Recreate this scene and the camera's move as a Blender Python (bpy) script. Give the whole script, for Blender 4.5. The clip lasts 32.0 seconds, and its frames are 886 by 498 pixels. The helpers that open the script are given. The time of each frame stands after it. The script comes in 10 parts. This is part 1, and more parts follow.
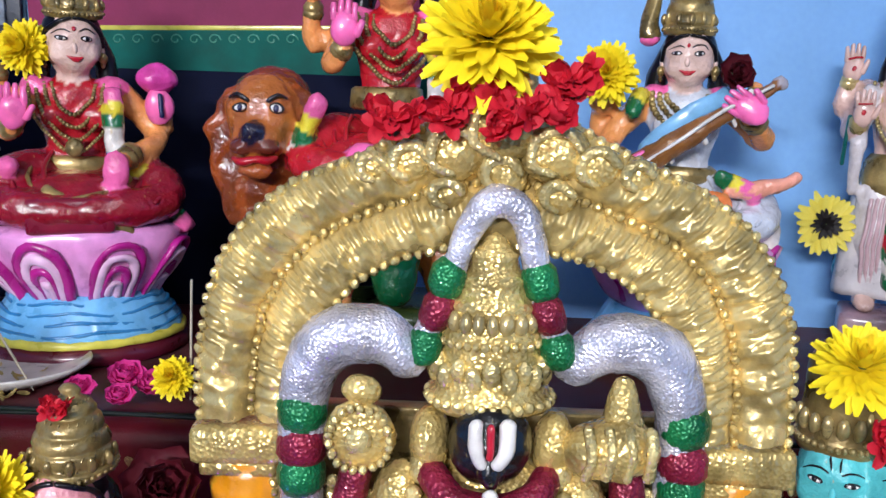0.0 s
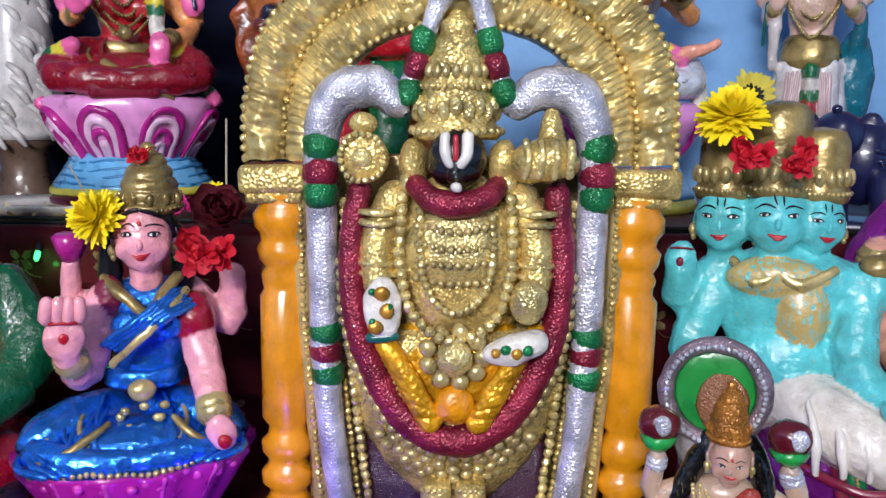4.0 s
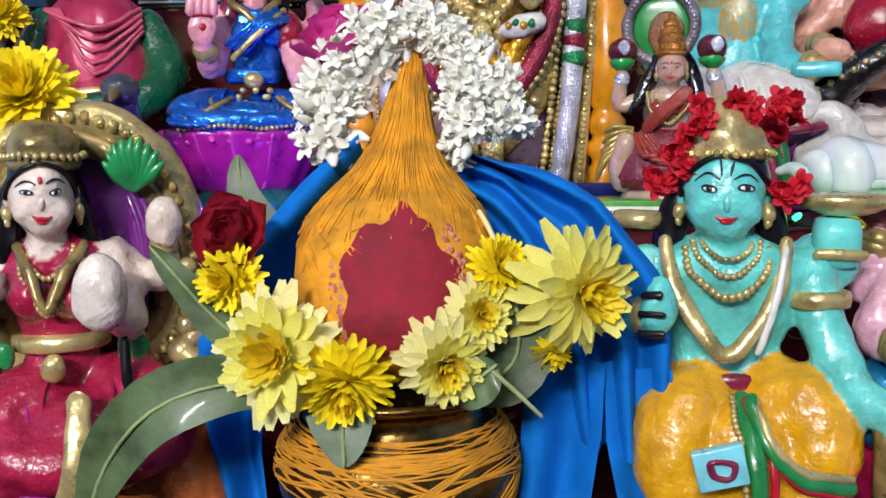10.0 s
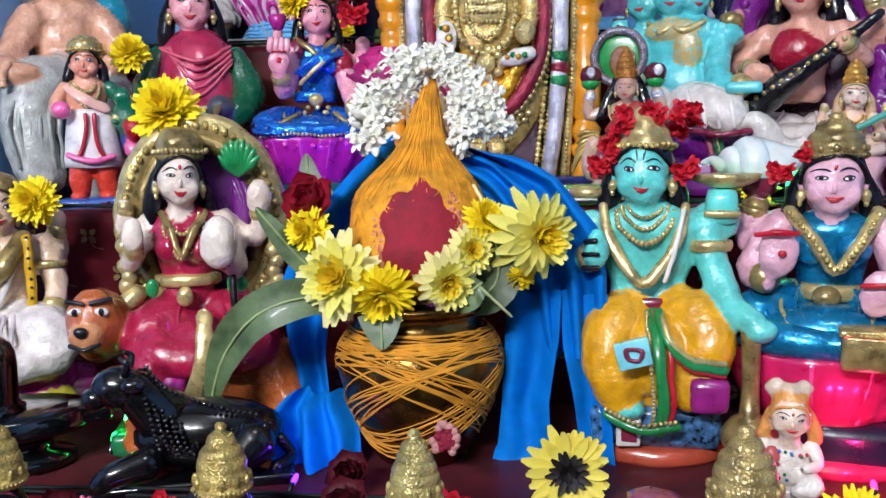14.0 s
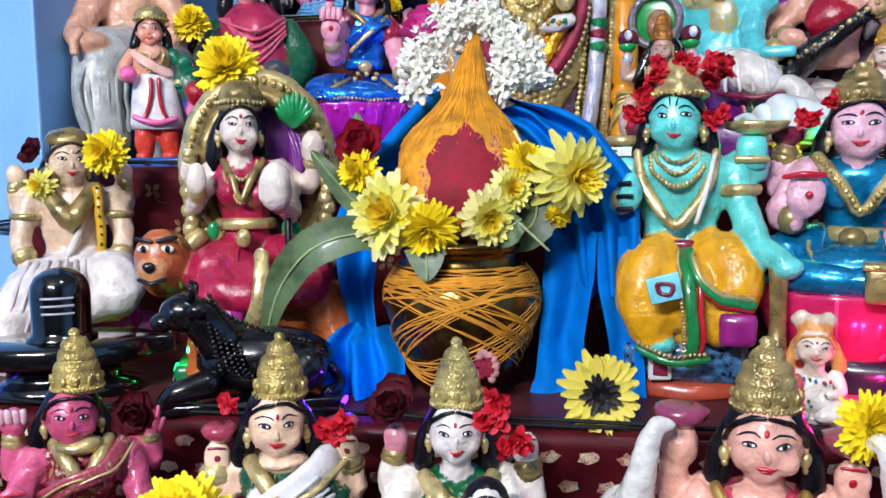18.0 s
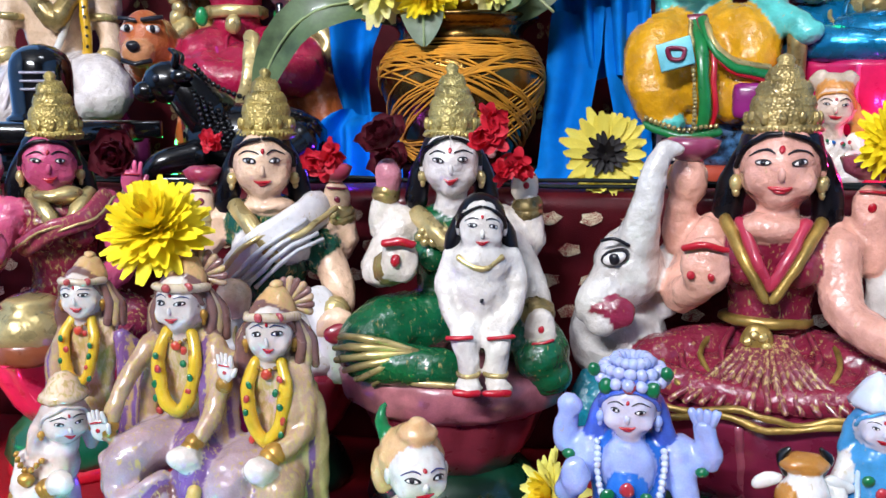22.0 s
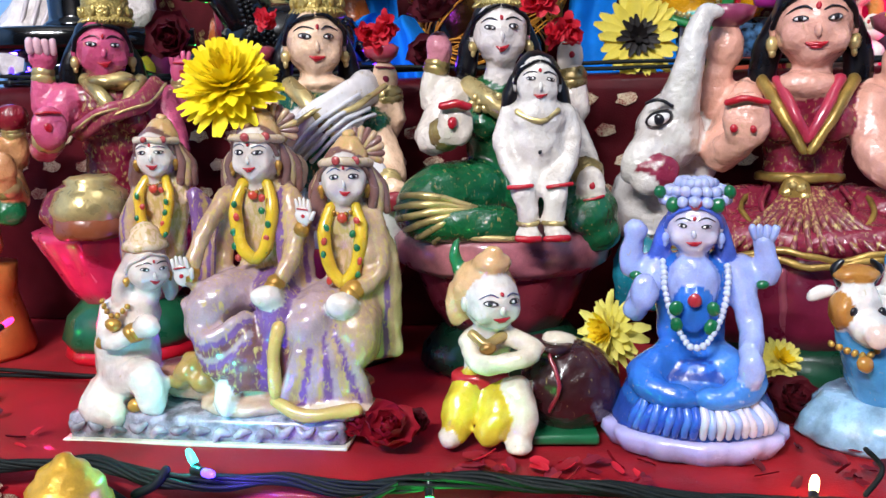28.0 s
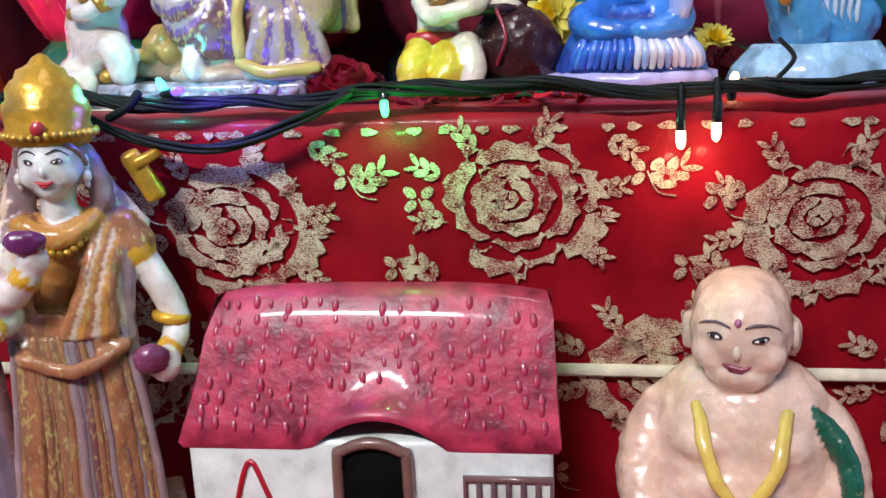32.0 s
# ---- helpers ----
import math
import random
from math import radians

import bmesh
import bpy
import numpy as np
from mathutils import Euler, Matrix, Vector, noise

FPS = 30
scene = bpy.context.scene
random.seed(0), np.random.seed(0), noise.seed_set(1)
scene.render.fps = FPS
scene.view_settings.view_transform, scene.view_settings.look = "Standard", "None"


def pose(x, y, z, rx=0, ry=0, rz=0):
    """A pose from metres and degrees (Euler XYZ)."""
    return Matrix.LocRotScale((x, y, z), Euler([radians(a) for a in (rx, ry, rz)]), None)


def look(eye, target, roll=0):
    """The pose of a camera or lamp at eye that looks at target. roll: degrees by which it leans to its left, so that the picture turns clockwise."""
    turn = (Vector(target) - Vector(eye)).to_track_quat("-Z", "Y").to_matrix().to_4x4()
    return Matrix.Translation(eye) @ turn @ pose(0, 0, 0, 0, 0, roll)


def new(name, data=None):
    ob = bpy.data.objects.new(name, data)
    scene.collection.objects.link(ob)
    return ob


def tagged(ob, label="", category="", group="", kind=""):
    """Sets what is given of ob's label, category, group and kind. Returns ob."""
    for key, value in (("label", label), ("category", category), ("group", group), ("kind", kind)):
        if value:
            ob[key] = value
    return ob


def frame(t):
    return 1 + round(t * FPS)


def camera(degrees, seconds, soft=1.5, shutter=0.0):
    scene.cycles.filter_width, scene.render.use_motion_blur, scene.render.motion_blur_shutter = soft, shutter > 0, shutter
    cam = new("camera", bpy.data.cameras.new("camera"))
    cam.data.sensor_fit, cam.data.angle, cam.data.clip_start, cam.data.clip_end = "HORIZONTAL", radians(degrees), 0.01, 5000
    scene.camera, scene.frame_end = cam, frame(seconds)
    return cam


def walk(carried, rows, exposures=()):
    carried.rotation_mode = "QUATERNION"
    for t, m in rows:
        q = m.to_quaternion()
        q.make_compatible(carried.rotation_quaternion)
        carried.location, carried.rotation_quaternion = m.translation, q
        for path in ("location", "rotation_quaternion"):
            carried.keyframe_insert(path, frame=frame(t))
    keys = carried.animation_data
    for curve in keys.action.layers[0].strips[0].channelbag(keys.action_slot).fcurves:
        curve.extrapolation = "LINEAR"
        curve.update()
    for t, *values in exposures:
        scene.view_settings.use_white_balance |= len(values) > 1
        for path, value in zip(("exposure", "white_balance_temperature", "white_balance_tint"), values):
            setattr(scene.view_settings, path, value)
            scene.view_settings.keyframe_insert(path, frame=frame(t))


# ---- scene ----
cam = camera(54.7, 32.0)
METRES, EYE, TILT, LEAN, TURN = 1.6, 1.5, -10.0, -1.9, 2.0
ROWS = [
    (0.0, 0.0, 0.0, 0.0, 0.0, 0.0, -0.0),
    (0.5, 0.0064, -0.0539, -0.0033, 0.09, -0.07, 0.34),
    (1.0, 0.007, -0.0793, -0.0284, 0.03, 0.04, 0.66),
    (1.5, 0.0068, -0.0826, -0.0567, -0.03, -0.02, 0.87),
    (2.0, 0.0078, -0.0843, -0.0687, -0.06, 0.12, 1.06),
    (2.5, 0.0041, -0.0918, -0.0866, -0.01, 0.46, 1.1),
    (3.0, 0.0051, -0.0963, -0.0987, -0.05, 0.61, 1.2),
    (3.5, 0.0058, -0.0959, -0.0986, 0.01, 0.74, 1.23),
    (5.5, 0.0147, -0.1047, -0.1045, 0.23, 0.96, 1.32),
    (6.0, 0.0134, -0.0998, -0.1062, 0.4, 0.44, 1.37),
    (6.5, 0.0127, -0.0993, -0.1021, 0.82, 0.07, 1.61),
    (7.0, 0.0172, -0.1088, -0.1188, 1.18, 0.39, 1.53),
    (7.5, 0.0218, -0.132, -0.1481, 1.3, 1.11, 1.53),
    (8.0, 0.0164, -0.161, -0.1908, 1.56, 1.05, 1.67),
    (8.5, 0.0139, -0.178, -0.2199, 1.7, 1.43, 1.78),
    (9.0, 0.0146, -0.1986, -0.2429, 1.88, 1.58, 1.85),
    (9.5, 0.0103, -0.2113, -0.2621, 2.06, 1.85, 1.97),
    (10.0, 0.0034, -0.2328, -0.2811, 2.15, 2.23, 2.13),
    (10.5, 0.002, -0.2451, -0.2936, 2.55, 2.38, 2.45),
    (11.0, 0.0093, -0.2609, -0.298, 2.81, 2.79, 2.49),
    (11.5, 0.0116, -0.2749, -0.3091, 3.09, 3.07, 2.54),
    (12.0, 0.0144, -0.3002, -0.31, 3.49, 3.38, 2.47),
    (12.5, 0.018, -0.3296, -0.3136, 3.99, 3.5, 2.35),
    (13.0, 0.0278, -0.3537, -0.3124, 4.43, 3.6, 2.23),
    (13.5, 0.0285, -0.3731, -0.3175, 4.62, 3.71, 2.14),
    (15.5, 0.0293, -0.4222, -0.329, 6.58, 3.45, 1.29),
    (16.0, 0.0272, -0.4293, -0.3486, 6.92, 3.36, 1.14),
    (16.5, 0.0299, -0.4329, -0.3629, 7.33, 3.35, 1.05),
    (17.0, 0.0319, -0.4319, -0.3577, 7.42, 3.39, 1.17),
    (17.5, 0.032, -0.428, -0.3584, 7.6, 3.9, 1.17),
    (18.0, 0.0293, -0.4173, -0.3627, 7.68, 4.23, 1.22),
    (18.5, 0.0264, -0.4075, -0.3689, 7.74, 4.54, 1.23),
    (19.0, 0.0264, -0.4026, -0.382, 7.7, 4.03, 0.39),
    (19.5, 0.0273, -0.4029, -0.4052, 7.69, 3.25, 0.28),
    (20.0, 0.0309, -0.4, -0.4249, 7.82, 2.71, 0.4),
    (20.5, 0.0291, -0.3958, -0.44, 7.76, 1.85, 0.51),
    (21.0, 0.0311, -0.3934, -0.4464, 7.93, 1.14, 0.6),
    (21.5, 0.0312, -0.3912, -0.4563, 7.99, 0.91, 0.68),
    (22.0, 0.0298, -0.3892, -0.459, 8.21, 0.54, 0.79),
    (22.5, 0.0285, -0.3875, -0.4667, 8.3, 0.5, 0.87),
    (23.0, 0.0266, -0.3854, -0.4807, 8.46, 0.55, 0.86),
    (23.5, 0.0238, -0.3837, -0.4904, 8.63, 0.38, 0.88),
    (24.0, 0.0211, -0.3849, -0.4975, 8.63, 0.2, 0.89),
    (24.5, 0.0171, -0.3893, -0.5068, 8.6, 0.08, 0.94),
    (25.0, 0.0142, -0.3915, -0.5144, 8.57, 0.16, 0.94),
    (25.5, 0.0093, -0.3967, -0.519, 8.55, 0.13, 0.91),
    (26.0, 0.0072, -0.4039, -0.5212, 8.39, 0.07, 0.91),
    (26.5, 0.0055, -0.4071, -0.5172, 8.06, -0.13, 0.96),
    (28.5, -0.0067, -0.4149, -0.5137, 5.96, -0.62, 2.46),
    (29.0, -0.0067, -0.4207, -0.525, 5.53, -1.0, 2.72),
    (29.5, -0.0064, -0.426, -0.5403, 5.06, -1.28, 2.92),
    (30.0, -0.0072, -0.4329, -0.5645, 4.9, -2.04, 3.02),
    (30.5, -0.0034, -0.4304, -0.578, 4.99, -2.81, 3.0),
    (31.0, -0.0022, -0.4334, -0.5942, 4.93, -3.17, 3.06),
    (31.5, -0.0012, -0.4366, -0.6105, 4.92, -3.38, 3.06),
    (32.0, -0.0004, -0.4376, -0.6288, 4.59, -3.75, 3.1),
]
walk(cam, [(t, pose(0, 0, EYE, TILT, LEAN, TURN) @ pose(METRES * x, METRES * y, METRES * z, 90 + pitch, roll, yaw)) for t, x, y, z, yaw, pitch, roll in ROWS],
     exposures=[(0.0, 0.24, 6250, 12), (3.0, 0.06, 6350, 11), (9.0, -0.06, 6500, 10), (13.0, 0.0, 6250, 9), (16.0, 0.15, 6050, 9), (21.0, 0.14, 6050, 9), (24.0, 0.1, 6450, 10), (28.0, 0.08, 6450, 10), (30.0, -0.05, 6450, 12), (32.0, -0.12, 6450, 13)])

# ---- light ----
world = bpy.data.worlds.new("room_air")
scene.world = world
world.use_nodes = True
world.node_tree.nodes["Background"].inputs[0].default_value = (0.75, 0.85, 1.0, 1)
world.node_tree.nodes["Background"].inputs[1].default_value = 0.004


def area_lamp(name, m, w, h, watts, colour):
    d = bpy.data.lights.new(name, "AREA")
    d.shape, d.size, d.size_y, d.energy, d.color = "RECTANGLE", w, h, watts, colour
    o = new(name, d)
    o.matrix_world = m
    return o


TUBE_AT = (-0.45, -2.34, 2.2)
area_lamp("tube_light_glow", look((TUBE_AT[0], TUBE_AT[1] + 0.06, TUBE_AT[2]), (0, 0.1, 1.0)), 1.2, 0.05, 110, (0.97, 0.955, 1.0))
# soft fill from overhead, added without a known source
area_lamp("fill_glow", look((0.3, -0.75, 2.54), (0.2, -0.3, 1.0)), 0.34, 0.34, 5, (0.92, 0.95, 1.0))


# ---- materials ----
def lin(h):
    c = [int(h[i:i + 2], 16) / 255 for i in (0, 2, 4)]
    c = [x / 12.92 if x <= 0.04045 else ((x + 0.055) / 1.055) ** 2.4 for x in c]
    return tuple(c)


PAINTS, MOULDED = {}, {}


def gilding(nt, colour, amount):
    """Dabs of gold brushed unevenly over a colour."""
    n, ln = nt.nodes, nt.links
    tc, mp, no = n.new("ShaderNodeTexCoord"), n.new("ShaderNodeMapping"), n.new("ShaderNodeTexNoise")
    mp.inputs["Scale"].default_value = (1.0, 1.0, 0.45)
    mp.inputs["Rotation"].default_value = (0.3, 0.5, 0.2)
    ln.new(tc.outputs["Object"], mp.inputs["Vector"])
    ln.new(mp.outputs[0], no.inputs["Vector"])
    no.inputs["Scale"].default_value, no.inputs["Detail"].default_value, no.inputs["Distortion"].default_value = 380, 4, 0.6
    add, mr, mx = n.new("ShaderNodeMath"), n.new("ShaderNodeMapRange"), n.new("ShaderNodeMixRGB")
    add.operation = "MULTIPLY_ADD"
    add.inputs[1].default_value = 0.36
    ln.new(amount, add.inputs[0])
    ln.new(no.outputs["Fac"], add.inputs[2])
    mr.inputs["From Min"].default_value, mr.inputs["From Max"].default_value = 0.66, 0.82
    ln.new(add.outputs[0], mr.inputs["Value"])
    ln.new(mr.outputs[0], mx.inputs[0])
    ln.new(colour, mx.inputs[1])
    mx.inputs[2].default_value = (0.50, 0.37, 0.13, 1)
    return mx.outputs[0]


def paint(h, rough=0.3, metal=0.0, coat=0.35, wear=0.25, bump=0.25, grain=900, sheen=0.0, trans=0.0, sss=0.0, glint=0.0, emit=0.0, blotch=55, gild=0.0, thin=0.0, spec=0.5):
    """Painted surface: colour with blotches and fine grain, worn gloss, brushed relief."""
    key = (h, rough, metal, coat, wear, bump, grain, sheen, trans, sss, glint, emit, blotch, gild, thin, spec)
    if key in PAINTS:
        return PAINTS[key]
    m = bpy.data.materials.new("paint_" + h)
    m.use_nodes = True
    nt = m.node_tree
    n, ln = nt.nodes, nt.links
    b = n["Principled BSDF"]
    tc = n.new("ShaderNodeTexCoord")
    big, fine = n.new("ShaderNodeTexNoise"), n.new("ShaderNodeTexNoise")
    big.inputs["Scale"].default_value, big.inputs["Detail"].default_value = blotch, 5
    fine.inputs["Scale"].default_value, fine.inputs["Detail"].default_value = grain, 3
    ln.new(tc.outputs["Object"], big.inputs["Vector"])
    ln.new(tc.outputs["Object"], fine.inputs["Vector"])
    c = lin(h)
    if not thin and not emit and min(c) > 0.4:
        c = tuple(x * min(1, 0.78 / max(c)) for x in c)
    ramp = n.new("ShaderNodeValToRGB")
    e = ramp.color_ramp.elements
    e[0].position, e[1].position = 0.32, 0.68
    e[0].color = (*[x * (1 - wear * 1.1) for x in c], 1)
    e[1].color = (*[min(1, x * (1 + wear * 0.5) + wear * 0.01) for x in c], 1)
    ln.new(big.outputs["Fac"], ramp.inputs["Fac"])
    mix = n.new("ShaderNodeMixRGB")
    mix.blend_type = "OVERLAY"
    mix.inputs[0].default_value = 0.35 * wear + 0.05
    ln.new(ramp.outputs[0], mix.inputs[1])
    ln.new(fine.outputs["Fac"], mix.inputs[2])
    last = mix.outputs[0]
    if gild:
        gv = n.new("ShaderNodeValue")
        gv.outputs[0].default_value = gild
        last = gilding(nt, last, gv.outputs[0])
    ln.new(last, b.inputs["Base Color"])
    rr = n.new("ShaderNodeMapRange")
    rr.inputs["To Min"].default_value, rr.inputs["To Max"].default_value = max(0.03, rough * 0.7), min(1, rough * 1.4)
    ln.new(big.outputs["Fac"], rr.inputs["Value"])
    ln.new(rr.outputs[0], b.inputs["Roughness"])
    b.inputs["Metallic"].default_value = metal
    b.inputs["Specular IOR Level"].default_value = spec
    b.inputs["Coat Weight"].default_value = coat
    b.inputs["Coat Roughness"].default_value = 0.08
    if sheen:
        b.inputs["Sheen Weight"].default_value = sheen
    if trans:
        b.inputs["Transmission Weight"].default_value = trans
    if sss:
        b.inputs["Subsurface Weight"].default_value = sss
        b.inputs["Subsurface Radius"].default_value = (0.012, 0.007, 0.005)
        b.inputs["Subsurface Scale"].default_value = 1.0
    if emit:
        b.inputs["Emission Color"].default_value = (*c, 1)
        b.inputs["Emission Strength"].default_value = emit
    if bump:
        bp, mid = n.new("ShaderNodeBump"), n.new("ShaderNodeTexNoise")
        mid.inputs["Scale"].default_value, mid.inputs["Detail"].default_value = grain * 0.3, 4
        ln.new(tc.outputs["Object"], mid.inputs["Vector"])
        bp.inputs["Strength"].default_value, bp.inputs["Distance"].default_value = bump, 0.0012
        ln.new(mid.outputs["Fac"], bp.inputs["Height"])
        ln.new(bp.outputs[0], b.inputs["Normal"])
        if glint:
            vo, bp2 = n.new("ShaderNodeTexVoronoi"), n.new("ShaderNodeBump")
            vo.inputs["Scale"].default_value = glint
            ln.new(tc.outputs["Object"], vo.inputs["Vector"])
            bp2.inputs["Strength"].default_value, bp2.inputs["Distance"].default_value = 0.5, 0.0015
            ln.new(vo.outputs["Distance"], bp2.inputs["Height"])
            ln.new(bp.outputs[0], bp2.inputs["Normal"])
            ln.new(bp2.outputs[0], b.inputs["Normal"])
            if "Coat Normal" in b.inputs:
                ln.new(bp2.outputs[0], b.inputs["Coat Normal"])
    if thin:
        tr, ms = n.new("ShaderNodeBsdfTranslucent"), n.new("ShaderNodeMixShader")
        ln.new(last, tr.inputs["Color"])
        ms.inputs[0].default_value = thin
        ln.new(b.outputs[0], ms.inputs[1])
        ln.new(tr.outputs[0], ms.inputs[2])
        ln.new(ms.outputs[0], n["Material Output"].inputs["Surface"])
    PAINTS[key] = m
    if metal < 0.4 and not trans and not emit:
        MOULDED[m] = (*c, gild)
    return m


def moulded(soft):
    """Brush-painted plaster or resin: the paint's colour and gilding lie on the mesh."""
    key = "moulded_resin" if soft else "moulded_plaster"
    if key in PAINTS:
        return PAINTS[key]
    m = bpy.data.materials.new(key)
    m.use_nodes = True
    nt = m.node_tree
    n, ln = nt.nodes, nt.links
    b, tc, at = n["Principled BSDF"], n.new("ShaderNodeTexCoord"), n.new("ShaderNodeAttribute")
    at.attribute_name = "paint"
    big, fine, mid = (n.new("ShaderNodeTexNoise") for _ in range(3))
    for q, sc, de in ((big, 60, 6), (fine, 900, 3), (mid, 240, 4)):
        q.inputs["Scale"].default_value, q.inputs["Detail"].default_value = sc, de
        ln.new(tc.outputs["Object"], q.inputs["Vector"])
    ramp = n.new("ShaderNodeValToRGB")
    e = ramp.color_ramp.elements
    e[0].position, e[1].position = 0.3, 0.66
    e[0].color, e[1].color = (0.66, 0.62, 0.6, 1), (1.06, 1.06, 1.06, 1)
    ln.new(big.outputs["Fac"], ramp.inputs["Fac"])
    mul, ov = n.new("ShaderNodeMixRGB"), n.new("ShaderNodeMixRGB")
    mul.blend_type, ov.blend_type = "MULTIPLY", "OVERLAY"
    mul.inputs[0].default_value, ov.inputs[0].default_value = 0.85, 0.14
    ln.new(at.outputs["Color"], mul.inputs[1])
    ln.new(ramp.outputs[0], mul.inputs[2])
    ln.new(mul.outputs[0], ov.inputs[1])
    ln.new(fine.outputs["Fac"], ov.inputs[2])
    ln.new(gilding(nt, ov.outputs[0], at.outputs["Alpha"]), b.inputs["Base Color"])
    rr = n.new("ShaderNodeMapRange")
    rr.inputs["To Min"].default_value, rr.inputs["To Max"].default_value = 0.12, 0.36
    ln.new(big.outputs["Fac"], rr.inputs["Value"])
    ln.new(rr.outputs[0], b.inputs["Roughness"])
    b.inputs["Coat Weight"].default_value, b.inputs["Coat Roughness"].default_value = 0.6, 0.07
    if soft:
        b.inputs["Subsurface Weight"].default_value = 0.3
        b.inputs["Subsurface Radius"].default_value = (0.012, 0.007, 0.005)
        b.inputs["Subsurface Scale"].default_value = 1.0
    bp, lump = n.new("ShaderNodeBump"), n.new("ShaderNodeBump")
    lump.inputs["Strength"].default_value, lump.inputs["Distance"].default_value = 0.2 if soft else 0.5, 0.006
    ln.new(big.outputs["Fac"], lump.inputs["Height"])
    bp.inputs["Strength"].default_value, bp.inputs["Distance"].default_value = 0.2 if soft else 0.45, 0.0014
    ln.new(mid.outputs["Fac"], bp.inputs["Height"])
    ln.new(lump.outputs[0], bp.inputs["Normal"])
    ln.new(bp.outputs[0], b.inputs["Normal"])
    ln.new(lump.outputs[0], b.inputs["Coat Normal"])
    PAINTS[key] = m
    return m


def gloss(h, **k):
    return paint(h, **{"rough": 0.28, "coat": 0.6, "bump": 0.2, "wear": 0.22, **k})


def metal(h, **k):
    return paint(h, **{"rough": 0.33, "metal": 0.45, "coat": 0.15, "bump": 0.5, "wear": 0.45, "grain": 700, **k})


def resin(h, **k):
    return paint(h, **{"rough": 0.25, "coat": 0.5, "bump": 0.12, "sss": 0.35, "wear": 0.15, **k})


def cloth(h, **k):
    return paint(h, **{"rough": 0.8, "coat": 0.0, "bump": 0.35, "sheen": 0.0, "spec": 0.12, "grain": 2600, "wear": 0.2, **k})


def petal(h, **k):
    return paint(h, **{"rough": 0.55, "coat": 0.0, "bump": 0.2, "thin": 0.3, "wear": 0.15, "grain": 500, **k})


GOLD, PALE_GOLD = metal("dec276", glint=420, metal=0.55, rough=0.25), metal("e4cf8a", glint=500, metal=0.55, rough=0.25)
GOLD_FINE, OLD_GOLD = metal("cdb87c", rough=0.27, metal=0.5), metal("a08a54", wear=0.6, rough=0.28)
SILVER = metal("d8d8e4", glint=620, rough=0.22, bump=0.9, metal=0.5)
BLACK, INK, HAIR = gloss("08080c", coat=0.4), gloss("15131a", bump=0, coat=0.2), gloss("0c0a10", grain=300, bump=0.5, coat=0.1, spec=0.3)
WHITE, EYE_WHITE = gloss("dedad2"), gloss("f4f1ec", bump=0, wear=0.05)
RED, LIP, CRIMSON, MAROON = gloss("b3142a"), gloss("b30f24", bump=0), gloss("a01030"), gloss("7d1a3a")
GREEN, LEAF_GREEN, TEAL_GREEN = gloss("0f6a3c"), gloss("1d8a4a"), gloss("0e5f58")
HOT_PINK, MAGENTA, PURPLE = gloss("f26cac"), gloss("b01c86"), gloss("6d1c78")
SKIN_PINK, SKIN_PALE, SKIN_ORANGE = gloss("eba3a8"), gloss("f0cfc0"), gloss("f0a05c")
AQUA, BLUE, SKY = gloss("5ecacf"), gloss("2472c8", metal=0.25), gloss("6fb6e6")
AMBER = gloss("dd8f0e")
NAVY = gloss("161a4a")
Y_PETAL, PALE_Y = petal("ffe81c", thin=0.14, wear=0.04), petal("fbf27e")
RED_PETAL, DARK_ROSE, PINK_PETAL = petal("dc2238"), petal("5a0b1c"), petal("f048a8")
JASMINE, JASMINE_GREEN, LEAF = petal("f3f1e4", thin=0.12, wear=0.03, bump=0.05), petal("b9c487"), paint("51653f", rough=0.45, coat=0.1, wear=0.4, grain=300)


from mathutils.bvhtree import BVHTree


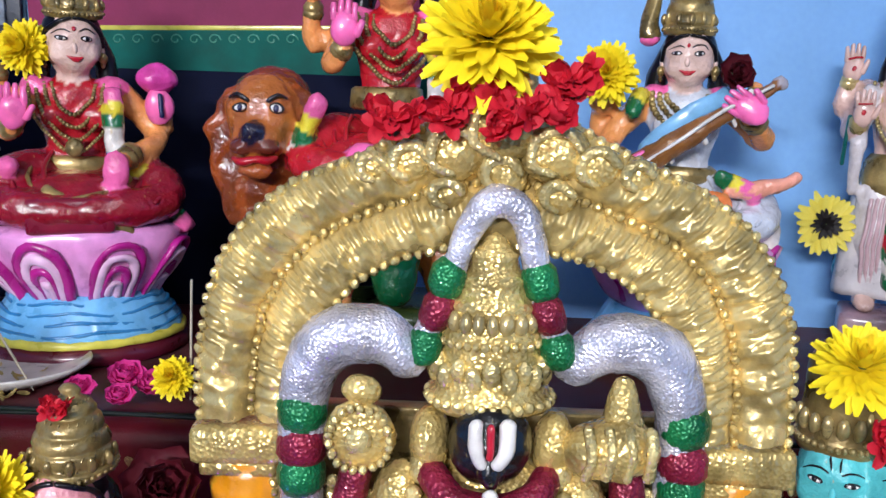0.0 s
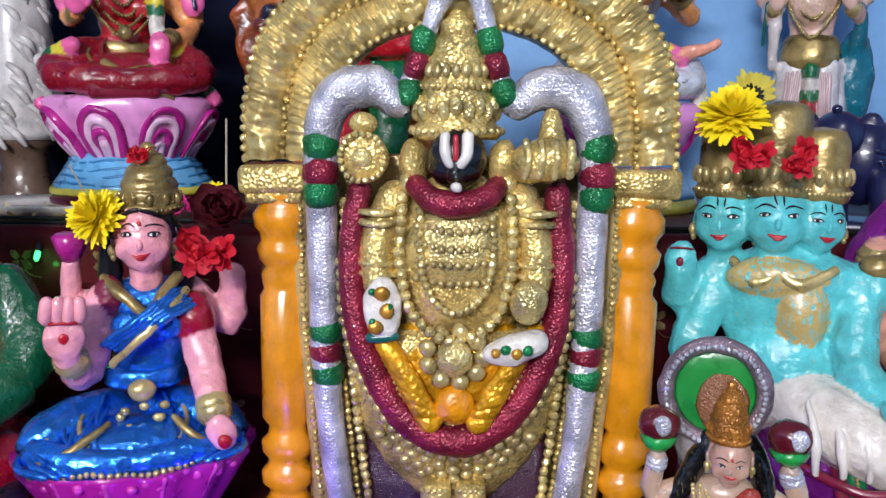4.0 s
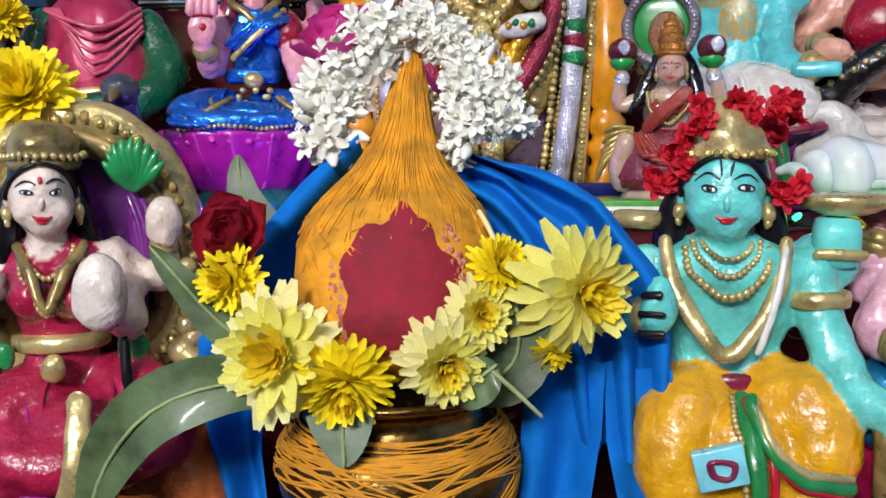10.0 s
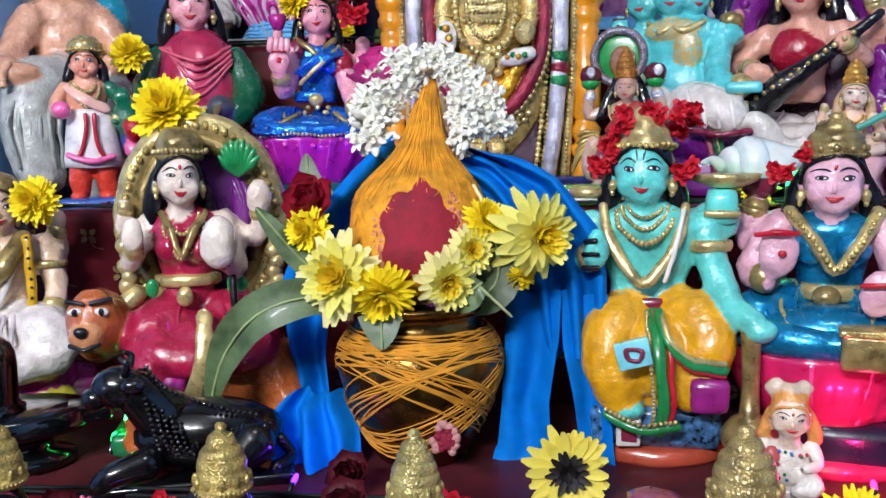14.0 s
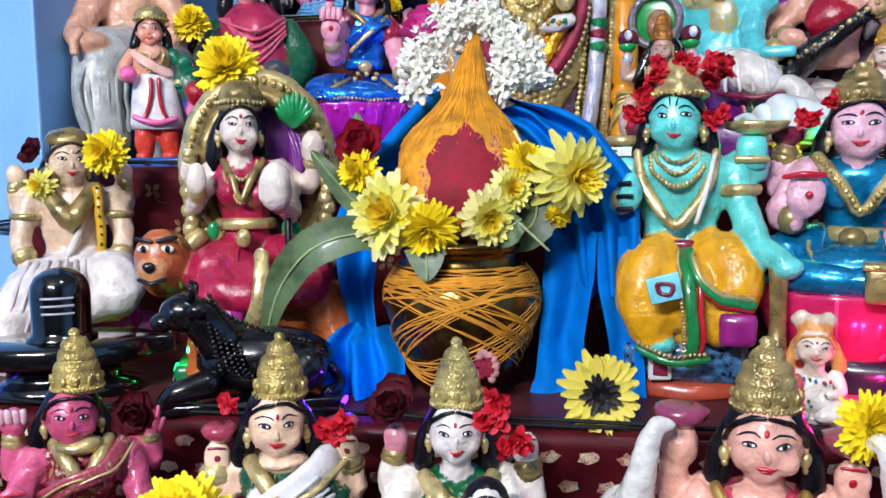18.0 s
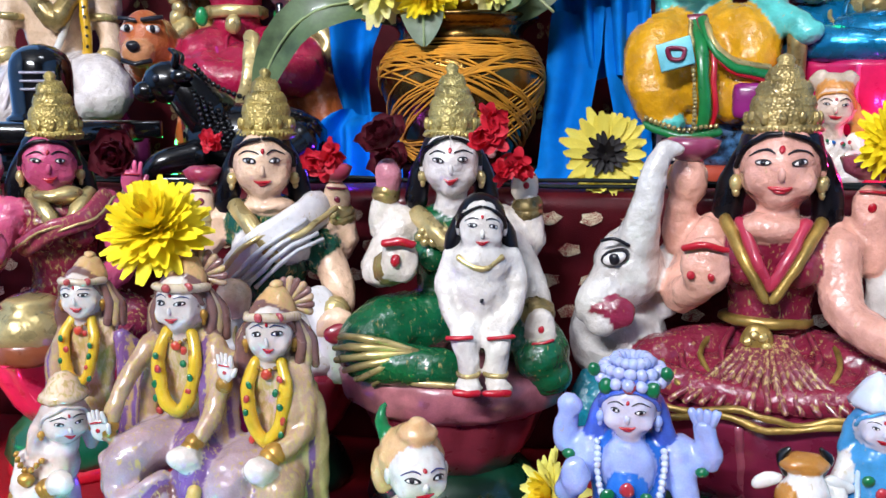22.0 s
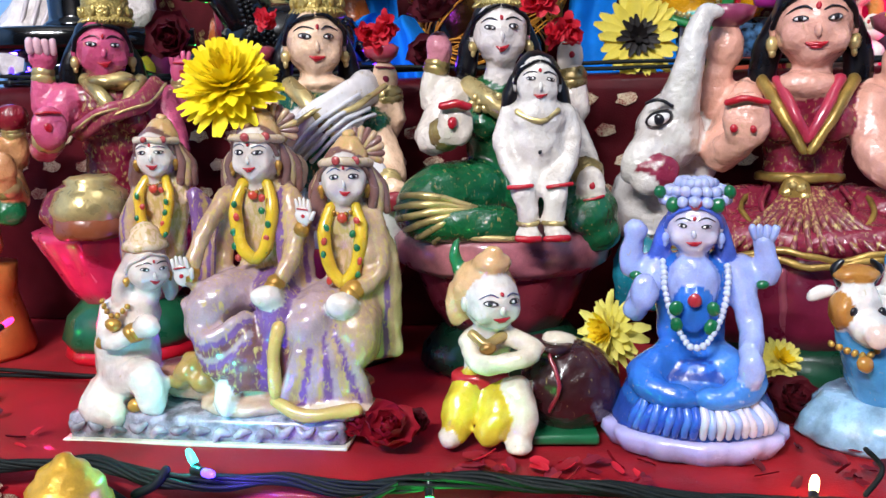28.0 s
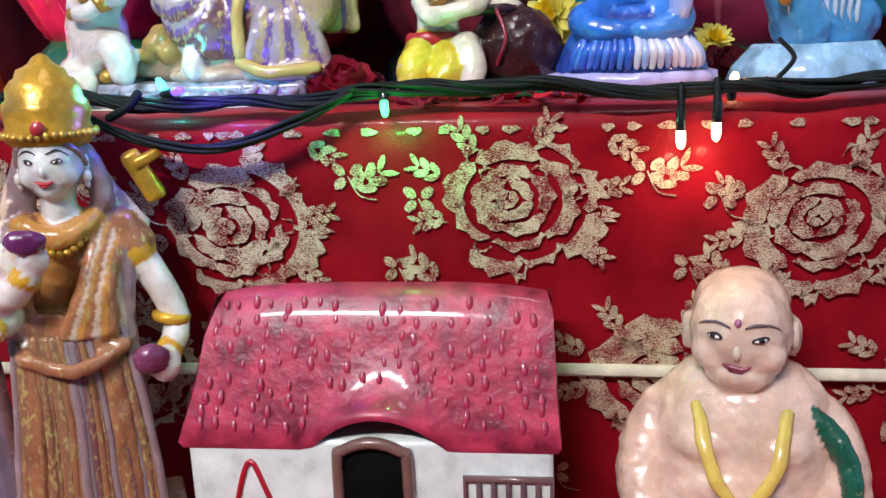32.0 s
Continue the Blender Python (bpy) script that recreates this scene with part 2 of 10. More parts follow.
# ---- modelling helpers ----
class Fig:
    """Collects smooth forms, each with its paint, for one mesh. Local units are scaled when built."""

    def __init__(self):
        self.v, self.f, self.mi, self.mats, self.M, self.body = [], [], [], [], Matrix(), []

    def add(self, verts, faces, mat, thick=0.0):
        """thick: a solid form of that half width, to be fused with its neighbours in a moulded body."""
        if thick >= 12 and mat in MOULDED and mat not in (HAIR, INK, LIP, EYE_WHITE):
            self.body.append((len(self.v), len(self.v) + len(verts), len(self.f), len(self.f) + len(faces), MOULDED[mat]))
        if mat not in self.mats:
            self.mats.append(mat)
        i, o = self.mats.index(mat), len(self.v)
        self.v += [self.M @ Vector(p) for p in verts]
        self.f += [tuple(o + a for a in q) for q in faces]
        self.mi += [i] * len(faces)

    def ell(self, c, r, mat, rot=(0, 0, 0), seg=14, rings=9, R=None):
        """An ellipsoid; rot in degrees."""
        if not hasattr(r, "__len__"):
            r = (r, r, r)
        R = R or Euler([radians(a) for a in rot]).to_matrix()
        C, vs, fs = Vector(c), [], []
        for j in range(1, rings):
            p = math.pi * j / rings
            for i in range(seg):
                a = 2 * math.pi * i / seg
                vs.append(C + R @ Vector((r[0] * math.sin(p) * math.cos(a), r[1] * math.sin(p) * math.sin(a), r[2] * math.cos(p))))
        n = len(vs)
        vs += [C + R @ Vector((0, 0, r[2])), C - R @ Vector((0, 0, r[2]))]
        for j in range(rings - 2):
            for i in range(seg):
                k = (i + 1) % seg
                fs.append((j * seg + i, (j + 1) * seg + i, (j + 1) * seg + k, j * seg + k))
        for i in range(seg):
            k = (i + 1) % seg
            fs += [(n, i, k), (n + 1, (rings - 2) * seg + k, (rings - 2) * seg + i)]
        self.add(vs, fs, mat, min(r))

    def tube(self, pts, rad, mat, seg=10, sub=4, flat=1.0, closed=False, twist=0.0):
        """A rounded limb or cord along a smooth line, with a radius at every point. flat squeezes it from front to back."""
        P = [Vector(p) for p in pts]
        if not hasattr(rad, "__len__"):
            rad = [rad] * len(P)
        n, Q, R = len(P), [], []
        for i in range(n if closed else n - 1):
            a, b, c, d = (P[(i + k) % n] if closed else P[min(max(i + k, 0), n - 1)] for k in (-1, 0, 1, 2))
            for s in range(sub):
                t = s / sub
                Q.append(0.5 * (2 * b + (c - a) * t + (2 * a - 5 * b + 4 * c - d) * t * t + (3 * b - a - 3 * c + d) * t ** 3))
                R.append(rad[i] * (1 - t) + rad[(i + 1) % n] * t)
        if not closed:
            Q.append(P[-1])
            R.append(rad[-1])
            d0, d1 = (Q[0] - Q[1]).normalized(), (Q[-1] - Q[-2]).normalized()
            Q = [Q[0] + d0 * R[0] * 0.7, Q[0] + d0 * R[0] * 0.45] + Q + [Q[-1] + d1 * R[-1] * 0.45, Q[-1] + d1 * R[-1] * 0.7]
            R = [R[0] * 0.3, R[0] * 0.75] + R + [R[-1] * 0.75, R[-1] * 0.3]
        m, vs, fs = len(Q), [], []
        up = Vector((0.13, -1, 0.21)).normalized()
        for i in range(m):
            d = (Q[(i + 1) % m] - Q[i - 1]) if closed else (Q[min(i + 1, m - 1)] - Q[max(i - 1, 0)])
            d = d.normalized() if d.length > 1e-9 else Vector((0, 0, 1))
            u = up - d * up.dot(d)
            u = u.normalized() if u.length > 1e-4 else d.orthogonal().normalized()
            up, w = u, d.cross(u)
            for k in range(seg):
                a = 2 * math.pi * k / seg + twist * i
                vs.append(Q[i] + (u * math.cos(a) * flat + w * math.sin(a)) * R[i])
        for i in range(m if closed else m - 1):
            j = (i + 1) % m
            for k in range(seg):
                l = (k + 1) % seg
                fs.append((i * seg + k, j * seg + k, j * seg + l, i * seg + l))
        if not closed:
            fs += [tuple(range(seg - 1, -1, -1)), tuple((m - 1) * seg + k for k in range(seg))]
        self.add(vs, fs, mat, 0 if closed else max(rad) * flat)

    def lathe(self, c, prof, mat, seg=30, sx=1.0, sy=1.0, lobes=0, amp=0.0, z0=0, z1=0, phase=0.0, thick=0.0):
        """Turned form from (radius, height) pairs. lobes and amp scallop it between the heights z0 and z1."""
        vs, fs = [], []
        for r, z in prof:
            for i in range(seg):
                a = 2 * math.pi * i / seg
                s = 1 + amp * abs(math.cos(lobes * a / 2 + phase)) if lobes and z0 <= z <= z1 else 1
                vs.append((c[0] + r * s * sx * math.cos(a), c[1] + r * s * sy * math.sin(a), c[2] + z))
        for j in range(len(prof) - 1):
            for i in range(seg):
                k = (i + 1) % seg
                fs.append((j * seg + i, j * seg + k, (j + 1) * seg + k, (j + 1) * seg + i))
        fs += [tuple(range(seg - 1, -1, -1)), tuple((len(prof) - 1) * seg + i for i in range(seg))]
        self.add(vs, fs, mat, thick)

    def box(self, c, s, mat, bev=0.12, rot=(0, 0, 0)):
        """A block with chamfered edges."""
        R = Euler([radians(a) for a in rot]).to_matrix()
        b = bev * min(s)
        bm = bmesh.new()
        bmesh.ops.create_cube(bm, size=1)
        for v in bm.verts:
            v.co = Vector((v.co.x * s[0], v.co.y * s[1], v.co.z * s[2]))
        bmesh.ops.bevel(bm, geom=bm.edges[:], offset=b, segments=2, affect="EDGES", profile=0.6)
        bm.verts.index_update()
        self.add([Vector(c) + R @ v.co for v in bm.verts], [tuple(v.index for v in f.verts) for f in bm.faces], mat)
        bm.free()

    def beads(self, pts, r, mat, gap=2.0, sub=8, seg=6, rings=4, closed=False):
        """A string of beads along a smooth line."""
        P, Q, r = [Vector(p) for p in pts], [], r * 0.76
        n = len(P)
        for i in range(n if closed else n - 1):
            a, b, c, d = (P[(i + k) % n] if closed else P[min(max(i + k, 0), n - 1)] for k in (-1, 0, 1, 2))
            for s in range(sub):
                t = s / sub
                Q.append(0.5 * (2 * b + (c - a) * t + (2 * a - 5 * b + 4 * c - d) * t * t + (3 * b - a - 3 * c + d) * t ** 3))
        Q.append(P[0] if closed else P[-1])
        run = 0.0
        for a, b in zip(Q, Q[1:]):
            L = (b - a).length
            while run < L:
                self.ell(a.lerp(b, run / L), r, mat, seg=seg, rings=rings)
                run += gap * r
            run -= L

    def petals(self, rows, mat, rnd=None, each=None):
        """Rows of petals round the z axis: (count, inner radius, length, width, rise in degrees, base height, curl).
        With each, a list, every petal becomes a mesh of its own in it."""
        rnd = rnd or random.Random(3)
        for cnt, r0, L, W, rise, h, curl in rows:
            for i in range(cnt):
                a = 2 * math.pi * (i + rnd.uniform(-0.25, 0.25)) / cnt
                e, l = radians(rise + rnd.uniform(-12, 12)), L * rnd.uniform(0.8, 1.12)
                o, s = Vector((math.cos(a), math.sin(a), 0)), Vector((-math.sin(a), math.cos(a), 0))
                vs, pos, ang = [], o * r0 + Vector((0, 0, h)), e
                for k, w in enumerate((0.45, 0.8, 1.0, 0.9, 0.36)):
                    up = -o * math.sin(ang) + Vector((0, 0, math.cos(ang)))
                    for q in (-1, 0, 1):
                        vs.append(pos + s * q * w * W / 2 + up * (abs(q) * W * 0.16))
                    pos = pos + (o * math.cos(ang) + Vector((0, 0, math.sin(ang)))) * (l / 4)
                    ang += radians(curl) / 4
                one = Fig() if each is not None else self
                one.M = self.M
                one.add(vs, [(k * 3 + q, k * 3 + q + 1, k * 3 + q + 4, k * 3 + q + 3) for k in range(4) for q in range(2)], mat)
                if each is not None:
                    each.append(one.mesh("petal"))

    def mesh(self, name, k=1.0, wob=0.0, size=26.0):
        """wob: hand-moulded unevenness in local units."""
        me = bpy.data.meshes.new(name)
        if wob:
            self.v = [p + noise.noise_vector(p / size) * wob + noise.noise_vector(p / (size * 0.36)) * wob * 0.24 for p in self.v]
        me.from_pydata([p * k for p in self.v], [], self.f)
        for m in self.mats:
            me.materials.append(m)
        me.polygons.foreach_set("material_index", self.mi)
        me.polygons.foreach_set("use_smooth", [True] * len(self.f))
        me.update()
        return me

    def mould(self, name, k, soft, grid=5.0, wob=3.0):
        """One hand-moulded mesh: the solid forms fuse into a body with soft creases, fine ornament stays on top."""
        bv, bf, own = [], [], []
        inside = set()
        for a, b, c, d, col in self.body:
            o = len(bv) - a
            bv += self.v[a:b]
            bf += [tuple(i + o for i in q) for q in self.f[c:d]]
            own += [col] * (d - c)
            inside.update(range(c, d))
        raw = bpy.data.meshes.new("raw")
        raw.from_pydata(bv, [], bf)
        ob = new("raw", raw)
        md = ob.modifiers.new("fuse", "REMESH")
        md.mode, md.voxel_size, md.adaptivity = "VOXEL", grid, 0.0
        bpy.context.view_layer.update()
        ev = ob.evaluated_get(bpy.context.evaluated_depsgraph_get())
        me = ev.to_mesh()
        nv = len(me.vertices)
        co, ed = np.empty(nv * 3), np.empty(len(me.edges) * 2, dtype=int)
        me.vertices.foreach_get("co", co)
        me.edges.foreach_get("vertices", ed)
        co, ed = co.reshape(-1, 3), ed.reshape(-1, 2)
        faces = [tuple(p.vertices) for p in me.polygons]
        ev.to_mesh_clear()
        bpy.data.objects.remove(ob)
        bpy.data.meshes.remove(raw)
        tree = BVHTree.FromPolygons(bv, bf)
        col = np.array([own[tree.find_nearest(Vector(p))[2]] for p in co])
        deg = np.bincount(ed.ravel(), minlength=nv)[:, None]
        for w in (0.6, -0.32, 0.6, -0.32, 0.6, -0.3):
            acc = np.zeros_like(co)
            np.add.at(acc, ed[:, 0], co[ed[:, 1]])
            np.add.at(acc, ed[:, 1], co[ed[:, 0]])
            co = co + w * (acc / np.maximum(deg, 1) - co)
        self.v += [Vector(p) for p in co]
        off, n0 = len(self.v) - nv, len(self.f)
        keep = [i for i in range(n0) if i not in inside]
        f, mi = [self.f[i] for i in keep], [self.mi[i] for i in keep]
        self.mats.append(moulded(soft))
        f += [tuple(i + off for i in q) for q in faces]
        mi += [len(self.mats) - 1] * len(faces)
        used = sorted({i for q in f for i in q})
        at = {a: i for i, a in enumerate(used)}
        rgba = np.ones((len(used), 4))
        rgba[len(used) - nv:] = col
        self.v, self.f, self.mi = [self.v[i] for i in used], [tuple(at[i] for i in q) for q in f], mi
        out = self.mesh(name, k, wob)
        lay = out.attributes.new("paint", "FLOAT_COLOR", "POINT")
        lay.data.foreach_set("color", rgba.ravel())
        return out

    def thing(self, name, m, k, label, category, group="", kind="", soft=False, grid=5.0):
        if category == "statue" and self.body:
            o = new(name, self.mould(name, k, soft, grid))
        else:
            o = new(name, self.mesh(name, k))
        o.matrix_world = m
        return tagged(o, label, category, group, kind)

    def part(self, name, parent, k=1.0, m=None, label=""):
        o = new(name, self.mesh(name, k))
        o.parent = parent
        if m:
            o.matrix_basis = m
        return tagged(o, label)


def V(*a):
    return Vector(a)


def ring(c, rx, ry, n=12, tilt=0.0, start=0.0, sweep=360.0):
    """Points of an ellipse lying flat, tilted up at the back."""
    out = []
    for i in range(n):
        a = radians(start + sweep * i / (n if sweep == 360 else n - 1))
        y = ry * math.sin(a)
        out.append((c[0] + rx * math.cos(a), c[1] + y * math.cos(radians(tilt)), c[2] + y * math.sin(radians(tilt))))
    return out


def face(F, c, r, skin, yaw=0, nod=0, hair=HAIR, bindi=LIP, lip=LIP, ear=GOLD_FINE, tall=1.28, brow=INK, eye=0.92, neck=1.0, mark=None):
    """A painted doll's head, turned by yaw and nod, as simple egg, nose, and brushed marks."""
    keep = F.M
    F.M = keep @ pose(*c, nod, 0, yaw)
    rz = r * tall * 0.95
    F.ell((0, 0, 0), (r, r * 1.02, rz), skin, seg=18, rings=13)
    F.ell((0, -0.26 * r, -0.6 * rz), (0.56 * r, 0.6 * r, 0.38 * rz), skin)
    for s in (-1, 1):
        F.ell((s * 0.46 * r, -0.5 * r, -0.3 * rz), (0.44 * r, 0.4 * r, 0.38 * rz), skin, seg=12, rings=8)
    F.ell((0, -0.98 * r, -0.16 * rz), (0.1 * r, 0.11 * r, 0.16 * rz), skin, seg=8, rings=6)

    def mk(x, z, w, h, mat, lift=0.02, roll=0):
        q = max(0.05, 1 - (x / r) ** 2 - (z / rz) ** 2)
        p = V(x, -1.02 * r * math.sqrt(q), z)
        nrm = V(p.x / r ** 2, p.y / (1.04 * r * r), p.z / rz ** 2).normalized()
        X = V(1, 0, 0)
        X = (X - nrm * X.dot(nrm)).normalized()
        Z = nrm.cross(X) * -1
        if Z.z < 0:
            Z = -Z
        a = radians(roll)
        X, Z = X * math.cos(a) + Z * math.sin(a), Z * math.cos(a) - X * math.sin(a)
        F.ell(p + nrm * lift * r, (w, 0.05 * r, h), mat, seg=10, rings=6, R=Matrix((X, -nrm, Z)).transposed())

    for s in (-1, 1):
        mk(s * 0.42 * r, 0.11 * rz, 0.24 * r * eye, 0.085 * rz * eye, INK, 0.0, s * 5)
        mk(s * 0.42 * r, 0.1 * rz, 0.19 * r * eye, 0.055 * rz * eye, EYE_WHITE, 0.02, s * 5)
        mk(s * 0.42 * r, 0.105 * rz, 0.095 * r * eye, 0.07 * rz * eye, INK, 0.04)
        F.tube([(s * x * r, -1.04 * r * math.sqrt(1 - x * x - z * z), z * rz) for x, z in ((0.15, 0.3), (0.34, 0.37), (0.54, 0.35), (0.74, 0.24))], [0.02 * r, 0.032 * r, 0.028 * r, 0.012 * r], brow, seg=5, sub=3)
        F.ell((s * 1.0 * r, 0.12 * r, -0.08 * rz), (0.12 * r, 0.2 * r, 0.27 * rz), skin, seg=8, rings=6)
        if ear:
            F.ell((s * 1.03 * r, 0.0, -0.42 * rz), (0.17 * r, 0.17 * r, 0.2 * rz), ear, seg=8, rings=6)
            F.ell((s * 1.03 * r, -0.02 * r, -0.62 * rz), (0.1 * r, 0.1 * r, 0.12 * rz), ear, seg=6, rings=5)
    F.tube([(x * r, -1.03 * r * math.sqrt(1 - x * x - z * z), z * rz) for x, z in ((-0.27, -0.42), (-0.12, -0.48), (0, -0.47), (0.12, -0.48), (0.27, -0.42))], [0.02 * r, 0.07 * r, 0.06 * r, 0.07 * r, 0.02 * r], lip, seg=6, sub=3)
    mk(0, -0.53 * rz, 0.15 * r, 0.045 * rz, lip, 0.03)
    if bindi:
        mk(0, 0.38 * rz, 0.07 * r, 0.08 * rz, bindi, 0.01)
    if mark:
        for s in (-1, 1):
            mk(s * 0.12 * r, 0.5 * rz, 0.03 * r, 0.16 * rz, mark, 0.01, s * -8)
    if hair:
        F.ell((0, 0.24 * r, 0.14 * rz), (1.1 * r, 1.0 * r, 1.02 * rz), hair)
        for s in (-1, 1):
            F.tube([(s * 0.05 * r, -0.82 * r, 0.72 * rz), (s * 0.5 * r, -0.72 * r, 0.62 * rz), (s * 0.9 * r, -0.36 * r, 0.32 * rz), (s * 1.03 * r, -0.02 * r, -0.05 * rz)], [0.06 * r, 0.08 * r, 0.1 * r, 0.1 * r], hair, seg=8)
        for s in (-1, 1):
            F.tube([(s * 0.75 * r, 0.45 * r, 0.35 * rz), (s * 1.1 * r, 0.5 * r, -0.4 * rz), (s * 1.25 * r, 0.55 * r, -1.15 * rz), (s * 1.2 * r, 0.6 * r, -1.7 * rz)], [0.3 * r, 0.4 * r, 0.42 * r, 0.22 * r], hair, seg=8)
    if neck:
        F.tube([(0, 0.15 * r, -0.6 * rz), (0, 0.2 * r, -1.35 * rz * neck)], [0.52 * r, 0.6 * r], skin)
    F.M = keep


def crown(F, c, r, h, mat, tiers=5, ball=True, gems=True, lean=0, yaw=0):
    """A tiered, tapering crown on a studded band."""
    keep = F.M
    F.M = keep @ pose(*c, lean, 0, yaw)
    r *= 0.88
    prof = [(r * 0.9, -0.02 * h), (r * 1.04, 0.0), (r * 1.06, 0.1 * h), (r * 0.97, 0.13 * h)]
    for i in range(tiers):
        t0, t1 = 0.13 + 0.72 * i / tiers, 0.13 + 0.72 * (i + 1) / tiers
        ra, rb = r * (1 - 0.72 * (i / tiers) ** 1.9), r * (1 - 0.72 * ((i + 1) / tiers) ** 1.9)
        prof += [(ra * 0.95, t0 * h), (ra * 0.99, (t0 + 0.25 * (t1 - t0)) * h), ((ra * 0.7 + rb * 0.3) * 0.97, (t0 + 0.7 * (t1 - t0)) * h), (rb * 0.97, t1 * h)]
    prof += [(r * 0.2, 0.87 * h), (r * 0.25, 0.93 * h), (r * 0.15, 0.98 * h), (0.01, h)] if ball else [(r * 0.1, 0.92 * h), (0.01, h)]
    F.lathe((0, 0, 0), prof, mat, seg=22)
    if gems:
        F.beads(ring((0, 0, 0.06 * h), r * 1.05, r * 1.05, 10), r * 0.1, mat, gap=2.2, closed=True, sub=3)
        for i in range(tiers * 9):
            a, j = radians(185 + 170 * (i % 9 + 0.5 * (i // 9 % 2)) / 9), i // 9
            q = r * (1 - 0.72 * ((j + 0.5) / tiers) ** 1.9) * 0.95
            F.tube([(q * 1.02 * math.cos(a), q * 1.02 * math.sin(a), (0.15 + 0.72 * j / tiers) * h), (q * 0.98 * math.cos(a + 0.18), q * 0.98 * math.sin(a + 0.18), (0.13 + 0.72 * (j + 0.9) / tiers) * h)], [r * 0.045, r * 0.025], mat, seg=5, sub=2)
        for i in range(7):
            a = radians(180 + 30 * i)
            F.ell((r * 0.98 * math.cos(a), r * 0.98 * math.sin(a), 0.2 * h), (r * 0.13, r * 0.1, 0.09 * h), mat, seg=7, rings=5)
    F.M = keep


def palm(F, c, r, skin, roll=0, dot=None, turn=0, fingers=True, lean=0):
    """An open hand held up, palm to the front; turn spins it, roll leans it sideways."""
    keep = F.M
    F.M = keep @ pose(*c, lean, roll, turn)
    F.ell((0, 0, 0), (r * 0.8, r * 0.36, r), skin, seg=12, rings=8)
    if fingers:
        for i, (x, L) in enumerate(((-0.56, 0.95), (-0.19, 1.15), (0.19, 1.15), (0.56, 0.95))):
            F.tube([(x * r, 0, 0.5 * r), (x * r * 1.1, -0.08 * r, (0.6 + 0.8 * L) * r)], [0.22 * r, 0.16 * r], skin, seg=7, sub=2)
        F.tube([(0.7 * r, -0.1 * r, -0.3 * r), (1.0 * r, -0.2 * r, 0.4 * r)], [0.24 * r, 0.17 * r], skin, seg=7, sub=2)
    if dot:
        F.ell((0, -0.35 * r, 0), (0.18 * r, 0.06 * r, 0.2 * r), dot, seg=8, rings=5)
        F.tube([(-0.5 * r, -0.3 * r, 0.62 * r), (0, -0.38 * r, 0.66 * r), (0.5 * r, -0.3 * r, 0.62 * r)], 0.07 * r, dot, seg=6, sub=2)
    F.M = keep


def band(F, c, r, mat, w=0.3, tilt=(0, 0, 0)):
    """A bangle round a limb."""
    keep = F.M
    F.M = keep @ pose(*c, *tilt)
    F.lathe((0, 0, 0), [(r * 0.9, -w * r), (r * 1.12, -w * r * 0.8), (r * 1.16, 0), (r * 1.12, w * r * 0.8), (r * 0.9, w * r)], mat, seg=14)
    F.M = keep


def lap(F, z, w, d, mat, trim=None, h=0.3):
    """Folded legs under cloth: thighs out to rounded knees, shins crossing low in front, pleats over them."""
    R = h * 0.5 * w
    for s in (-1, 1):
        F.tube([(s * 0.08 * w, 0.1 * d, z + 0.5 * R), (s * 0.22 * w, -0.06 * d, z + 0.45 * R), (s * 0.36 * w, -0.22 * d, z + 0.12 * R), (s * 0.41 * w, -0.3 * d, z)], [R * 0.85, R * 0.95, R * 0.92, R * 0.62], mat, seg=14)
        F.tube([(s * 0.39 * w, -0.34 * d, z - 0.15 * R), (s * 0.22 * w, -0.5 * d, z - 0.3 * R), (s * 0.0 * w, -0.54 * d, z - 0.4 * R), (-s * 0.14 * w, -0.46 * d, z - 0.5 * R)], [R * 0.62, R * 0.6, R * 0.5, R * 0.34], mat, seg=12)
        for i in range(5):
            t = 0.1 + 0.065 * i
            F.tube([(s * (t + 0.02) * w, -0.08 * d, z + (1.32 - 0.12 * i) * R), (s * (t + 0.05) * w, -0.34 * d, z + (0.72 - 0.1 * i) * R), (s * (t - 0.02) * w, -0.56 * d, z - 0.1 * R)], 0.011 * w, trim if trim and i % 2 else mat, seg=6)
    F.ell((0, 0.08 * d, z - 0.1 * R), (0.24 * w, 0.36 * d, R * 0.9), mat)
    F.ell((0, -0.26 * d, z - 0.05 * R), (0.33 * w, 0.3 * d, R * 0.85), mat)


def lotus(F, z0, z1, r0, r1, mat, lobes=12, sy=0.8, vein=None, rim=None):
    """A cup of lotus petals from z0 up to z1."""
    H = z1 - z0
    F.lathe((0, 0, z0), [(r0 * 0.7, 0), (r0, 0.02 * H), (r0 * 1.05 + (r1 - r0) * 0.25, 0.25 * H), (r0 + (r1 - r0) * 0.7, 0.6 * H), (r1, 0.88 * H), (r1 * 1.0, 0.97 * H), (r1 * 0.9, H), (r1 * 0.5, H * 0.98)], mat, seg=72, sy=sy, lobes=lobes, amp=0.07, z0=0.05 * H, z1=0.99 * H)
    if vein:
        for i in range(lobes):
            a = 2 * math.pi * i / lobes
            F.tube([((r0 + (r1 - r0) * t + 0.055 * r1) * math.cos(a), (r0 + (r1 - r0) * t + 0.055 * r1) * sy * math.sin(a), z0 + H * (0.1 + 0.8 * t)) for t in (0.05, 0.4, 0.75, 1.0)], 0.03 * r1, vein, seg=6)


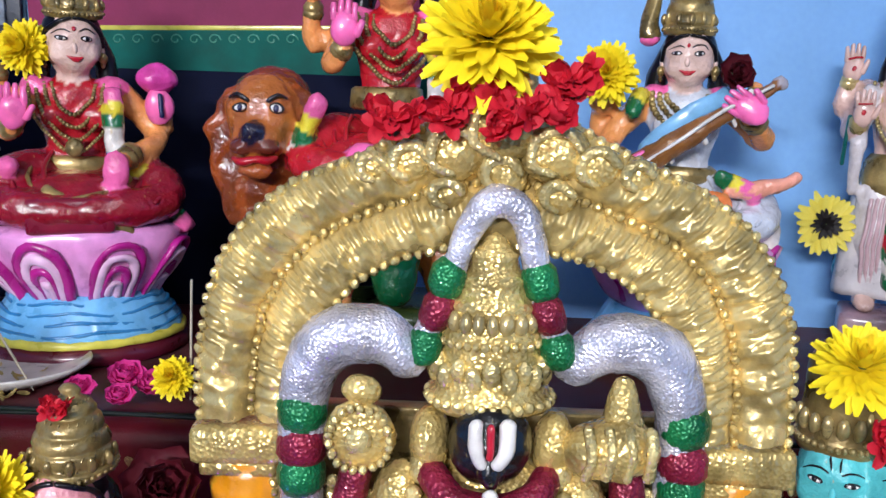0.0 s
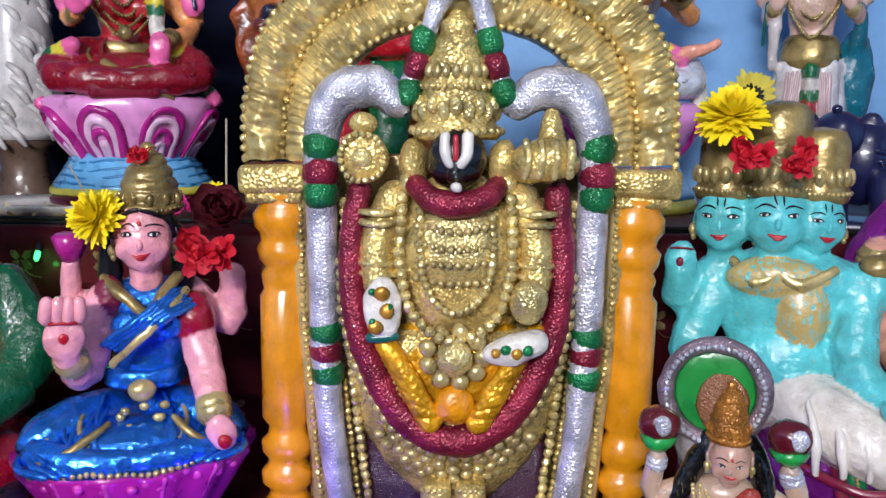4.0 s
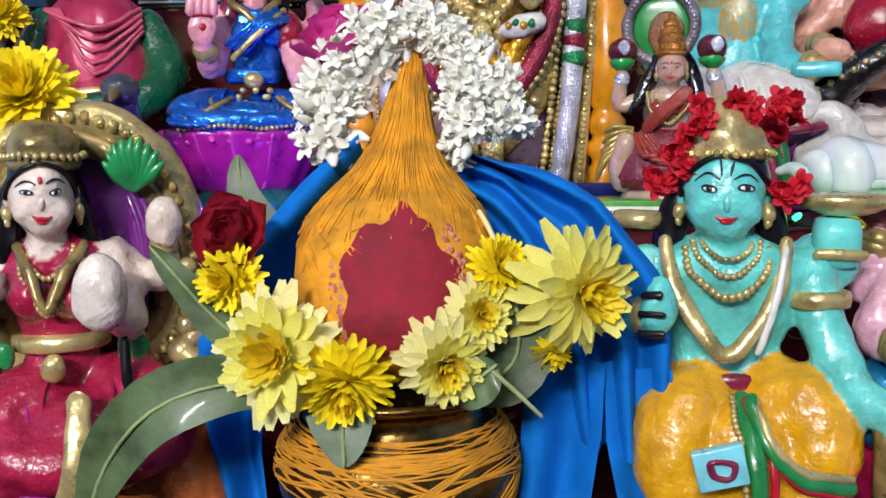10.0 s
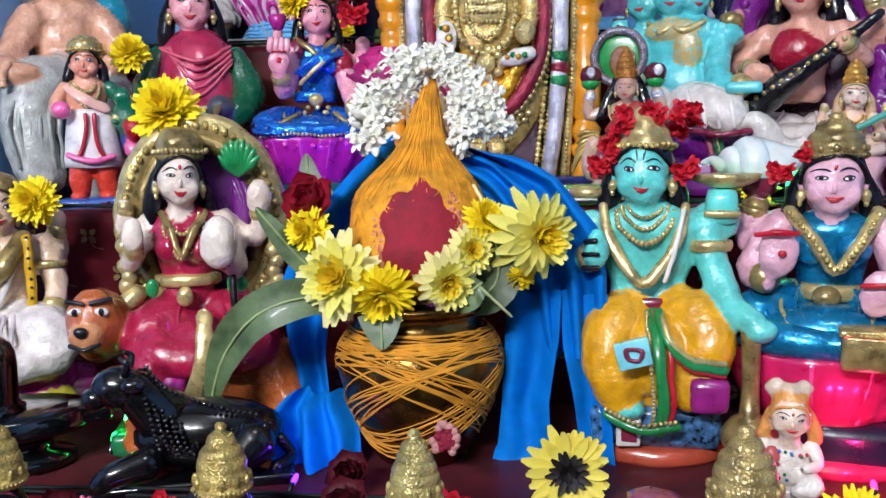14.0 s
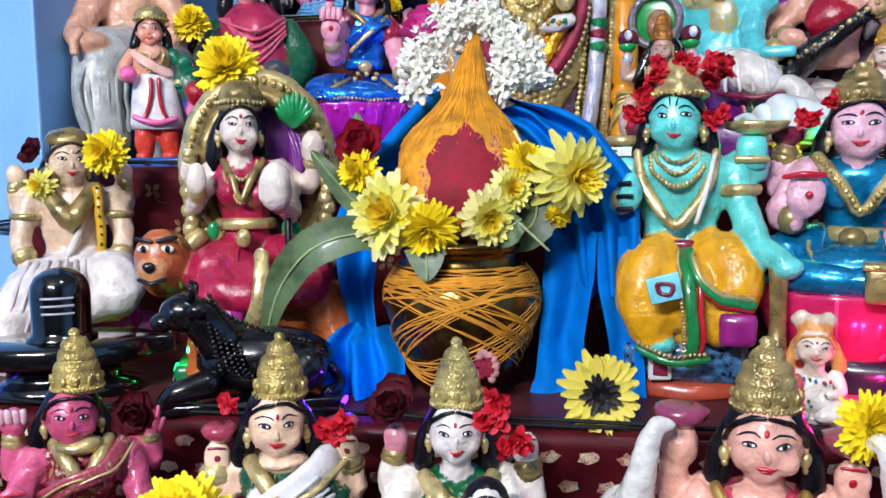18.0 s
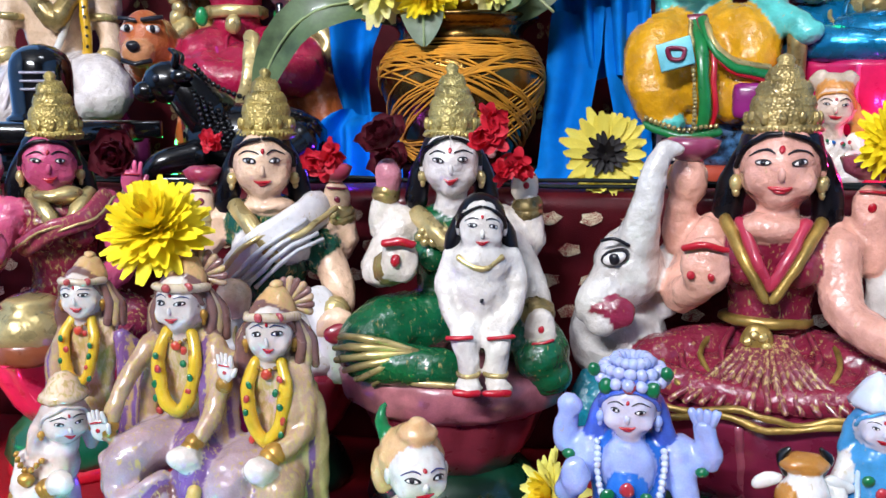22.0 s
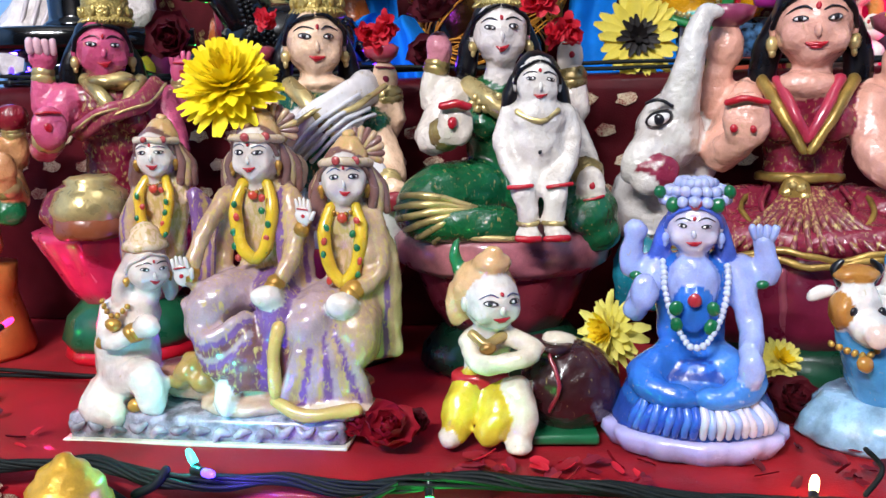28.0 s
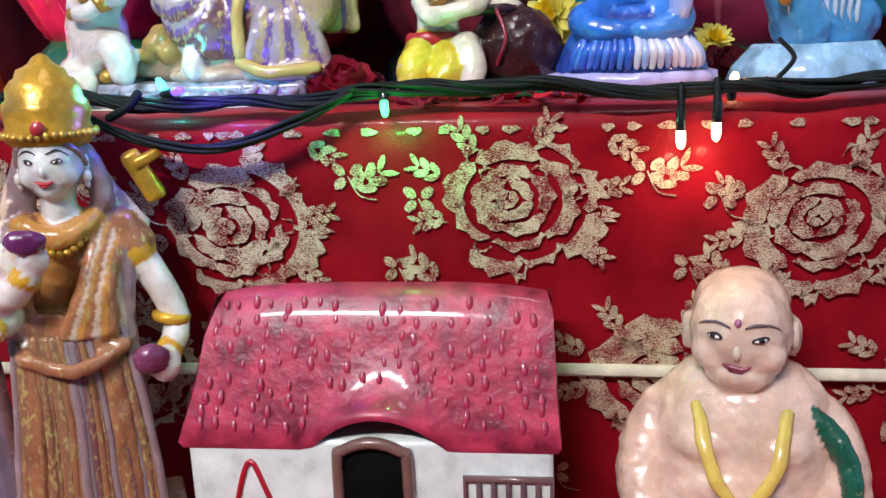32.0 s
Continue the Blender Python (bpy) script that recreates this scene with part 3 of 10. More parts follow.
# ---- room ----
def slab(name, lo, hi, mat, label, kind="structure", parent=None, bev=0.004):
    F = Fig()
    s = [b - a for a, b in zip(lo, hi)]
    F.box([(a + b) / 2 for a, b in zip(lo, hi)], s, mat, bev=bev / min(s))
    o = new(name, F.mesh(name))
    for p in o.data.polygons:
        p.use_smooth = False
    if parent:
        o.parent = parent
    return tagged(o, label, kind=kind) if not parent else tagged(o, label)


WALL_BLUE = paint("7fb2e6", rough=0.55, coat=0.05, wear=0.14, bump=0.5, grain=160, blotch=6)
# unseen floor and ceiling, added and kept dark to limit bounced light
slab("floor", (-2.0, -2.4, -0.06), (1.7, 1.1, 0.0), paint("37322c", rough=0.5, blotch=4), "unseen dark floor, added to close the room")
slab("ceiling", (-2.0, -2.4, 2.6), (1.7, 1.1, 2.68), paint("a8a6a0", rough=0.8, coat=0, blotch=4), "unseen grey ceiling, added to close the room")
slab("wall_north", (-2.0, 0.93, 0.0), (1.7, 1.1, 2.6), WALL_BLUE, "light blue distempered wall behind the display, marked and uneven")
slab("wall_west", (-2.12, -2.4, 0.0), (-2.0, 0.93, 2.6), WALL_BLUE, "light blue painted side wall")
slab("wall_east", (1.7, -2.4, 0.0), (1.82, 1.1, 2.6), WALL_BLUE, "light blue painted side wall")
# out-of-view wall, added in a dark brown that returns little light
slab("wall_south", (-2.0, -2.52, 0.0), (1.7, -2.4, 2.6), paint("4c4038", rough=0.7, coat=0, blotch=5), "unseen dark brown wall, added opposite the display")
slab("wall_pier", (-2.0, 0.30, 0.0), (-0.632, 0.93, 2.6), WALL_BLUE, "light blue wall pier beside the steps, scuffed at its corner")
slab("brown_board", (0.565, 0.9, 1.0), (0.95, 0.93, 2.3), paint("7a4f45", rough=0.6, coat=0.05, blotch=9), "flat brown painted board against the blue wall", kind="structure")
# tube fitting on the wall behind the viewer
tf = Fig()
tf.tube([(-0.58, 0, 0), (0.58, 0, 0)], 0.016, paint("ffffff", rough=0.3, coat=0, bump=0, emit=6.0), seg=12, sub=2)
tl = tf.thing("tube_light", pose(*TUBE_AT, 0, 0, 0), 1, "lit white fluorescent tube on its wall batten", "lamp")
tf = Fig()
tf.box((0, -0.04, 0), (1.26, 0.03, 0.06), WHITE)
tf.part("batten", tl)
for sx in (-0.6, 0.6):
    tf = Fig()
    tf.box((sx, -0.008, 0), (0.03, 0.04, 0.05), WHITE)
    tf.part("tube_holder", tl)
# made-up glowing panel to go with the overhead fill
tf = Fig()
tf.box((0, 0, 0), (0.36, 0.36, 0.03), WHITE)
cl = tf.thing("fill_panel", pose(0.3, -0.75, 2.584), 1, "added square fill panel, glowing, on the unseen ceiling", "lamp")
tf = Fig()
tf.box((0, 0, -0.018), (0.33, 0.33, 0.006), paint("fefefe", rough=0.4, coat=0, bump=0, emit=4.0))
tf.part("diffuser", cl)

# printed banner and a flat navy sheet on the wall
bn = Fig()
bn.box((0, 0, 0.3), (0.5, 0.004, 0.6), paint("8a3558", rough=0.7, coat=0.05, wear=0.2, blotch=12, spec=0.25), bev=0.3)
banner = bn.thing("banner", pose(-0.225, 0.924, 1.565, 0, -1.6, 0), 1, "maroon printed banner with a green scrolled border, hung on the wall", "banner")
for nm, z, h, mt in (("border_band", -0.036, 0.07, paint("0f5a50", rough=0.75, coat=0.0, blotch=30, spec=0.2)), ("yellow_line", 0.001, 0.005, gloss("c9c24a"))):
    bn = Fig()
    bn.box((0, -0.0035, z), (0.5, 0.004, h), mt, bev=0.2)
    bn.part(nm, banner)
bn = Fig()
for i in range(24):
    x = -0.235 + 0.0205 * i
    bn.tube([(x + 0.007 * math.cos(a) * (1 - a / 9), -0.006, -0.011 + 0.006 * math.sin(a) * (1 - a / 9)) for a in [j * 0.8 for j in range(9)]], 0.0008, gloss("3f8f76"), seg=5, sub=2)
bn.part("scroll_border", banner)
pf = Fig()
pf.box((0, 0, 0), (0.16, 0.012, 0.16), gloss("1c2530", blotch=20))
pic = pf.thing("framed_picture", pose(-0.56, 0.922, 1.60), 1, "dark framed picture hung on the wall beside the banner", "picture")
pf = Fig()
pf.box((0.0, -0.008, 0.01), (0.13, 0.006, 0.1), gloss("8d99a6", blotch=40, wear=0.6))
pf.part("picture_sheet", pic)
dc = Fig()
dc.box((0, 0, 0), (0.5, 0.006, 0.42), cloth("080e26", blotch=12), bev=0.3)
dc.thing("navy_sheet", pose(-0.33, 0.92, 1.31), 1, "flat navy sheet on the wall behind the top step", "cloth")

# ---- stepped stand ----
TOPS = [0.31, 0.59, 0.815, 1.04, 1.265]
EDGE = [-0.72, -0.365, -0.045, 0.255, 0.56]
FOOT = [-0.72, -0.325, -0.03, 0.265, 0.565]
BROCADE = cloth("940518", rough=0.45, sheen=0.05, coat=0.1, wear=0.3, blotch=25)
# same brocade, with the shade of the upper steps put into its colour
BROCADE_SHADED = cloth("4c0410", rough=0.45, sheen=0.03, coat=0.1, wear=0.35, blotch=25)


def woven(name, gold, ground, cover):
    """Metal thread woven into cloth: fine gold floats with the ground colour between them."""
    m = bpy.data.materials.new(name)
    m.use_nodes = True
    n, ln = m.node_tree.nodes, m.node_tree.links
    b, tc = n["Principled BSDF"], n.new("ShaderNodeTexCoord")
    mp, fine, big = n.new("ShaderNodeMapping"), n.new("ShaderNodeTexNoise"), n.new("ShaderNodeTexNoise")
    mp.inputs["Scale"].default_value = (1, 1, 3.2)
    ln.new(tc.outputs["Object"], mp.inputs["Vector"])
    ln.new(mp.outputs[0], fine.inputs["Vector"])
    ln.new(tc.outputs["Object"], big.inputs["Vector"])
    fine.inputs["Scale"].default_value, fine.inputs["Detail"].default_value = 900, 2
    big.inputs["Scale"].default_value, big.inputs["Detail"].default_value = 70, 4
    add, mr, mx = n.new("ShaderNodeMath"), n.new("ShaderNodeMapRange"), n.new("ShaderNodeMixRGB")
    add.operation = "MULTIPLY_ADD"
    add.inputs[1].default_value = 0.7
    ln.new(big.outputs["Fac"], add.inputs[0])
    ln.new(fine.outputs["Fac"], add.inputs[2])
    mr.inputs["From Min"].default_value, mr.inputs["From Max"].default_value = 1.0 - cover, 1.14 - cover
    ln.new(add.outputs[0], mr.inputs["Value"])
    ln.new(mr.outputs[0], mx.inputs[0])
    mx.inputs[1].default_value, mx.inputs[2].default_value = (*lin(ground), 1), (*lin(gold), 1)
    ln.new(mx.outputs[0], b.inputs["Base Color"])
    b.inputs["Roughness"].default_value, b.inputs["Metallic"].default_value = 0.36, 0.4
    bp = n.new("ShaderNodeBump")
    bp.inputs["Strength"].default_value, bp.inputs["Distance"].default_value = 0.8, 0.0008
    ln.new(fine.outputs["Fac"], bp.inputs["Height"])
    ln.new(bp.outputs[0], b.inputs["Normal"])
    return m


ZARI = woven("zari_thread", "ddd0ae", "86071a", 0.24)
# darker copy of the gold thread, shade mixed into both its colours
ZARI_SHADED = woven("zari_thread_shaded", "8f7a4a", "4c0410", 0.22)
X0, X1 = [-0.95, -0.95, -0.95, -0.628, -0.628], 0.95
rnd = random.Random(11)


def blob(F, cx, cz, a, b, rot, mat, frill=0.08, n=14):
    """One flat woven patch with a frayed outline, a thread's thickness proud."""
    ph = rnd.uniform(0, 6)
    vs = [(cx, -0.0004, cz)]
    for i in range(n):
        t = 2 * math.pi * i / n
        q = 1 + frill * math.sin(5 * t + ph) + rnd.uniform(-frill, frill) * 0.5
        x, z = a * q * math.cos(t), b * q * math.sin(t)
        vs.append((cx + x * math.cos(rot) - z * math.sin(rot), -0.0003, cz + x * math.sin(rot) + z * math.cos(rot)))
    F.add(vs, [(0, 1 + (i + 1) % n, 1 + i) for i in range(n)], mat)


def fan_petal(F, cx, cz, t0, wd, r0, r1, mat):
    """A flat woven petal: a sector with a scalloped outer edge."""
    n, vs = 9, []
    for q, r in ((0, r0), (1, (r0 + r1) * 0.5), (2, r1)):
        for i in range(n):
            u = i / (n - 1) * 2 - 1
            rr = r * (1 - 0.16 * abs(u) ** 2.2 * (q > 0)) * (1 + (0.05 * math.cos(u * 9 + t0 * 7) if q == 2 else 0))
            a = t0 + u * wd * (0.36 + 0.1 * q)
            vs.append((cx + rr * math.cos(a), -0.0004, cz + 0.88 * rr * math.sin(a)))
    F.add(vs, [(q * n + i, q * n + i + 1, (q + 1) * n + i + 1, (q + 1) * n + i) for q in range(2) for i in range(n - 1)], mat)


def rose_motif(F, cx, cz, s, mat):
    """A full-blown peony: uneven rings of filled petals with the red ground showing between them."""
    dx, dz = rnd.uniform(-0.1, 0.1) * s, rnd.uniform(-0.1, 0.1) * s
    for cnt, r0, r1, ph in ((3, 0.03, 0.17, 0.3), (4, 0.2, 0.4, 0.8), (5, 0.44, 0.7, 0.2), (6, 0.74, 1.04, 0.6), (5, 1.08, 1.36, 4.4)):
        for i in range(cnt):
            w = 2 * math.pi / (cnt if r1 < 1.2 else 9)
            t0 = w * (i + rnd.uniform(-0.12, 0.12)) + ph
            k = rnd.uniform(0.86, 1.12)
            fan_petal(F, cx + dx * (1 - r1), cz + dz * (1 - r1), t0, w, s * r0, s * r1 * k, mat)
            if rnd.random() < 0.6:
                fan_petal(F, cx, cz, t0 + w * 0.5, w * 0.3, s * r1 * 0.98, s * (r1 * k + 0.1), mat)
    for t, d in ((0.15, 1.5), (2.7, 1.45), (3.4, 1.35), (5.6, 1.6), (1.2, 1.42), (2.1, 1.4)):
        leaf_motif(F, cx + s * d * math.cos(t), cz + s * d * 0.85 * math.sin(t), s * 0.4, t, mat)


def leaf_motif(F, cx, cz, L, rot, mat):
    for sgn in (-1, 1):
        for j in range(3):
            x, z = (j - 1) * L * 0.42, sgn * L * 0.19
            blob(F, cx + x * math.cos(rot) - z * math.sin(rot), cz + x * math.sin(rot) + z * math.cos(rot), L * 0.3, L * (0.14, 0.16, 0.1)[j], rot + sgn * 0.6, mat, 0.05, 9)


def sprig(F, cx, cz, s, mat):
    for i in range(4):
        t = math.pi / 4 + math.pi / 2 * i
        blob(F, cx + s * math.cos(t), cz + s * 0.8 * math.sin(t), s * 0.62, s * 0.42, t, mat, 0.06, 10)
    F.tube([(cx, 0, cz), (cx + 0.8 * s, -0.0003, cz - 1.6 * s), (cx + 2.2 * s, 0, cz - 2.0 * s)], 0.0005, mat, seg=5)


STEPS = []
for i in range(5):
    z0 = TOPS[i - 1] if i else 0.0
    st = slab("display_step_%d" % (i + 1), (X0[i], FOOT[i] + 0.006, z0), (X1, 0.93 if i == 4 else EDGE[i + 1] + 0.05, TOPS[i]), BROCADE if i < 2 else BROCADE_SHADED, "broad step of the doll stand covered in red brocade cloth", bev=0.003)
    STEPS.append(st)
    # cloth over the edge: rolled top, leaning face
    F = Fig()
    n, vs, fs = 90, [], []
    sec = [(EDGE[i] + 0.05, TOPS[i] + 0.0015), (EDGE[i] + 0.02, TOPS[i] + 0.002), (EDGE[i] + 0.006, TOPS[i]), (EDGE[i] + 0.0005, TOPS[i] - 0.006), (EDGE[i], TOPS[i] - 0.014)]
    for j in range(1, 9):
        t = j / 8
        sec.append((EDGE[i] + (FOOT[i] - EDGE[i]) * t, TOPS[i] - 0.014 + (z0 + 0.002 - TOPS[i] + 0.014) * t))
    for a in range(n + 1):
        x = X0[i] + (X1 - X0[i]) * a / n
        for b, (y, z) in enumerate(sec):
            q = max(0, b - 4) / 8
            vs.append((x, y + q * 0.004 * noise.noise((x * 9, i * 3.1, q * 1.5)), z + (0.0012 * noise.noise((x * 14, 5 + i, 0)) if b < 5 else 0)))
    m = len(sec)
    fs = [(a * m + b, a * m + b + 1, (a + 1) * m + b + 1, (a + 1) * m + b) for a in range(n) for b in range(m - 1)]
    F.add(vs, fs, BROCADE if i < 2 else BROCADE_SHADED)
    rc = F.part("riser_cloth", st, label="red brocade cloth hanging over the front edge")
    F = Fig()
    lean = math.degrees(math.atan2(FOOT[i] - EDGE[i], TOPS[i] - z0))
    H = TOPS[i] - z0
    if i == 1:
        for c in range(-5, 6):
            rose_motif(F, 0.044 + 0.176 * c, -0.047 - 0.014 * (c % 2), 0.04, ZARI)
            rose_motif(F, 0.044 + 0.176 * (c + 0.5), -0.165, 0.042, ZARI)
            for dx, dz in ((0.078, -0.03), (0.105, -0.09), (0.09, -0.15), (0.12, -0.045), (-0.02, -0.135), (0.025, -0.24)):
                sprig(F, 0.044 + 0.176 * c + dx, dz, 0.0075, ZARI)
            leaf_motif(F, 0.044 + 0.176 * c - 0.082, -0.03, 0.02, 0.6, ZARI)
            leaf_motif(F, 0.044 + 0.176 * c + 0.066, -0.016, 0.017, -0.5, ZARI)
            leaf_motif(F, 0.044 + 0.176 * c - 0.058, -0.088, 0.02, 2.4, ZARI)
        x = X0[i]
        while x < X1:
            x += rnd.uniform(0.008, 0.03)
            blob(F, x, -0.003, rnd.uniform(0.003, 0.006), 0.0025, 0, ZARI, 0.2, 8)
    elif i == 2:
        for r in range(4):
            for c in range(40):
                blob(F, -0.6 + 0.033 * c + 0.016 * (r % 2), -0.012 - 0.026 * r, 0.009, 0.0055, 0.15, ZARI, 0.15, 11)
    else:
        for r in range(5):
            for c in range(17):
                sprig(F, -0.6 + 0.075 * c + 0.037 * (r % 2), -0.02 - 0.045 * r, 0.008, ZARI_SHADED)
    F.M = Matrix()
    tagged(F.part("brocade_motif", st, m=pose(0, EDGE[i] - 0.0022, TOPS[i] - 0.008, lean, 0, 0)), "woven gold flower pattern", kind="stuff")
# white tape along the foot of the lower riser
F = Fig()
F.tube([(-0.9, 0, 0.002), (-0.3, 0, 0.0), (0.05, 0, 0.002), (0.2, 0, 0.0), (0.5, 0, -0.002), (0.9, 0, 0)], 0.0042, paint("d9d0b8", rough=0.8, coat=0, bump=0.6), flat=0.35, seg=8)
F.thing("white_tape", pose(0, -0.347, 0.4215, 0, 0, 0), 1, "thin white cotton tape stretched along the red brocade", "tape")


# ---- arched gold deity on the fourth step ----
def arched_deity():
    F = Fig()
    sil, gg, rg = SILVER, metal("127a45", metal=0.42, glint=620), metal("8a1c38", metal=0.42, glint=520)
    F.box((0, 15, 22), (690, 190, 44), NAVY)
    F.box((0, 10, 58), (640, 150, 30), gloss("20286a"))
    F.box((0, 22, 380), (500, 26, 640), OLD_GOLD)
    for s in (-1, 1):
        px = s * 288
        F.lathe((px, 0, 62), [(34, 0), (37, 10), (37, 40), (30, 50), (29, 62), (40, 72), (41, 96), (31, 106), (29, 116), (39, 128), (40, 150), (31, 162), (28, 176), (37, 190), (39, 400), (32, 412), (33, 424), (35, 440), (30, 452), (38, 462), (42, 482), (34, 494), (36, 506), (44, 518), (46, 540), (38, 552), (42, 572)], AMBER, seg=20, sx=1.1, sy=0.9)
        F.box((s * 298, -4, 660), (112, 76, 48), GOLD, bev=0.25)
        F.box((s * 296, -4, 630), (92, 64, 20), GOLD, bev=0.3)
        F.tube([(s * 224, -14, 66), (s * 236, -14, 250), (s * 252, -14, 460), (s * 256, -14, 640)], 15, GOLD_FINE, seg=8)
        F.beads([(s * 224, -28, 66), (s * 236, -28, 250), (s * 252, -28, 460), (s * 256, -28, 640)], 8, GOLD, gap=2.0)
        F.beads([(s * 136, -44, 70), (s * 158, -48, 250), (s * 178, -48, 450), (s * 182, -44, 640)], 12, PALE_GOLD, gap=1.8)
        F.beads([(s * 156, -34, 70), (s * 176, -38, 250), (s * 196, -36, 450), (s * 198, -34, 640)], 9, GOLD, gap=1.9)
    # broad embossed arch: a squared horseshoe with two leafy ropes and a bead line between
    def rim(t, h):
        """Point of the arch at angle t, h from its inner (0) to its outer (1) edge."""
        c, q = math.cos(t), math.sin(t)
        ax, bz = 216 + 132 * h, 212 + 112 * h
        e = 2 / (2.5 + 0.4 * h)
        return ax * math.copysign(abs(c) ** e, c), 690 + bz * abs(q) ** e + h * 44 * math.exp(-(c / 0.22) ** 2)

    NS, NT = 420, 32
    vs = []
    for i in range(NS + 1):
        t = math.pi * i / NS
        for j in range(NT + 1):
            h = j / NT
            x, z = rim(t, h)
            u = (h * 2) % 1 if h < 1 else 1.0
            w = math.sin(math.pi * u) ** 0.6 if 0 < u < 1 else 0.0
            ribs = math.sin(t * 150 + 2.2 * noise.noise((t * 5, h, 0))) * (0.35 + 0.65 * (u > 0.55)) * w
            scroll = math.sin(t * 46 + 6 * u + 1.5 * noise.noise((t * 7, h * 3, 4))) * (u < 0.55) * w
            vs.append((x, -14 - 28 * w - 3.2 * ribs - 4.5 * scroll - 5 * noise.noise((x / 18, z / 18, 3)) - 2.5 * noise.noise((x / 7, z / 7, 8)), z))
    m = NT + 1
    F.add(vs, [(i * m + j, (i + 1) * m + j, (i + 1) * m + j + 1, i * m + j + 1) for i in range(NS) for j in range(NT)], metal("d8c07c", metal=0.5, rough=0.25, bump=0.7))
    for h, flip in ((0.0, 1), (1.0, -1)):
        edge = []
        for i in range(NS + 1):
            x, z = rim(math.pi * i / NS, h)
            edge += [(x, -18, z), (x, 34, z)]
        F.add(edge, [(2 * i, 2 * i + 1, 2 * i + 3, 2 * i + 2)[::flip] for i in range(NS)], GOLD_FINE)
    for h, r, mt in ((0.03, 8, PALE_GOLD), (0.5, 8, GOLD), (0.97, 9, PALE_GOLD)):
        F.beads([(rim(math.pi * i / 40, h)[0], -26, rim(math.pi * i / 40, h)[1]) for i in range(41)], r, mt, gap=2.3, sub=4)
    # lion-mask boss and scrolls at the head of the arch
    lump = random.Random(4)
    for x, z, r in ((0, 1040, 52), (-52, 1014, 40), (56, 1014, 40), (0, 1084, 36), (-100, 1000, 30), (104, 1000, 30), (-26, 1062, 24), (28, 1062, 24), (0, 990, 30), (-60, 966, 24), (62, 966, 24), (-140, 992, 22), (146, 992, 22)):
        F.ell((x, -34, z), (r, r * 0.6, r * 0.8), GOLD, rot=(0, lump.uniform(-40, 40), 0))
        F.tube([(x + r * 0.7 * math.cos(q), -36 - r * 0.5, z + r * 0.6 * math.sin(q)) for q in (0.2, 1.3, 2.4, 3.6, 4.6)], [5, 7, 7, 6, 4], PALE_GOLD, seg=6, sub=3)
    # long garlands of silver with green and red bands
    side = [(-178, -52, 64), (-204, -56, 260), (-212, -56, 420), (-216, -52, 600), (-215, -50, 730), (-186, -50, 796), (-130, -52, 806), (-92, -54, 776)]
    top = [(-92, -54, 776), (-72, -60, 822), (-50, -60, 884), (-26, -58, 944), (0, -58, 962), (26, -58, 944), (44, -60, 884), (62, -60, 822), (84, -54, 776)]
    for pts, q in ((side, 1), (side, -1)):
        F.tube([(x * q - (4 if q < 0 else 0), y, z) for x, y, z in pts], [22, 23, 24, 25, 29, 35, 34, 22], sil, seg=14, sub=6)
    F.tube(top, [17, 15, 14, 17, 20, 17, 14, 15, 17], sil, seg=12)
    for s in (-1, 1):
        for z, mt in ((716, gg), (674, rg), (640, gg), (418, gg), (386, rg), (348, gg)):
            x = 216 - max(0, (620 - z)) * 0.03
            F.tube([(s * x, -56, z - 9), (s * x, -56, z + 9)], 28.5 if z > 600 else 26.5, mt, seg=14, sub=2)
        for x, z, mt in ((76, 800, gg), (64, 840, rg), (54, 876, gg)):
            F.tube([(s * x - 4, -62, z - 10), (s * (x - 6) - 4, -62, z + 10)], 19, mt, seg=12, sub=2)
    # crown, dark face, forehead mark
    F.lathe((-4, -46, 728), [(64, 0), (70, 6), (70, 18), (62, 24), (60, 60), (56, 74), (60, 82), (52, 94), (50, 112), (54, 120), (44, 128), (40, 142), (43, 150), (30, 158), (26, 170), (28, 176), (16, 184), (10, 194), (1, 200)], GOLD, seg=28, sy=0.8)
    F.beads(ring((-4, -46, 741), 70, 56, 12), 9, PALE_GOLD, closed=True, sub=3)
    for i in range(11):
        a = math.pi * (1.02 + 0.096 * i)
        F.ell((-4 + 62 * math.cos(a), -46 + 50 * math.sin(a), 772 + 8 * (i % 2)), (10, 8, 16), PALE_GOLD, seg=8, rings=6)
        F.ell((-4 + 52 * math.cos(a), -46 + 42 * math.sin(a), 832), (8, 7, 12), GOLD_FINE, seg=8, rings=6)
    F.beads(ring((-4, -46, 808), 59, 48, 12), 7, PALE_GOLD, closed=True, sub=3)
    F.ell((-2, -86, 700), (46, 44, 50), BLACK, seg=18, rings=12)
    F.ell((-2, -120, 678), (14, 18, 16), BLACK)
    for s in (-1, 1):
        F.tube([(-2 + s * 17, -128, 736), (-2 + s * 15, -132, 706), (-2 + s * 7, -134, 692)], [8, 8, 6], WHITE, seg=8)
        F.ell((s * 70, -62, 690), (24, 30, 40), GOLD)
        F.ell((s * 76, -74, 660), (16, 18, 20), PALE_GOLD)
    F.tube([(-2, -131, 734), (-2, -134, 700)], [5, 4], RED, seg=8)
    F.ell((-2, -136, 660), (9, 6, 8), WHITE, seg=8, rings=5)
    F.tube([(-66, -84, 660), (-40, -112, 640), (-2, -120, 632), (38, -112, 640), (64, -84, 660)], [17, 20, 21, 20, 17], rg, seg=10)
    # chest, arms, discs
    F.ell((0, -50, 530), (122, 62, 150), GOLD)
    F.ell((0, -84, 560), (86, 40, 70), PALE_GOLD)
    for s in (-1, 1):
        F.tube([(s * 96, -60, 640), (s * 124, -70, 570), (s * 122, -92, 500)], [30, 28, 24], GOLD)
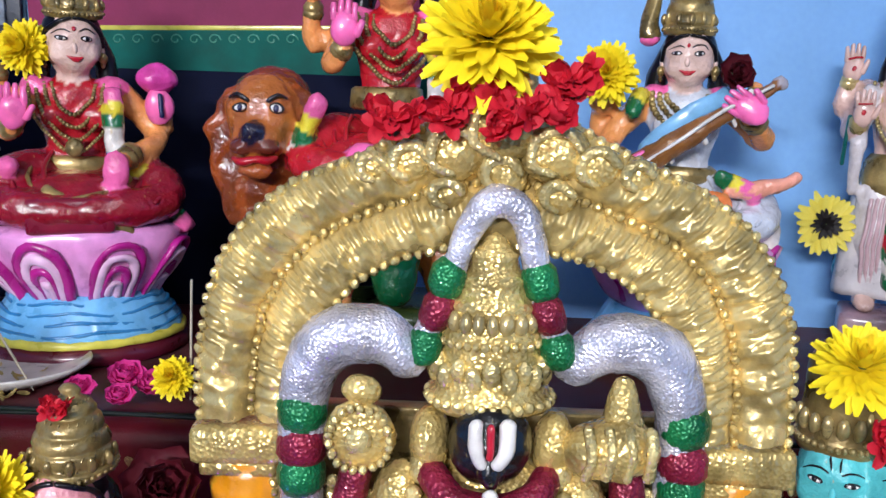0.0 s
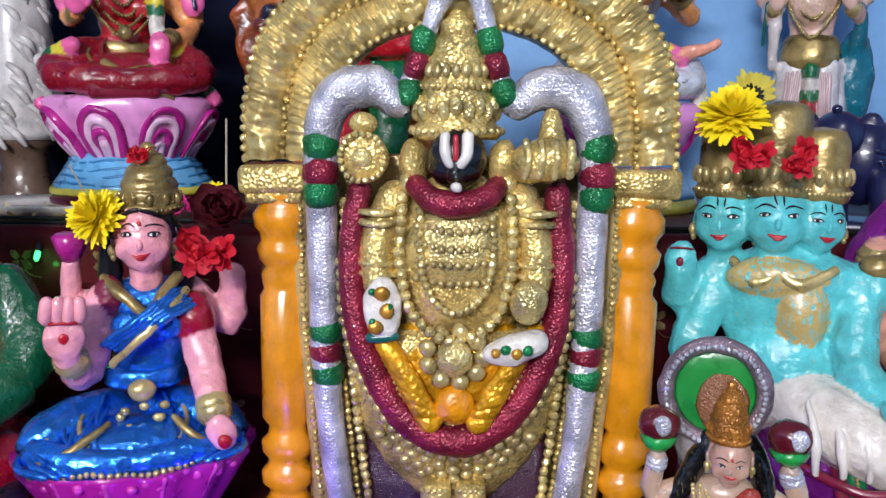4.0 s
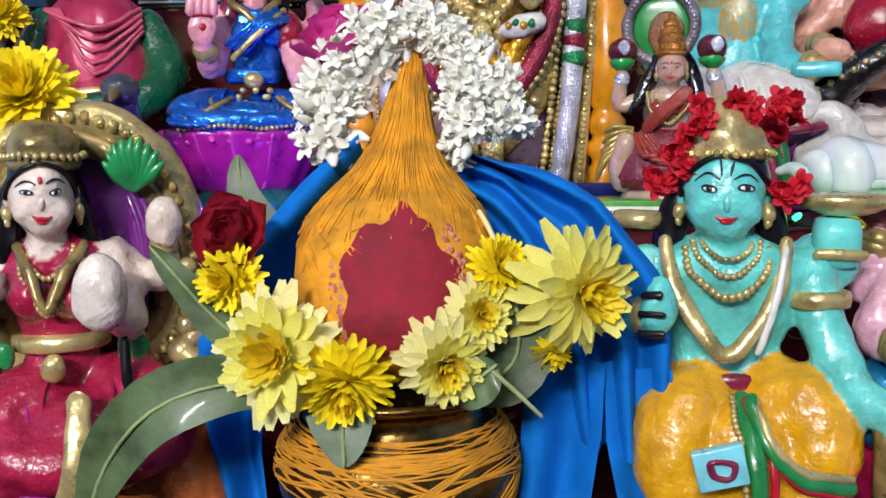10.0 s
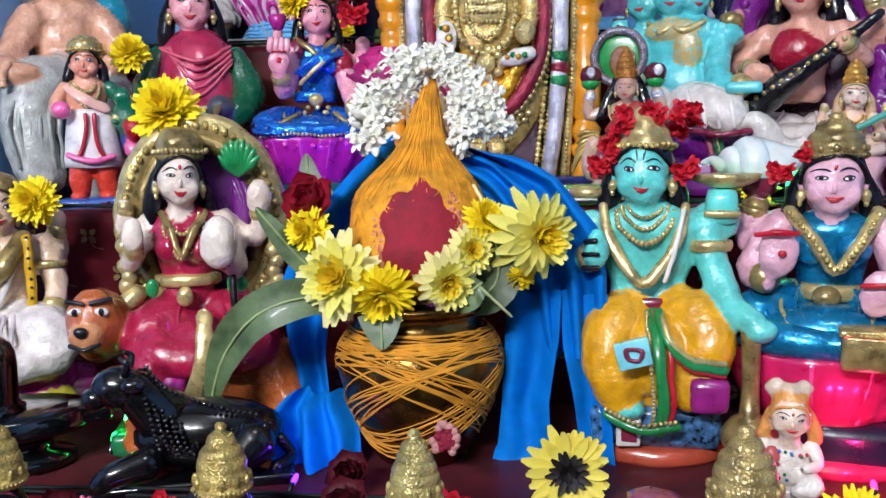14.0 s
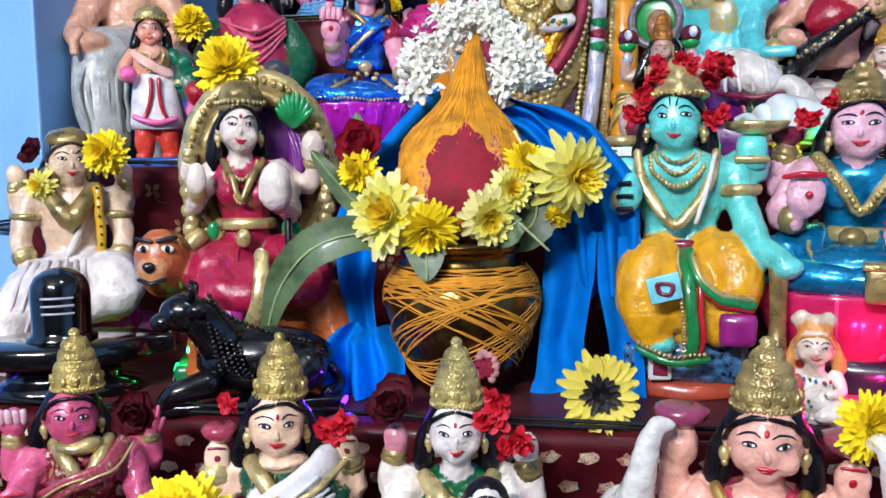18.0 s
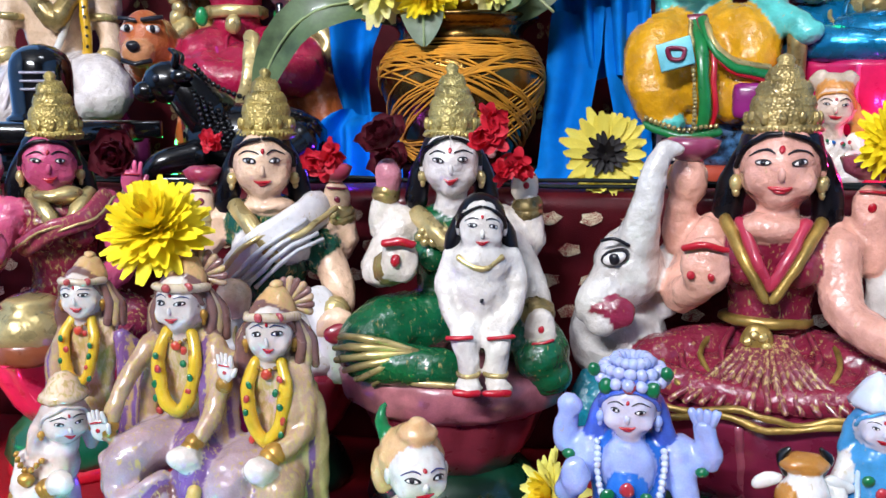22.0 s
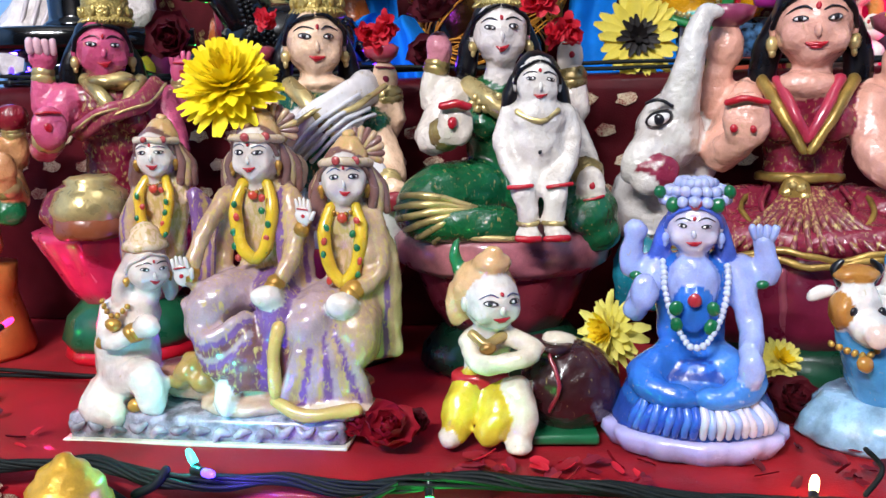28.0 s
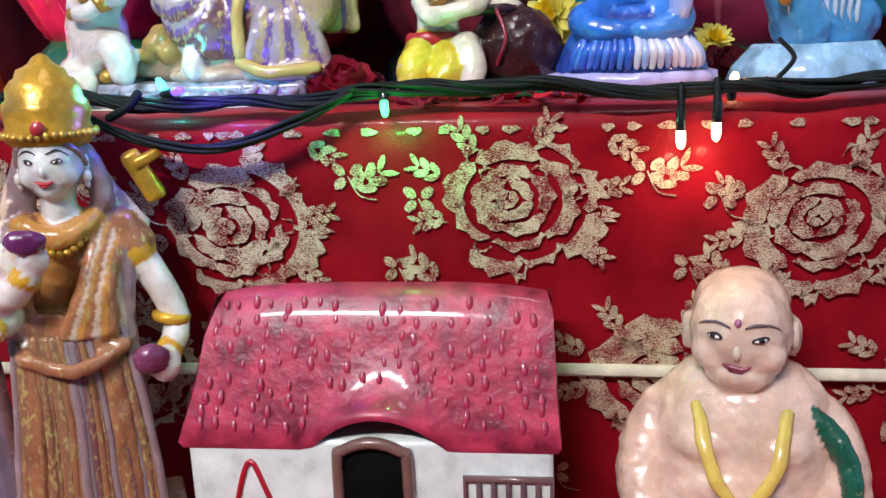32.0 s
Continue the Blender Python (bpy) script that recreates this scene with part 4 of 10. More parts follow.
        for z in (520, 536, 600, 616):
            band(F, (s * 123, -76, z), 28, PALE_GOLD, 0.18)
    F.lathe((-146, -78, 700), [(2, -8), (38, -8), (40, 0), (34, 5), (26, 6), (20, 12), (10, 14), (1, 15)], GOLD, seg=20, sy=0.5)
    F.ell((-146, -84, 700), (40, 14, 42), GOLD)
    F.beads([(-146 + 34 * math.cos(a), -98, 700 + 36 * math.sin(a)) for a in [i * 0.5236 for i in range(12)]], 7, PALE_GOLD, closed=True, sub=2)
    F.ell((-146, -98, 700), (16, 8, 16), PALE_GOLD)
    F.ell((-146, -80, 752), (22, 14, 18), GOLD)
    F.tube([(100, -80, 690), (140, -86, 700), (170, -78, 690)], [30, 38, 22], GOLD, seg=12)
    F.tube([(142, -76, 720), (142, -76, 768)], [26, 12], GOLD)
    for i in range(4):
        F.tube([(100 + 22 * i, -112, 676), (104 + 22 * i, -120, 704), (102 + 22 * i, -108, 728)], 6, PALE_GOLD, seg=6)
    for pts, r in (([(-84, -96, 640), (-86, -114, 540), (-62, -124, 460), (0, -128, 424), (62, -124, 460), (84, -114, 540), (82, -96, 640)], 13), ([(-56, -104, 620), (-54, -124, 540), (-34, -132, 488), (0, -134, 470), (34, -132, 488), (54, -124, 540), (54, -104, 620)], 9)):
        F.beads(pts, r, PALE_GOLD, gap=1.7)
    for z in (600, 572, 546, 518):
        F.beads([(-60, -112, z), (0, -130, z - 6), (60, -112, z)], 8, GOLD_FINE, gap=2.2)
    for i in range(9):
        a = i * 0.7
        F.ell((44 * math.cos(a), -116, 396 + 40 * math.sin(a)), (15, 12, 15), GOLD_FINE, seg=8, rings=6)
    F.ell((0, -122, 396), (30, 22, 30), PALE_GOLD)
    # palms
    F.ell((-112, -118, 470), (32, 14, 54), WHITE)
    for i in range(3):
        F.ell((-112 + 10 * math.sin(i * 2.2), -132, 496 - 26 * i), (12, 5, 12), metal("c08a2a"), seg=8, rings=5)
        F.ell((-126 + 26 * (i % 2), -131, 500 - 24 * i), 6, gg, seg=7, rings=5)
    F.tube([(-92, -118, 428), (-132, -118, 424)], 9, TEAL_GREEN, seg=7)
    F.ell((112, -112, 484), (30, 26, 36), PALE_GOLD)
    F.tube([(128, -116, 424), (84, -124, 410), (52, -122, 404)], [22, 26, 16], WHITE)
    for i in range(4):
        F.ell((110 - 16 * i, -146, 416 - 5 * (i % 2)), (9, 5, 9), metal("c08a2a") if i % 2 else gg, seg=7, rings=5)
    # yellow drape inside the maroon garland, gold skirt under it
    yel = metal("e6a616", metal=0.42, glint=260, rough=0.3)
    F.ell((0, -58, 360), (128, 52, 110), yel)
    for s in (-1, 1):
        for j in range(6):
            F.tube([(s * (128 - 14 * j), -84 - 4 * j, 436 - 24 * j), (s * (100 - 12 * j), -106 - 2 * j, 398 - 22 * j), (s * (56 - 6 * j), -116, 344 - 10 * j)], [13, 17, 11], yel, seg=9)
    F.ell((0, -112, 318), (34, 22, 34), AMBER)
    U = [(-152, -62, 650), (-166, -70, 560), (-160, -78, 460), (-132, -86, 370), (-76, -94, 286), (0, -98, 252), (78, -94, 286), (134, -86, 370), (160, -78, 460), (164, -70, 560), (154, -62, 650)]
    F.tube(U, [19, 21, 22, 23, 25, 27, 25, 23, 22, 21, 19], rg, seg=14, sub=6)
    F.beads([(x * 0.86, y - 10, z + 20) for x, y, z in U[2:9]], 6, GOLD, gap=2.2)
    F.lathe((0, -30, 130), [(60, 0), (80, 20), (118, 60), (154, 120), (170, 190), (176, 260), (160, 300)], GOLD, seg=30, sy=0.42)
    for q in (0.98, 1.1):
        F.beads([(x * q, y - 4, z - 34 * q + 12) for x, y, z in U[1:10]], 13, GOLD_FINE, gap=1.9)
    for r in range(5):
        for j in range(-5 + r // 2, 6 - r // 2):
            F.ell((j * 24 * (1 - 0.09 * r), -100 + abs(j) * 3 + 8 * r, 222 - 20 * r + abs(j) * 7), (11, 7, 9), GOLD_FINE, seg=7, rings=5)
    F.box((0, -16, 190), (300, 40, 240), gloss("3a0c32", glint=900), bev=0.3)
    for s in (-1, 1):
        F.box((s * 28, -84, 136), (50, 60, 92), GOLD, bev=0.25)
        F.beads([(s * 28 - 20, -116, 176), (s * 28 + 20, -116, 176)], 6, PALE_GOLD, sub=3)
        F.ell((s * 26, -108, 96), (24, 32, 16), GOLD)
    F.lathe((0, -66, 56), [(104, 0), (112, 10), (104, 26), (86, 32)], AMBER, seg=30, sy=0.6)
    F.lathe((0, -66, 84), [(78, 0), (86, 8), (80, 20), (60, 24)], MAROON, seg=28, sy=0.6)
    return F.thing("arched_deity_statue", pose(0.015, 0.42, 1.04), 0.00043, "painted plaster temple deity under a gold arch on amber pillars", "statue")


arched_deity()


# ---- water pot with coconut on the third step ----
def sacred_pot():
    k = 0.00059
    at = V(-0.033, 0.09, 0.815)
    F = Fig()
    prof = [(62, 0), (70, 3), (78, 14), (100, 60), (120, 105), (131, 145), (132, 165), (126, 190), (112, 210), (102, 222), (99, 232), (106, 242), (122, 250), (125, 255), (120, 258), (108, 256), (100, 250), (96, 240)]
    F.lathe((0, 0, 0), prof, metal("7a5c2a", rough=0.24, metal=0.95, wear=0.6), seg=48)
    pot = F.thing("brass_pot", Matrix.Translation(at), k, "brass water pot wound with turmeric-yellow thread, mango leaves at its mouth", "pot")

    def rad(z):
        for (r0, z0), (r1, z1) in zip(prof, prof[1:]):
            if z0 <= z <= z1:
                return r0 + (r1 - r0) * (z - z0) / (z1 - z0)
        return 100

    F, rn = Fig(), random.Random(5)
    YT = paint("cf8c18", rough=0.7, coat=0, bump=0.5, wear=0.25)
    for i in range(54):
        mid, amp, ph = (202 + rn.uniform(-12, 14), rn.uniform(0, 8), rn.uniform(0, 6)) if i < 20 else (rn.uniform(104, 136), rn.uniform(56, 90), rn.choice((0.4, 2.3, 3.9)) + rn.uniform(-0.45, 0.45))
        pts = []
        for j in range(18):
            a = 2 * math.pi * j / 18
            z = min(218, max(20, mid + amp * math.sin(a + ph) + rn.uniform(-3, 3)))
            r = rad(z) + 2 + rn.uniform(0, 2.5)
            pts.append((r * math.cos(a), r * math.sin(a), z))
        F.tube(pts, rn.uniform(0.8, 2.0), YT, seg=5, sub=2, closed=True)
    F.part("thread_winding", pot, k, label="loose turmeric-yellow cotton thread")
    F = Fig()
    for i in range(40):
        a, d = rn.uniform(0, 6.28), rn.uniform(0, 1) ** 0.6
        F.ell((52 + 20 * d * math.cos(a), -118 + abs(d * 3), 66 + 24 * d * math.sin(a)), (7, 5, 7), petal("9a1f3c" if d < 0.7 else "d59a94", rough=0.9), seg=6, rings=4)
    tagged(F.part("red_powder_mark", pot, k, label="smudged vermilion dot"), kind="stuff")
    # mango leaves
    def leaf(pts, w, name="mango_leaf", mat=LEAF, cup=0.2):
        G = Fig()
        P, n = [Vector(p) for p in pts], 14
        for i in range(n + 1):
            t = i / n * (len(P) - 1)
            j = min(int(t), len(P) - 2)
            a, b, c, d = P[max(j - 1, 0)], P[j], P[j + 1], P[min(j + 2, len(P) - 1)]
            s = t - j
            G.v.append(0.5 * (2 * b + (c - a) * s + (2 * a - 5 * b + 4 * c - d) * s * s + (3 * b - a - 3 * c + d) * s ** 3))
        line = G.v
        G.v = []
        vs = []
        for i, p in enumerate(line):
            d = (line[min(i + 1, n)] - line[max(i - 1, 0)]).normalized()
            side = d.cross(V(0, -1, 0.25)).normalized()
            up = side.cross(d)
            ww = w * math.sin(math.pi * min(0.98, 0.06 + 0.92 * i / n)) ** 0.8
            for q in (-1, -0.5, 0, 0.5, 1):
                vs.append(p + side * q * ww + up * (q * q * ww * cup + 2.5 * math.sin(i * 1.3 + q * 2)))
        G.add(vs, [(i * 5 + q, i * 5 + q + 1, i * 5 + q + 6, i * 5 + q + 5) for i in range(n) for q in range(4)], mat)
        G.tube([p + V(0, -1.5, 0) for p in line], [2.2] * n + [1], paint("8a9a64", rough=0.5, coat=0), seg=5, sub=1)
        G.part(name, pot, k)

    leaf([(-90, -60, 250), (-150, -95, 275), (-230, -110, 250), (-290, -100, 180), (-320, -90, 90)], 34)
    leaf([(-110, -50, 280), (-170, -70, 330), (-235, -80, 410)], 20)
    leaf([(-60, -80, 262), (-40, -120, 260), (-35, -135, 205)], 34, mat=paint("6f7d63", rough=0.5, coat=0.1))
    leaf([(80, -60, 255), (130, -70, 300), (120, -60, 400)], 36, mat=paint("4a5a3c", rough=0.5, coat=0.1))
    leaf([(60, -90, 262), (90, -110, 285), (110, -110, 300)], 26)
    leaf([(0, 60, 255), (-150, 170, 350), (-236, 262, 420), (-256, 286, 490)], 30, mat=paint("77806a", rough=0.5, coat=0.1))
    G = Fig()
    G.tube([(70, -105, 320), (110, -112, 290), (152, -118, 252)], [3, 2.5, 2], paint("9aa272", coat=0))
    G.part("leaf_stalk", pot, k)
    # coconut with its tuft, leaning back
    def lean(F):
        F.v = [V(p.x + max(0, p.z - 420) * 0.07, p.y + max(0, p.z - 330) * 0.22, p.z - max(0, p.z - 420) * 0.12) for p in F.v]

    SMUDGE = [paint("b4605a", rough=0.95, coat=0, bump=0.8), paint("c48468", rough=0.95, coat=0, bump=0.8)]
    FIB = paint("dc9614", rough=0.85, coat=0, bump=1.0, grain=420, wear=0.35)
    F = Fig()
    cp = [(30, 255), (70, 270), (100, 310), (110, 345), (109, 374), (107, 402), (99, 428), (84, 452), (60, 476), (44, 502), (34, 526), (27, 550), (19, 588), (10, 624), (3, 646), (0.5, 650)]
    F.lathe((0, 0, 0), [(r, z) for r, z in cp], FIB, seg=40)
    lean(F)
    nut = F.thing("coconut", Matrix.Translation(at), k, "turmeric-coated coconut with a fibrous tuft, set in the pot's mouth", "coconut")
    F = Fig()
    for i in range(320):
        a, tw, ln = rn.uniform(0, 6.28), rn.uniform(-0.35, 0.35), rn.uniform(0.5, 1)
        pts, low = [], rn.uniform(412, 476)
        for j in range(6):
            z = low + (646 - low) * j / 5 * ln
            r = np.interp(z, [q[1] for q in cp], [q[0] for q in cp]) + rn.uniform(0.2, 2.4)
            pts.append((r * math.cos(a + tw * j / 5), r * math.sin(a + tw * j / 5), z))
        F.tube(pts, rn.uniform(0.5, 1.1), FIB, seg=4, sub=2)
    for i in range(50):
        a, z = rn.uniform(3.3, 6.1), rn.uniform(300, 440)
        r = np.interp(z, [q[1] for q in cp], [q[0] for q in cp]) + 1.0
        da, dz = rn.uniform(-0.16, 0.16), rn.uniform(-14, 14)
        r2 = np.interp(z + dz, [q[1] for q in cp], [q[0] for q in cp]) + 1.4
        F.tube([(r * math.cos(a), r * math.sin(a), z), (r2 * math.cos(a + da), r2 * math.sin(a + da), z + dz)], 0.8, FIB, seg=4, sub=1)
    lean(F)
    tagged(F.part("husk_fibre", nut, k), kind="stuff")
    F = Fig()
    vs, NR, NA = [], 12, 48
    for i in range(NR + 1):
        for j in range(NA):
            a = 2 * math.pi * j / NA
            q = i / NR * (1 + 0.09 * math.sin(5 * a + 1) + 0.07 * math.sin(9 * a) + 0.08 * noise.noise((a * 2.2, 3, 0)))
            th, z = -1.43 + 0.54 * q * math.cos(a), 372 + 74 * q * math.sin(a)
            r = np.interp(z, [p[1] for p in cp], [p[0] for p in cp]) + 2.6 * (1 - 0.8 * (i / NR) ** 6) + 0.8 * noise.noise((j, i * 2.0, 1))
            vs.append((r * math.cos(th), r * math.sin(th), z))
    F.add(vs, [(i * NA + j, i * NA + (j + 1) % NA, (i + 1) * NA + (j + 1) % NA, (i + 1) * NA + j) for i in range(NR) for j in range(NA)], paint("8e1228", rough=0.95, coat=0, bump=0.9, grain=900, wear=0.3))
    lean(F)
    F.part("vermilion_patch", nut, k, label="thick patch of red vermilion powder")
    F = Fig()
    for i in range(150):
        a = rn.choice((rn.uniform(-0.9, 0.7), rn.uniform(-0.9, 0.7), rn.uniform(2.9, 4.3)))
        q = rn.uniform(0.93, 1.24)
        th, z = -1.43 + 0.54 * q * math.cos(a), 372 + 74 * q * math.sin(a)
        r = np.interp(z, [p[1] for p in cp], [p[0] for p in cp]) - 0.9
        F.ell((r * math.cos(th), r * math.sin(th), z), (rn.uniform(2, 5), 1.8, rn.uniform(2, 5)), SMUDGE[i % 2], seg=7, rings=5)
    lean(F)
    tagged(F.part("powder_smudge", nut, k, label="thin pinkish smear of powder"), kind="stuff")
    F = Fig()
    F.tube([(90, -40, 440), (106, -34, 410), (112, -30, 380)], 3, paint("e6d9a0", coat=0), seg=6)
    lean(F)
    F.part("husk_splinter", nut, k)
    # blue cloth draped behind and down both sides
    BC = cloth("0b6fc6", wear=0.18, grain=3200)

    def drape(name, rows, folds, depth, ph, parent):
        G, n, vs = Fig(), 40, []
        for j, (l, r, y) in enumerate(rows):
            l, r = Vector(l), Vector(r)
            for i in range(n + 1):
                t = i / n
                w = math.sin(t * folds * math.pi * 2 + ph + 0.25 * math.sin(j * 0.9)) + 0.4 * math.sin(t * folds * 4.1 + j * 0.3)
                vs.append(l.lerp(r, t) + V(0, y - depth * (0.7 + 0.3 * min(1, j / 4)) * w, 4 * math.sin(t * 9 + j)))
        m = len(rows)
        G.add(vs, [(j * (n + 1) + i, j * (n + 1) + i + 1, (j + 1) * (n + 1) + i + 1, (j + 1) * (n + 1) + i) for j in range(m - 1) for i in range(n)], BC)
        if parent:
            return G.part(name, parent, k)
        o = G.thing(name, Matrix.Translation(at), k, "bright blue cotton cloth draped behind and beside the pot", "cloth")
        return o

    def rows(spec, n=16):
        out = []
        for i in range(n + 1):
            t = i / n * (len(spec) - 1)
            j = min(int(t), len(spec) - 2)
            s = t - j
            s = s * s * (3 - 2 * s) * 0.4 + s * 0.6
            out.append(tuple(Vector(a).lerp(Vector(b), s) if q < 2 else a + (b - a) * s for q, (a, b) in enumerate(zip(spec[j], spec[j + 1]))))
        return out

    right = [((54, 60, 470), (66, 66, 500), 0), ((72, 54, 430), (150, 40, 484), 0), ((100, 44, 380), (226, 16, 440), 0), ((128, 40, 320), (282, 2, 374), 0), ((150, 40, 240), (296, 0, 300), 0), ((176, 40, 150), (298, 0, 170), 0)]
    rc = drape("blue_cloth", rows(right), 3.4, 21, 0.6, None)
    tail = [((142, 36, 262), (226, 6, 268), 0), ((136, 26, 190), (222, 0, 190), 0), ((132, 10, 90), (206, -10, 100), 0), ((124, 0, 20), (210, -24, 20), 0), ((116, -10, -2), (226, -30, -2), 0)]
    drape("cloth_tail", rows(tail), 1.1, 13, 0.4, rc)
    tail = [((226, 20, 268), (297, 4, 262), 0), ((228, 10, 190), (300, -2, 180), 0), ((246, 0, 90), (302, -10, 90), 0), ((256, -10, 20), (306, -16, 20), 0), ((258, -10, -2), (310, -18, -2), 0)]
    drape("cloth_tail", rows(tail), 0.9, 10, 2.0, rc)
    left = [((-40, 30, 520), (-34, 40, 480), 0), ((-120, 40, 450), (-80, 60, 390), 0), ((-190, 40, 380), (-120, 70, 310), 0), ((-232, 40, 280), (-160, 70, 220), 0), ((-228, 36, 180), (-168, 66, 150), 0), ((-206, 30, 80), (-160, 60, 60), 0), ((-200, 20, 20), (-150, 50, 10), 0)]
    drape("cloth_fold", rows(left), 1.2, 15, 0.2, rc)
    heap = [((-200, -20, 112), (-130, -10, 104), 0), ((-226, -60, 84), (-106, -50, 92), 0), ((-224, -76, 36), (-90, -70, 48), 0), ((-212, -84, -2), (-84, -80, 0), 0)]
    drape("cloth_end", rows(heap, 10), 2.6, 20, 1.0, rc)
    return at, k


POT_AT, POT_K = sacred_pot()


# ---- figure helpers ----
def torso(F, x, zs, zw, ws, ww, mat, d=0.62, bust=None, y=0):
    """Upper body from waist zw to shoulders zs, half widths ww and ws."""
    H = zs - zw
    F.lathe((x, y, zw), [(ww * 0.8, -0.1 * H), (ww, 0), (ww * 0.97, 0.2 * H), ((ws + ww) / 2 * 0.95, 0.5 * H), (ws * 0.98, 0.78 * H), (ws * 0.86, 0.94 * H), (ws * 0.45, 1.04 * H), (ws * 0.3, 1.08 * H)], mat, seg=24, sy=d, thick=40)
    if bust:
        for s in (-1, 1):
            F.ell((x + s * ws * 0.4, y - ws * d * 0.72, zw + 0.58 * H), (ws * 0.36, ws * 0.34, ws * 0.34), bust)


def arm(F, pts, r, skin, sleeve=None, gold=GOLD_FINE, taper=0.75, wrist=True):
    """An arm along its joints, with a sleeve on the upper part and a bangle at the wrist."""
    n = len(pts)
    F.tube(pts, [r * (1 - (1 - taper) * i / (n - 1)) for i in range(n)], skin, seg=12)
    if sleeve:
        a, b = Vector(pts[0]), Vector(pts[1])
        F.tube([a, a.lerp(b, 0.6)], [r * 1.22, r * 1.2], sleeve, seg=12, sub=2)
        F.tube([a.lerp(b, 0.6), a.lerp(b, 0.66)], r * 1.26, gold, seg=12, sub=1)
    if wrist and gold:
        a, b = Vector(pts[-2]), Vector(pts[-1])
        F.tube([a.lerp(b, 0.72), a.lerp(b, 0.8)], r * taper * 1.2, gold, seg=12, sub=1)
        F.tube([a.lerp(b, 0.86), a.lerp(b, 0.92)], r * taper * 1.18, gold, seg=12, sub=1)


def chains(F, x, z, w, d, drop, mat, r, y=0, rows=2):
    """Necklaces hanging in curves over the chest."""
    for i in range(rows):
        q, dr = 0.72 + 0.28 * i, drop * (0.45 + 0.55 * i / max(1, rows - 1))
        F.beads([(x - w * q, y - d * 0.5, z), (x - w * q * 0.85, y - d * 0.85, z - dr * 0.5), (x, y - d * 1.08, z - dr), (x + w * q * 0.85, y - d * 0.85, z - dr * 0.5), (x + w * q, y - d * 0.5, z)], r, mat, gap=1.6, sub=6)


def sash(F, pts, r, mat, edge=None, flat=0.35):
    F.tube(pts, r, mat, seg=10, flat=flat)
    if edge:
        for s in (-1, 1):
            F.tube([(p[0] + s * r * 0.85, p[1] - r * 0.3, p[2]) for p in pts], r * 0.16, edge, seg=6)


def stripes(F, a, b, r, mats):
    """A short garland in coloured bands between two points."""
    a, b, n = Vector(a), Vector(b), len(mats)
    for i, m in enumerate(mats):
        F.tube([a.lerp(b, (i + 0.1) / n), a.lerp(b, (i + 0.9) / n)], r, m, seg=10, sub=2)


# ---- top step ----
def lotus_goddess():
    F = Fig()
    F.lathe((0, 0, -2), [(140, 0), (152, 6), (152, 22), (140, 30)], gloss("5a1026"), seg=40, sy=0.85)
    F.lathe((0, 0, 26), [(140, 0), (150, 3), (149, 12), (138, 16)], gloss("d6cf52"), seg=40, sy=0.85)
    F.lathe((0, 0, 36), [(142, 0), (138, 10), (120, 36), (108, 56), (104, 64)], SKY, seg=60, sy=0.85, lobes=22, amp=0.03, z0=0, z1=60)
    for i in range(4):
        F.tube([(x, y, 48 + 13 * i + 4 * math.sin(j * 1.7 + i)) for j, (x, y, z) in enumerate(ring((0, 0, 0), 139 - 9 * i, 118 - 8 * i, 20))], 3, gloss("2f7fb8"), seg=5, closed=True, sub=2)
    F.lathe((0, 0, 90), [(92, 0), (100, 12), (122, 40), (142, 76), (152, 104), (146, 114), (100, 116)], gloss("e79ad6"), seg=72, sy=0.85, lobes=9, amp=0.06, z0=10, z1=112)
    for i in range(8):
        a0 = 2 * math.pi * (i + 0.5) / 8
        for rad, mt, w in ((0.36, MAGENTA, 8), (0.27, gloss("f0c4e6"), 9), (0.18, MAGENTA, 7), (0.08, gloss("f0c4e6"), 8)):
            arc = []
            for j in range(9):
                th = math.pi * (j / 8 * 1.15 - 0.1)
                a, z = a0 + rad * math.cos(th) * (1 - 0.25 * math.cos(th) ** 2) + 0.1 * rad * j / 8, 104 + 250 * rad * math.sin(th) * 0.85
                R = np.interp(z - 90, [0, 12, 40, 76, 104], [98, 106, 130, 152, 160])
                arc.append((R * math.cos(a), R * 0.85 * math.sin(a), z))
            F.tube(arc, w, mt, seg=6, sub=2, flat=0.5)
    red = gloss("8f1228")
    lap(F, 246, 310, 210, red, OLD_GOLD, h=0.3)
    F.box((-6, -118, 224), (120, 30, 52), gloss("7c1430"), bev=0.3)
    torso(F, -4, 412, 288, 64, 44, gloss("b51a28"), bust=gloss("b51a28"))
    F.lathe((-4, 0, 272), [(50, 0), (56, 4), (56, 26), (50, 30)], OLD_GOLD, seg=26, sy=0.7)
    sash(F, [(-70, -90, 210), (-20, -118, 236), (46, -108, 250), (70, -70, 270)], 12, OLD_GOLD)
    sash(F, [(-40, -108, 260), (20, -124, 226), (70, -110, 200)], 9, OLD_GOLD)
    chains(F, -4, 408, 40, 46, 100, OLD_GOLD, 4.5, rows=4)
    F.ell((-4, -58, 316), (12, 8, 14), OLD_GOLD)
    for s in (-1, 1):
        F.ell((s * 52 - 4, -6, 404), (26, 24, 18), HOT_PINK)
    so = SKIN_ORANGE
    arm(F, [(-62, 0, 396), (-96, -24, 340), (-84, -70, 344)], 19, so, gold=OLD_GOLD)
    palm(F, (-80, -84, 366), 25, HOT_PINK, dot=None)
    arm(F, [(-58, 20, 400), (-104, 20, 380), (-112, 6, 430)], 17, so, gold=OLD_GOLD)
    F.ell((-104, -30, 376), (18, 12, 30), HOT_PINK)
    arm(F, [(58, 0, 396), (112, -10, 330), (62, -84, 300)], 20, so, gold=OLD_GOLD)
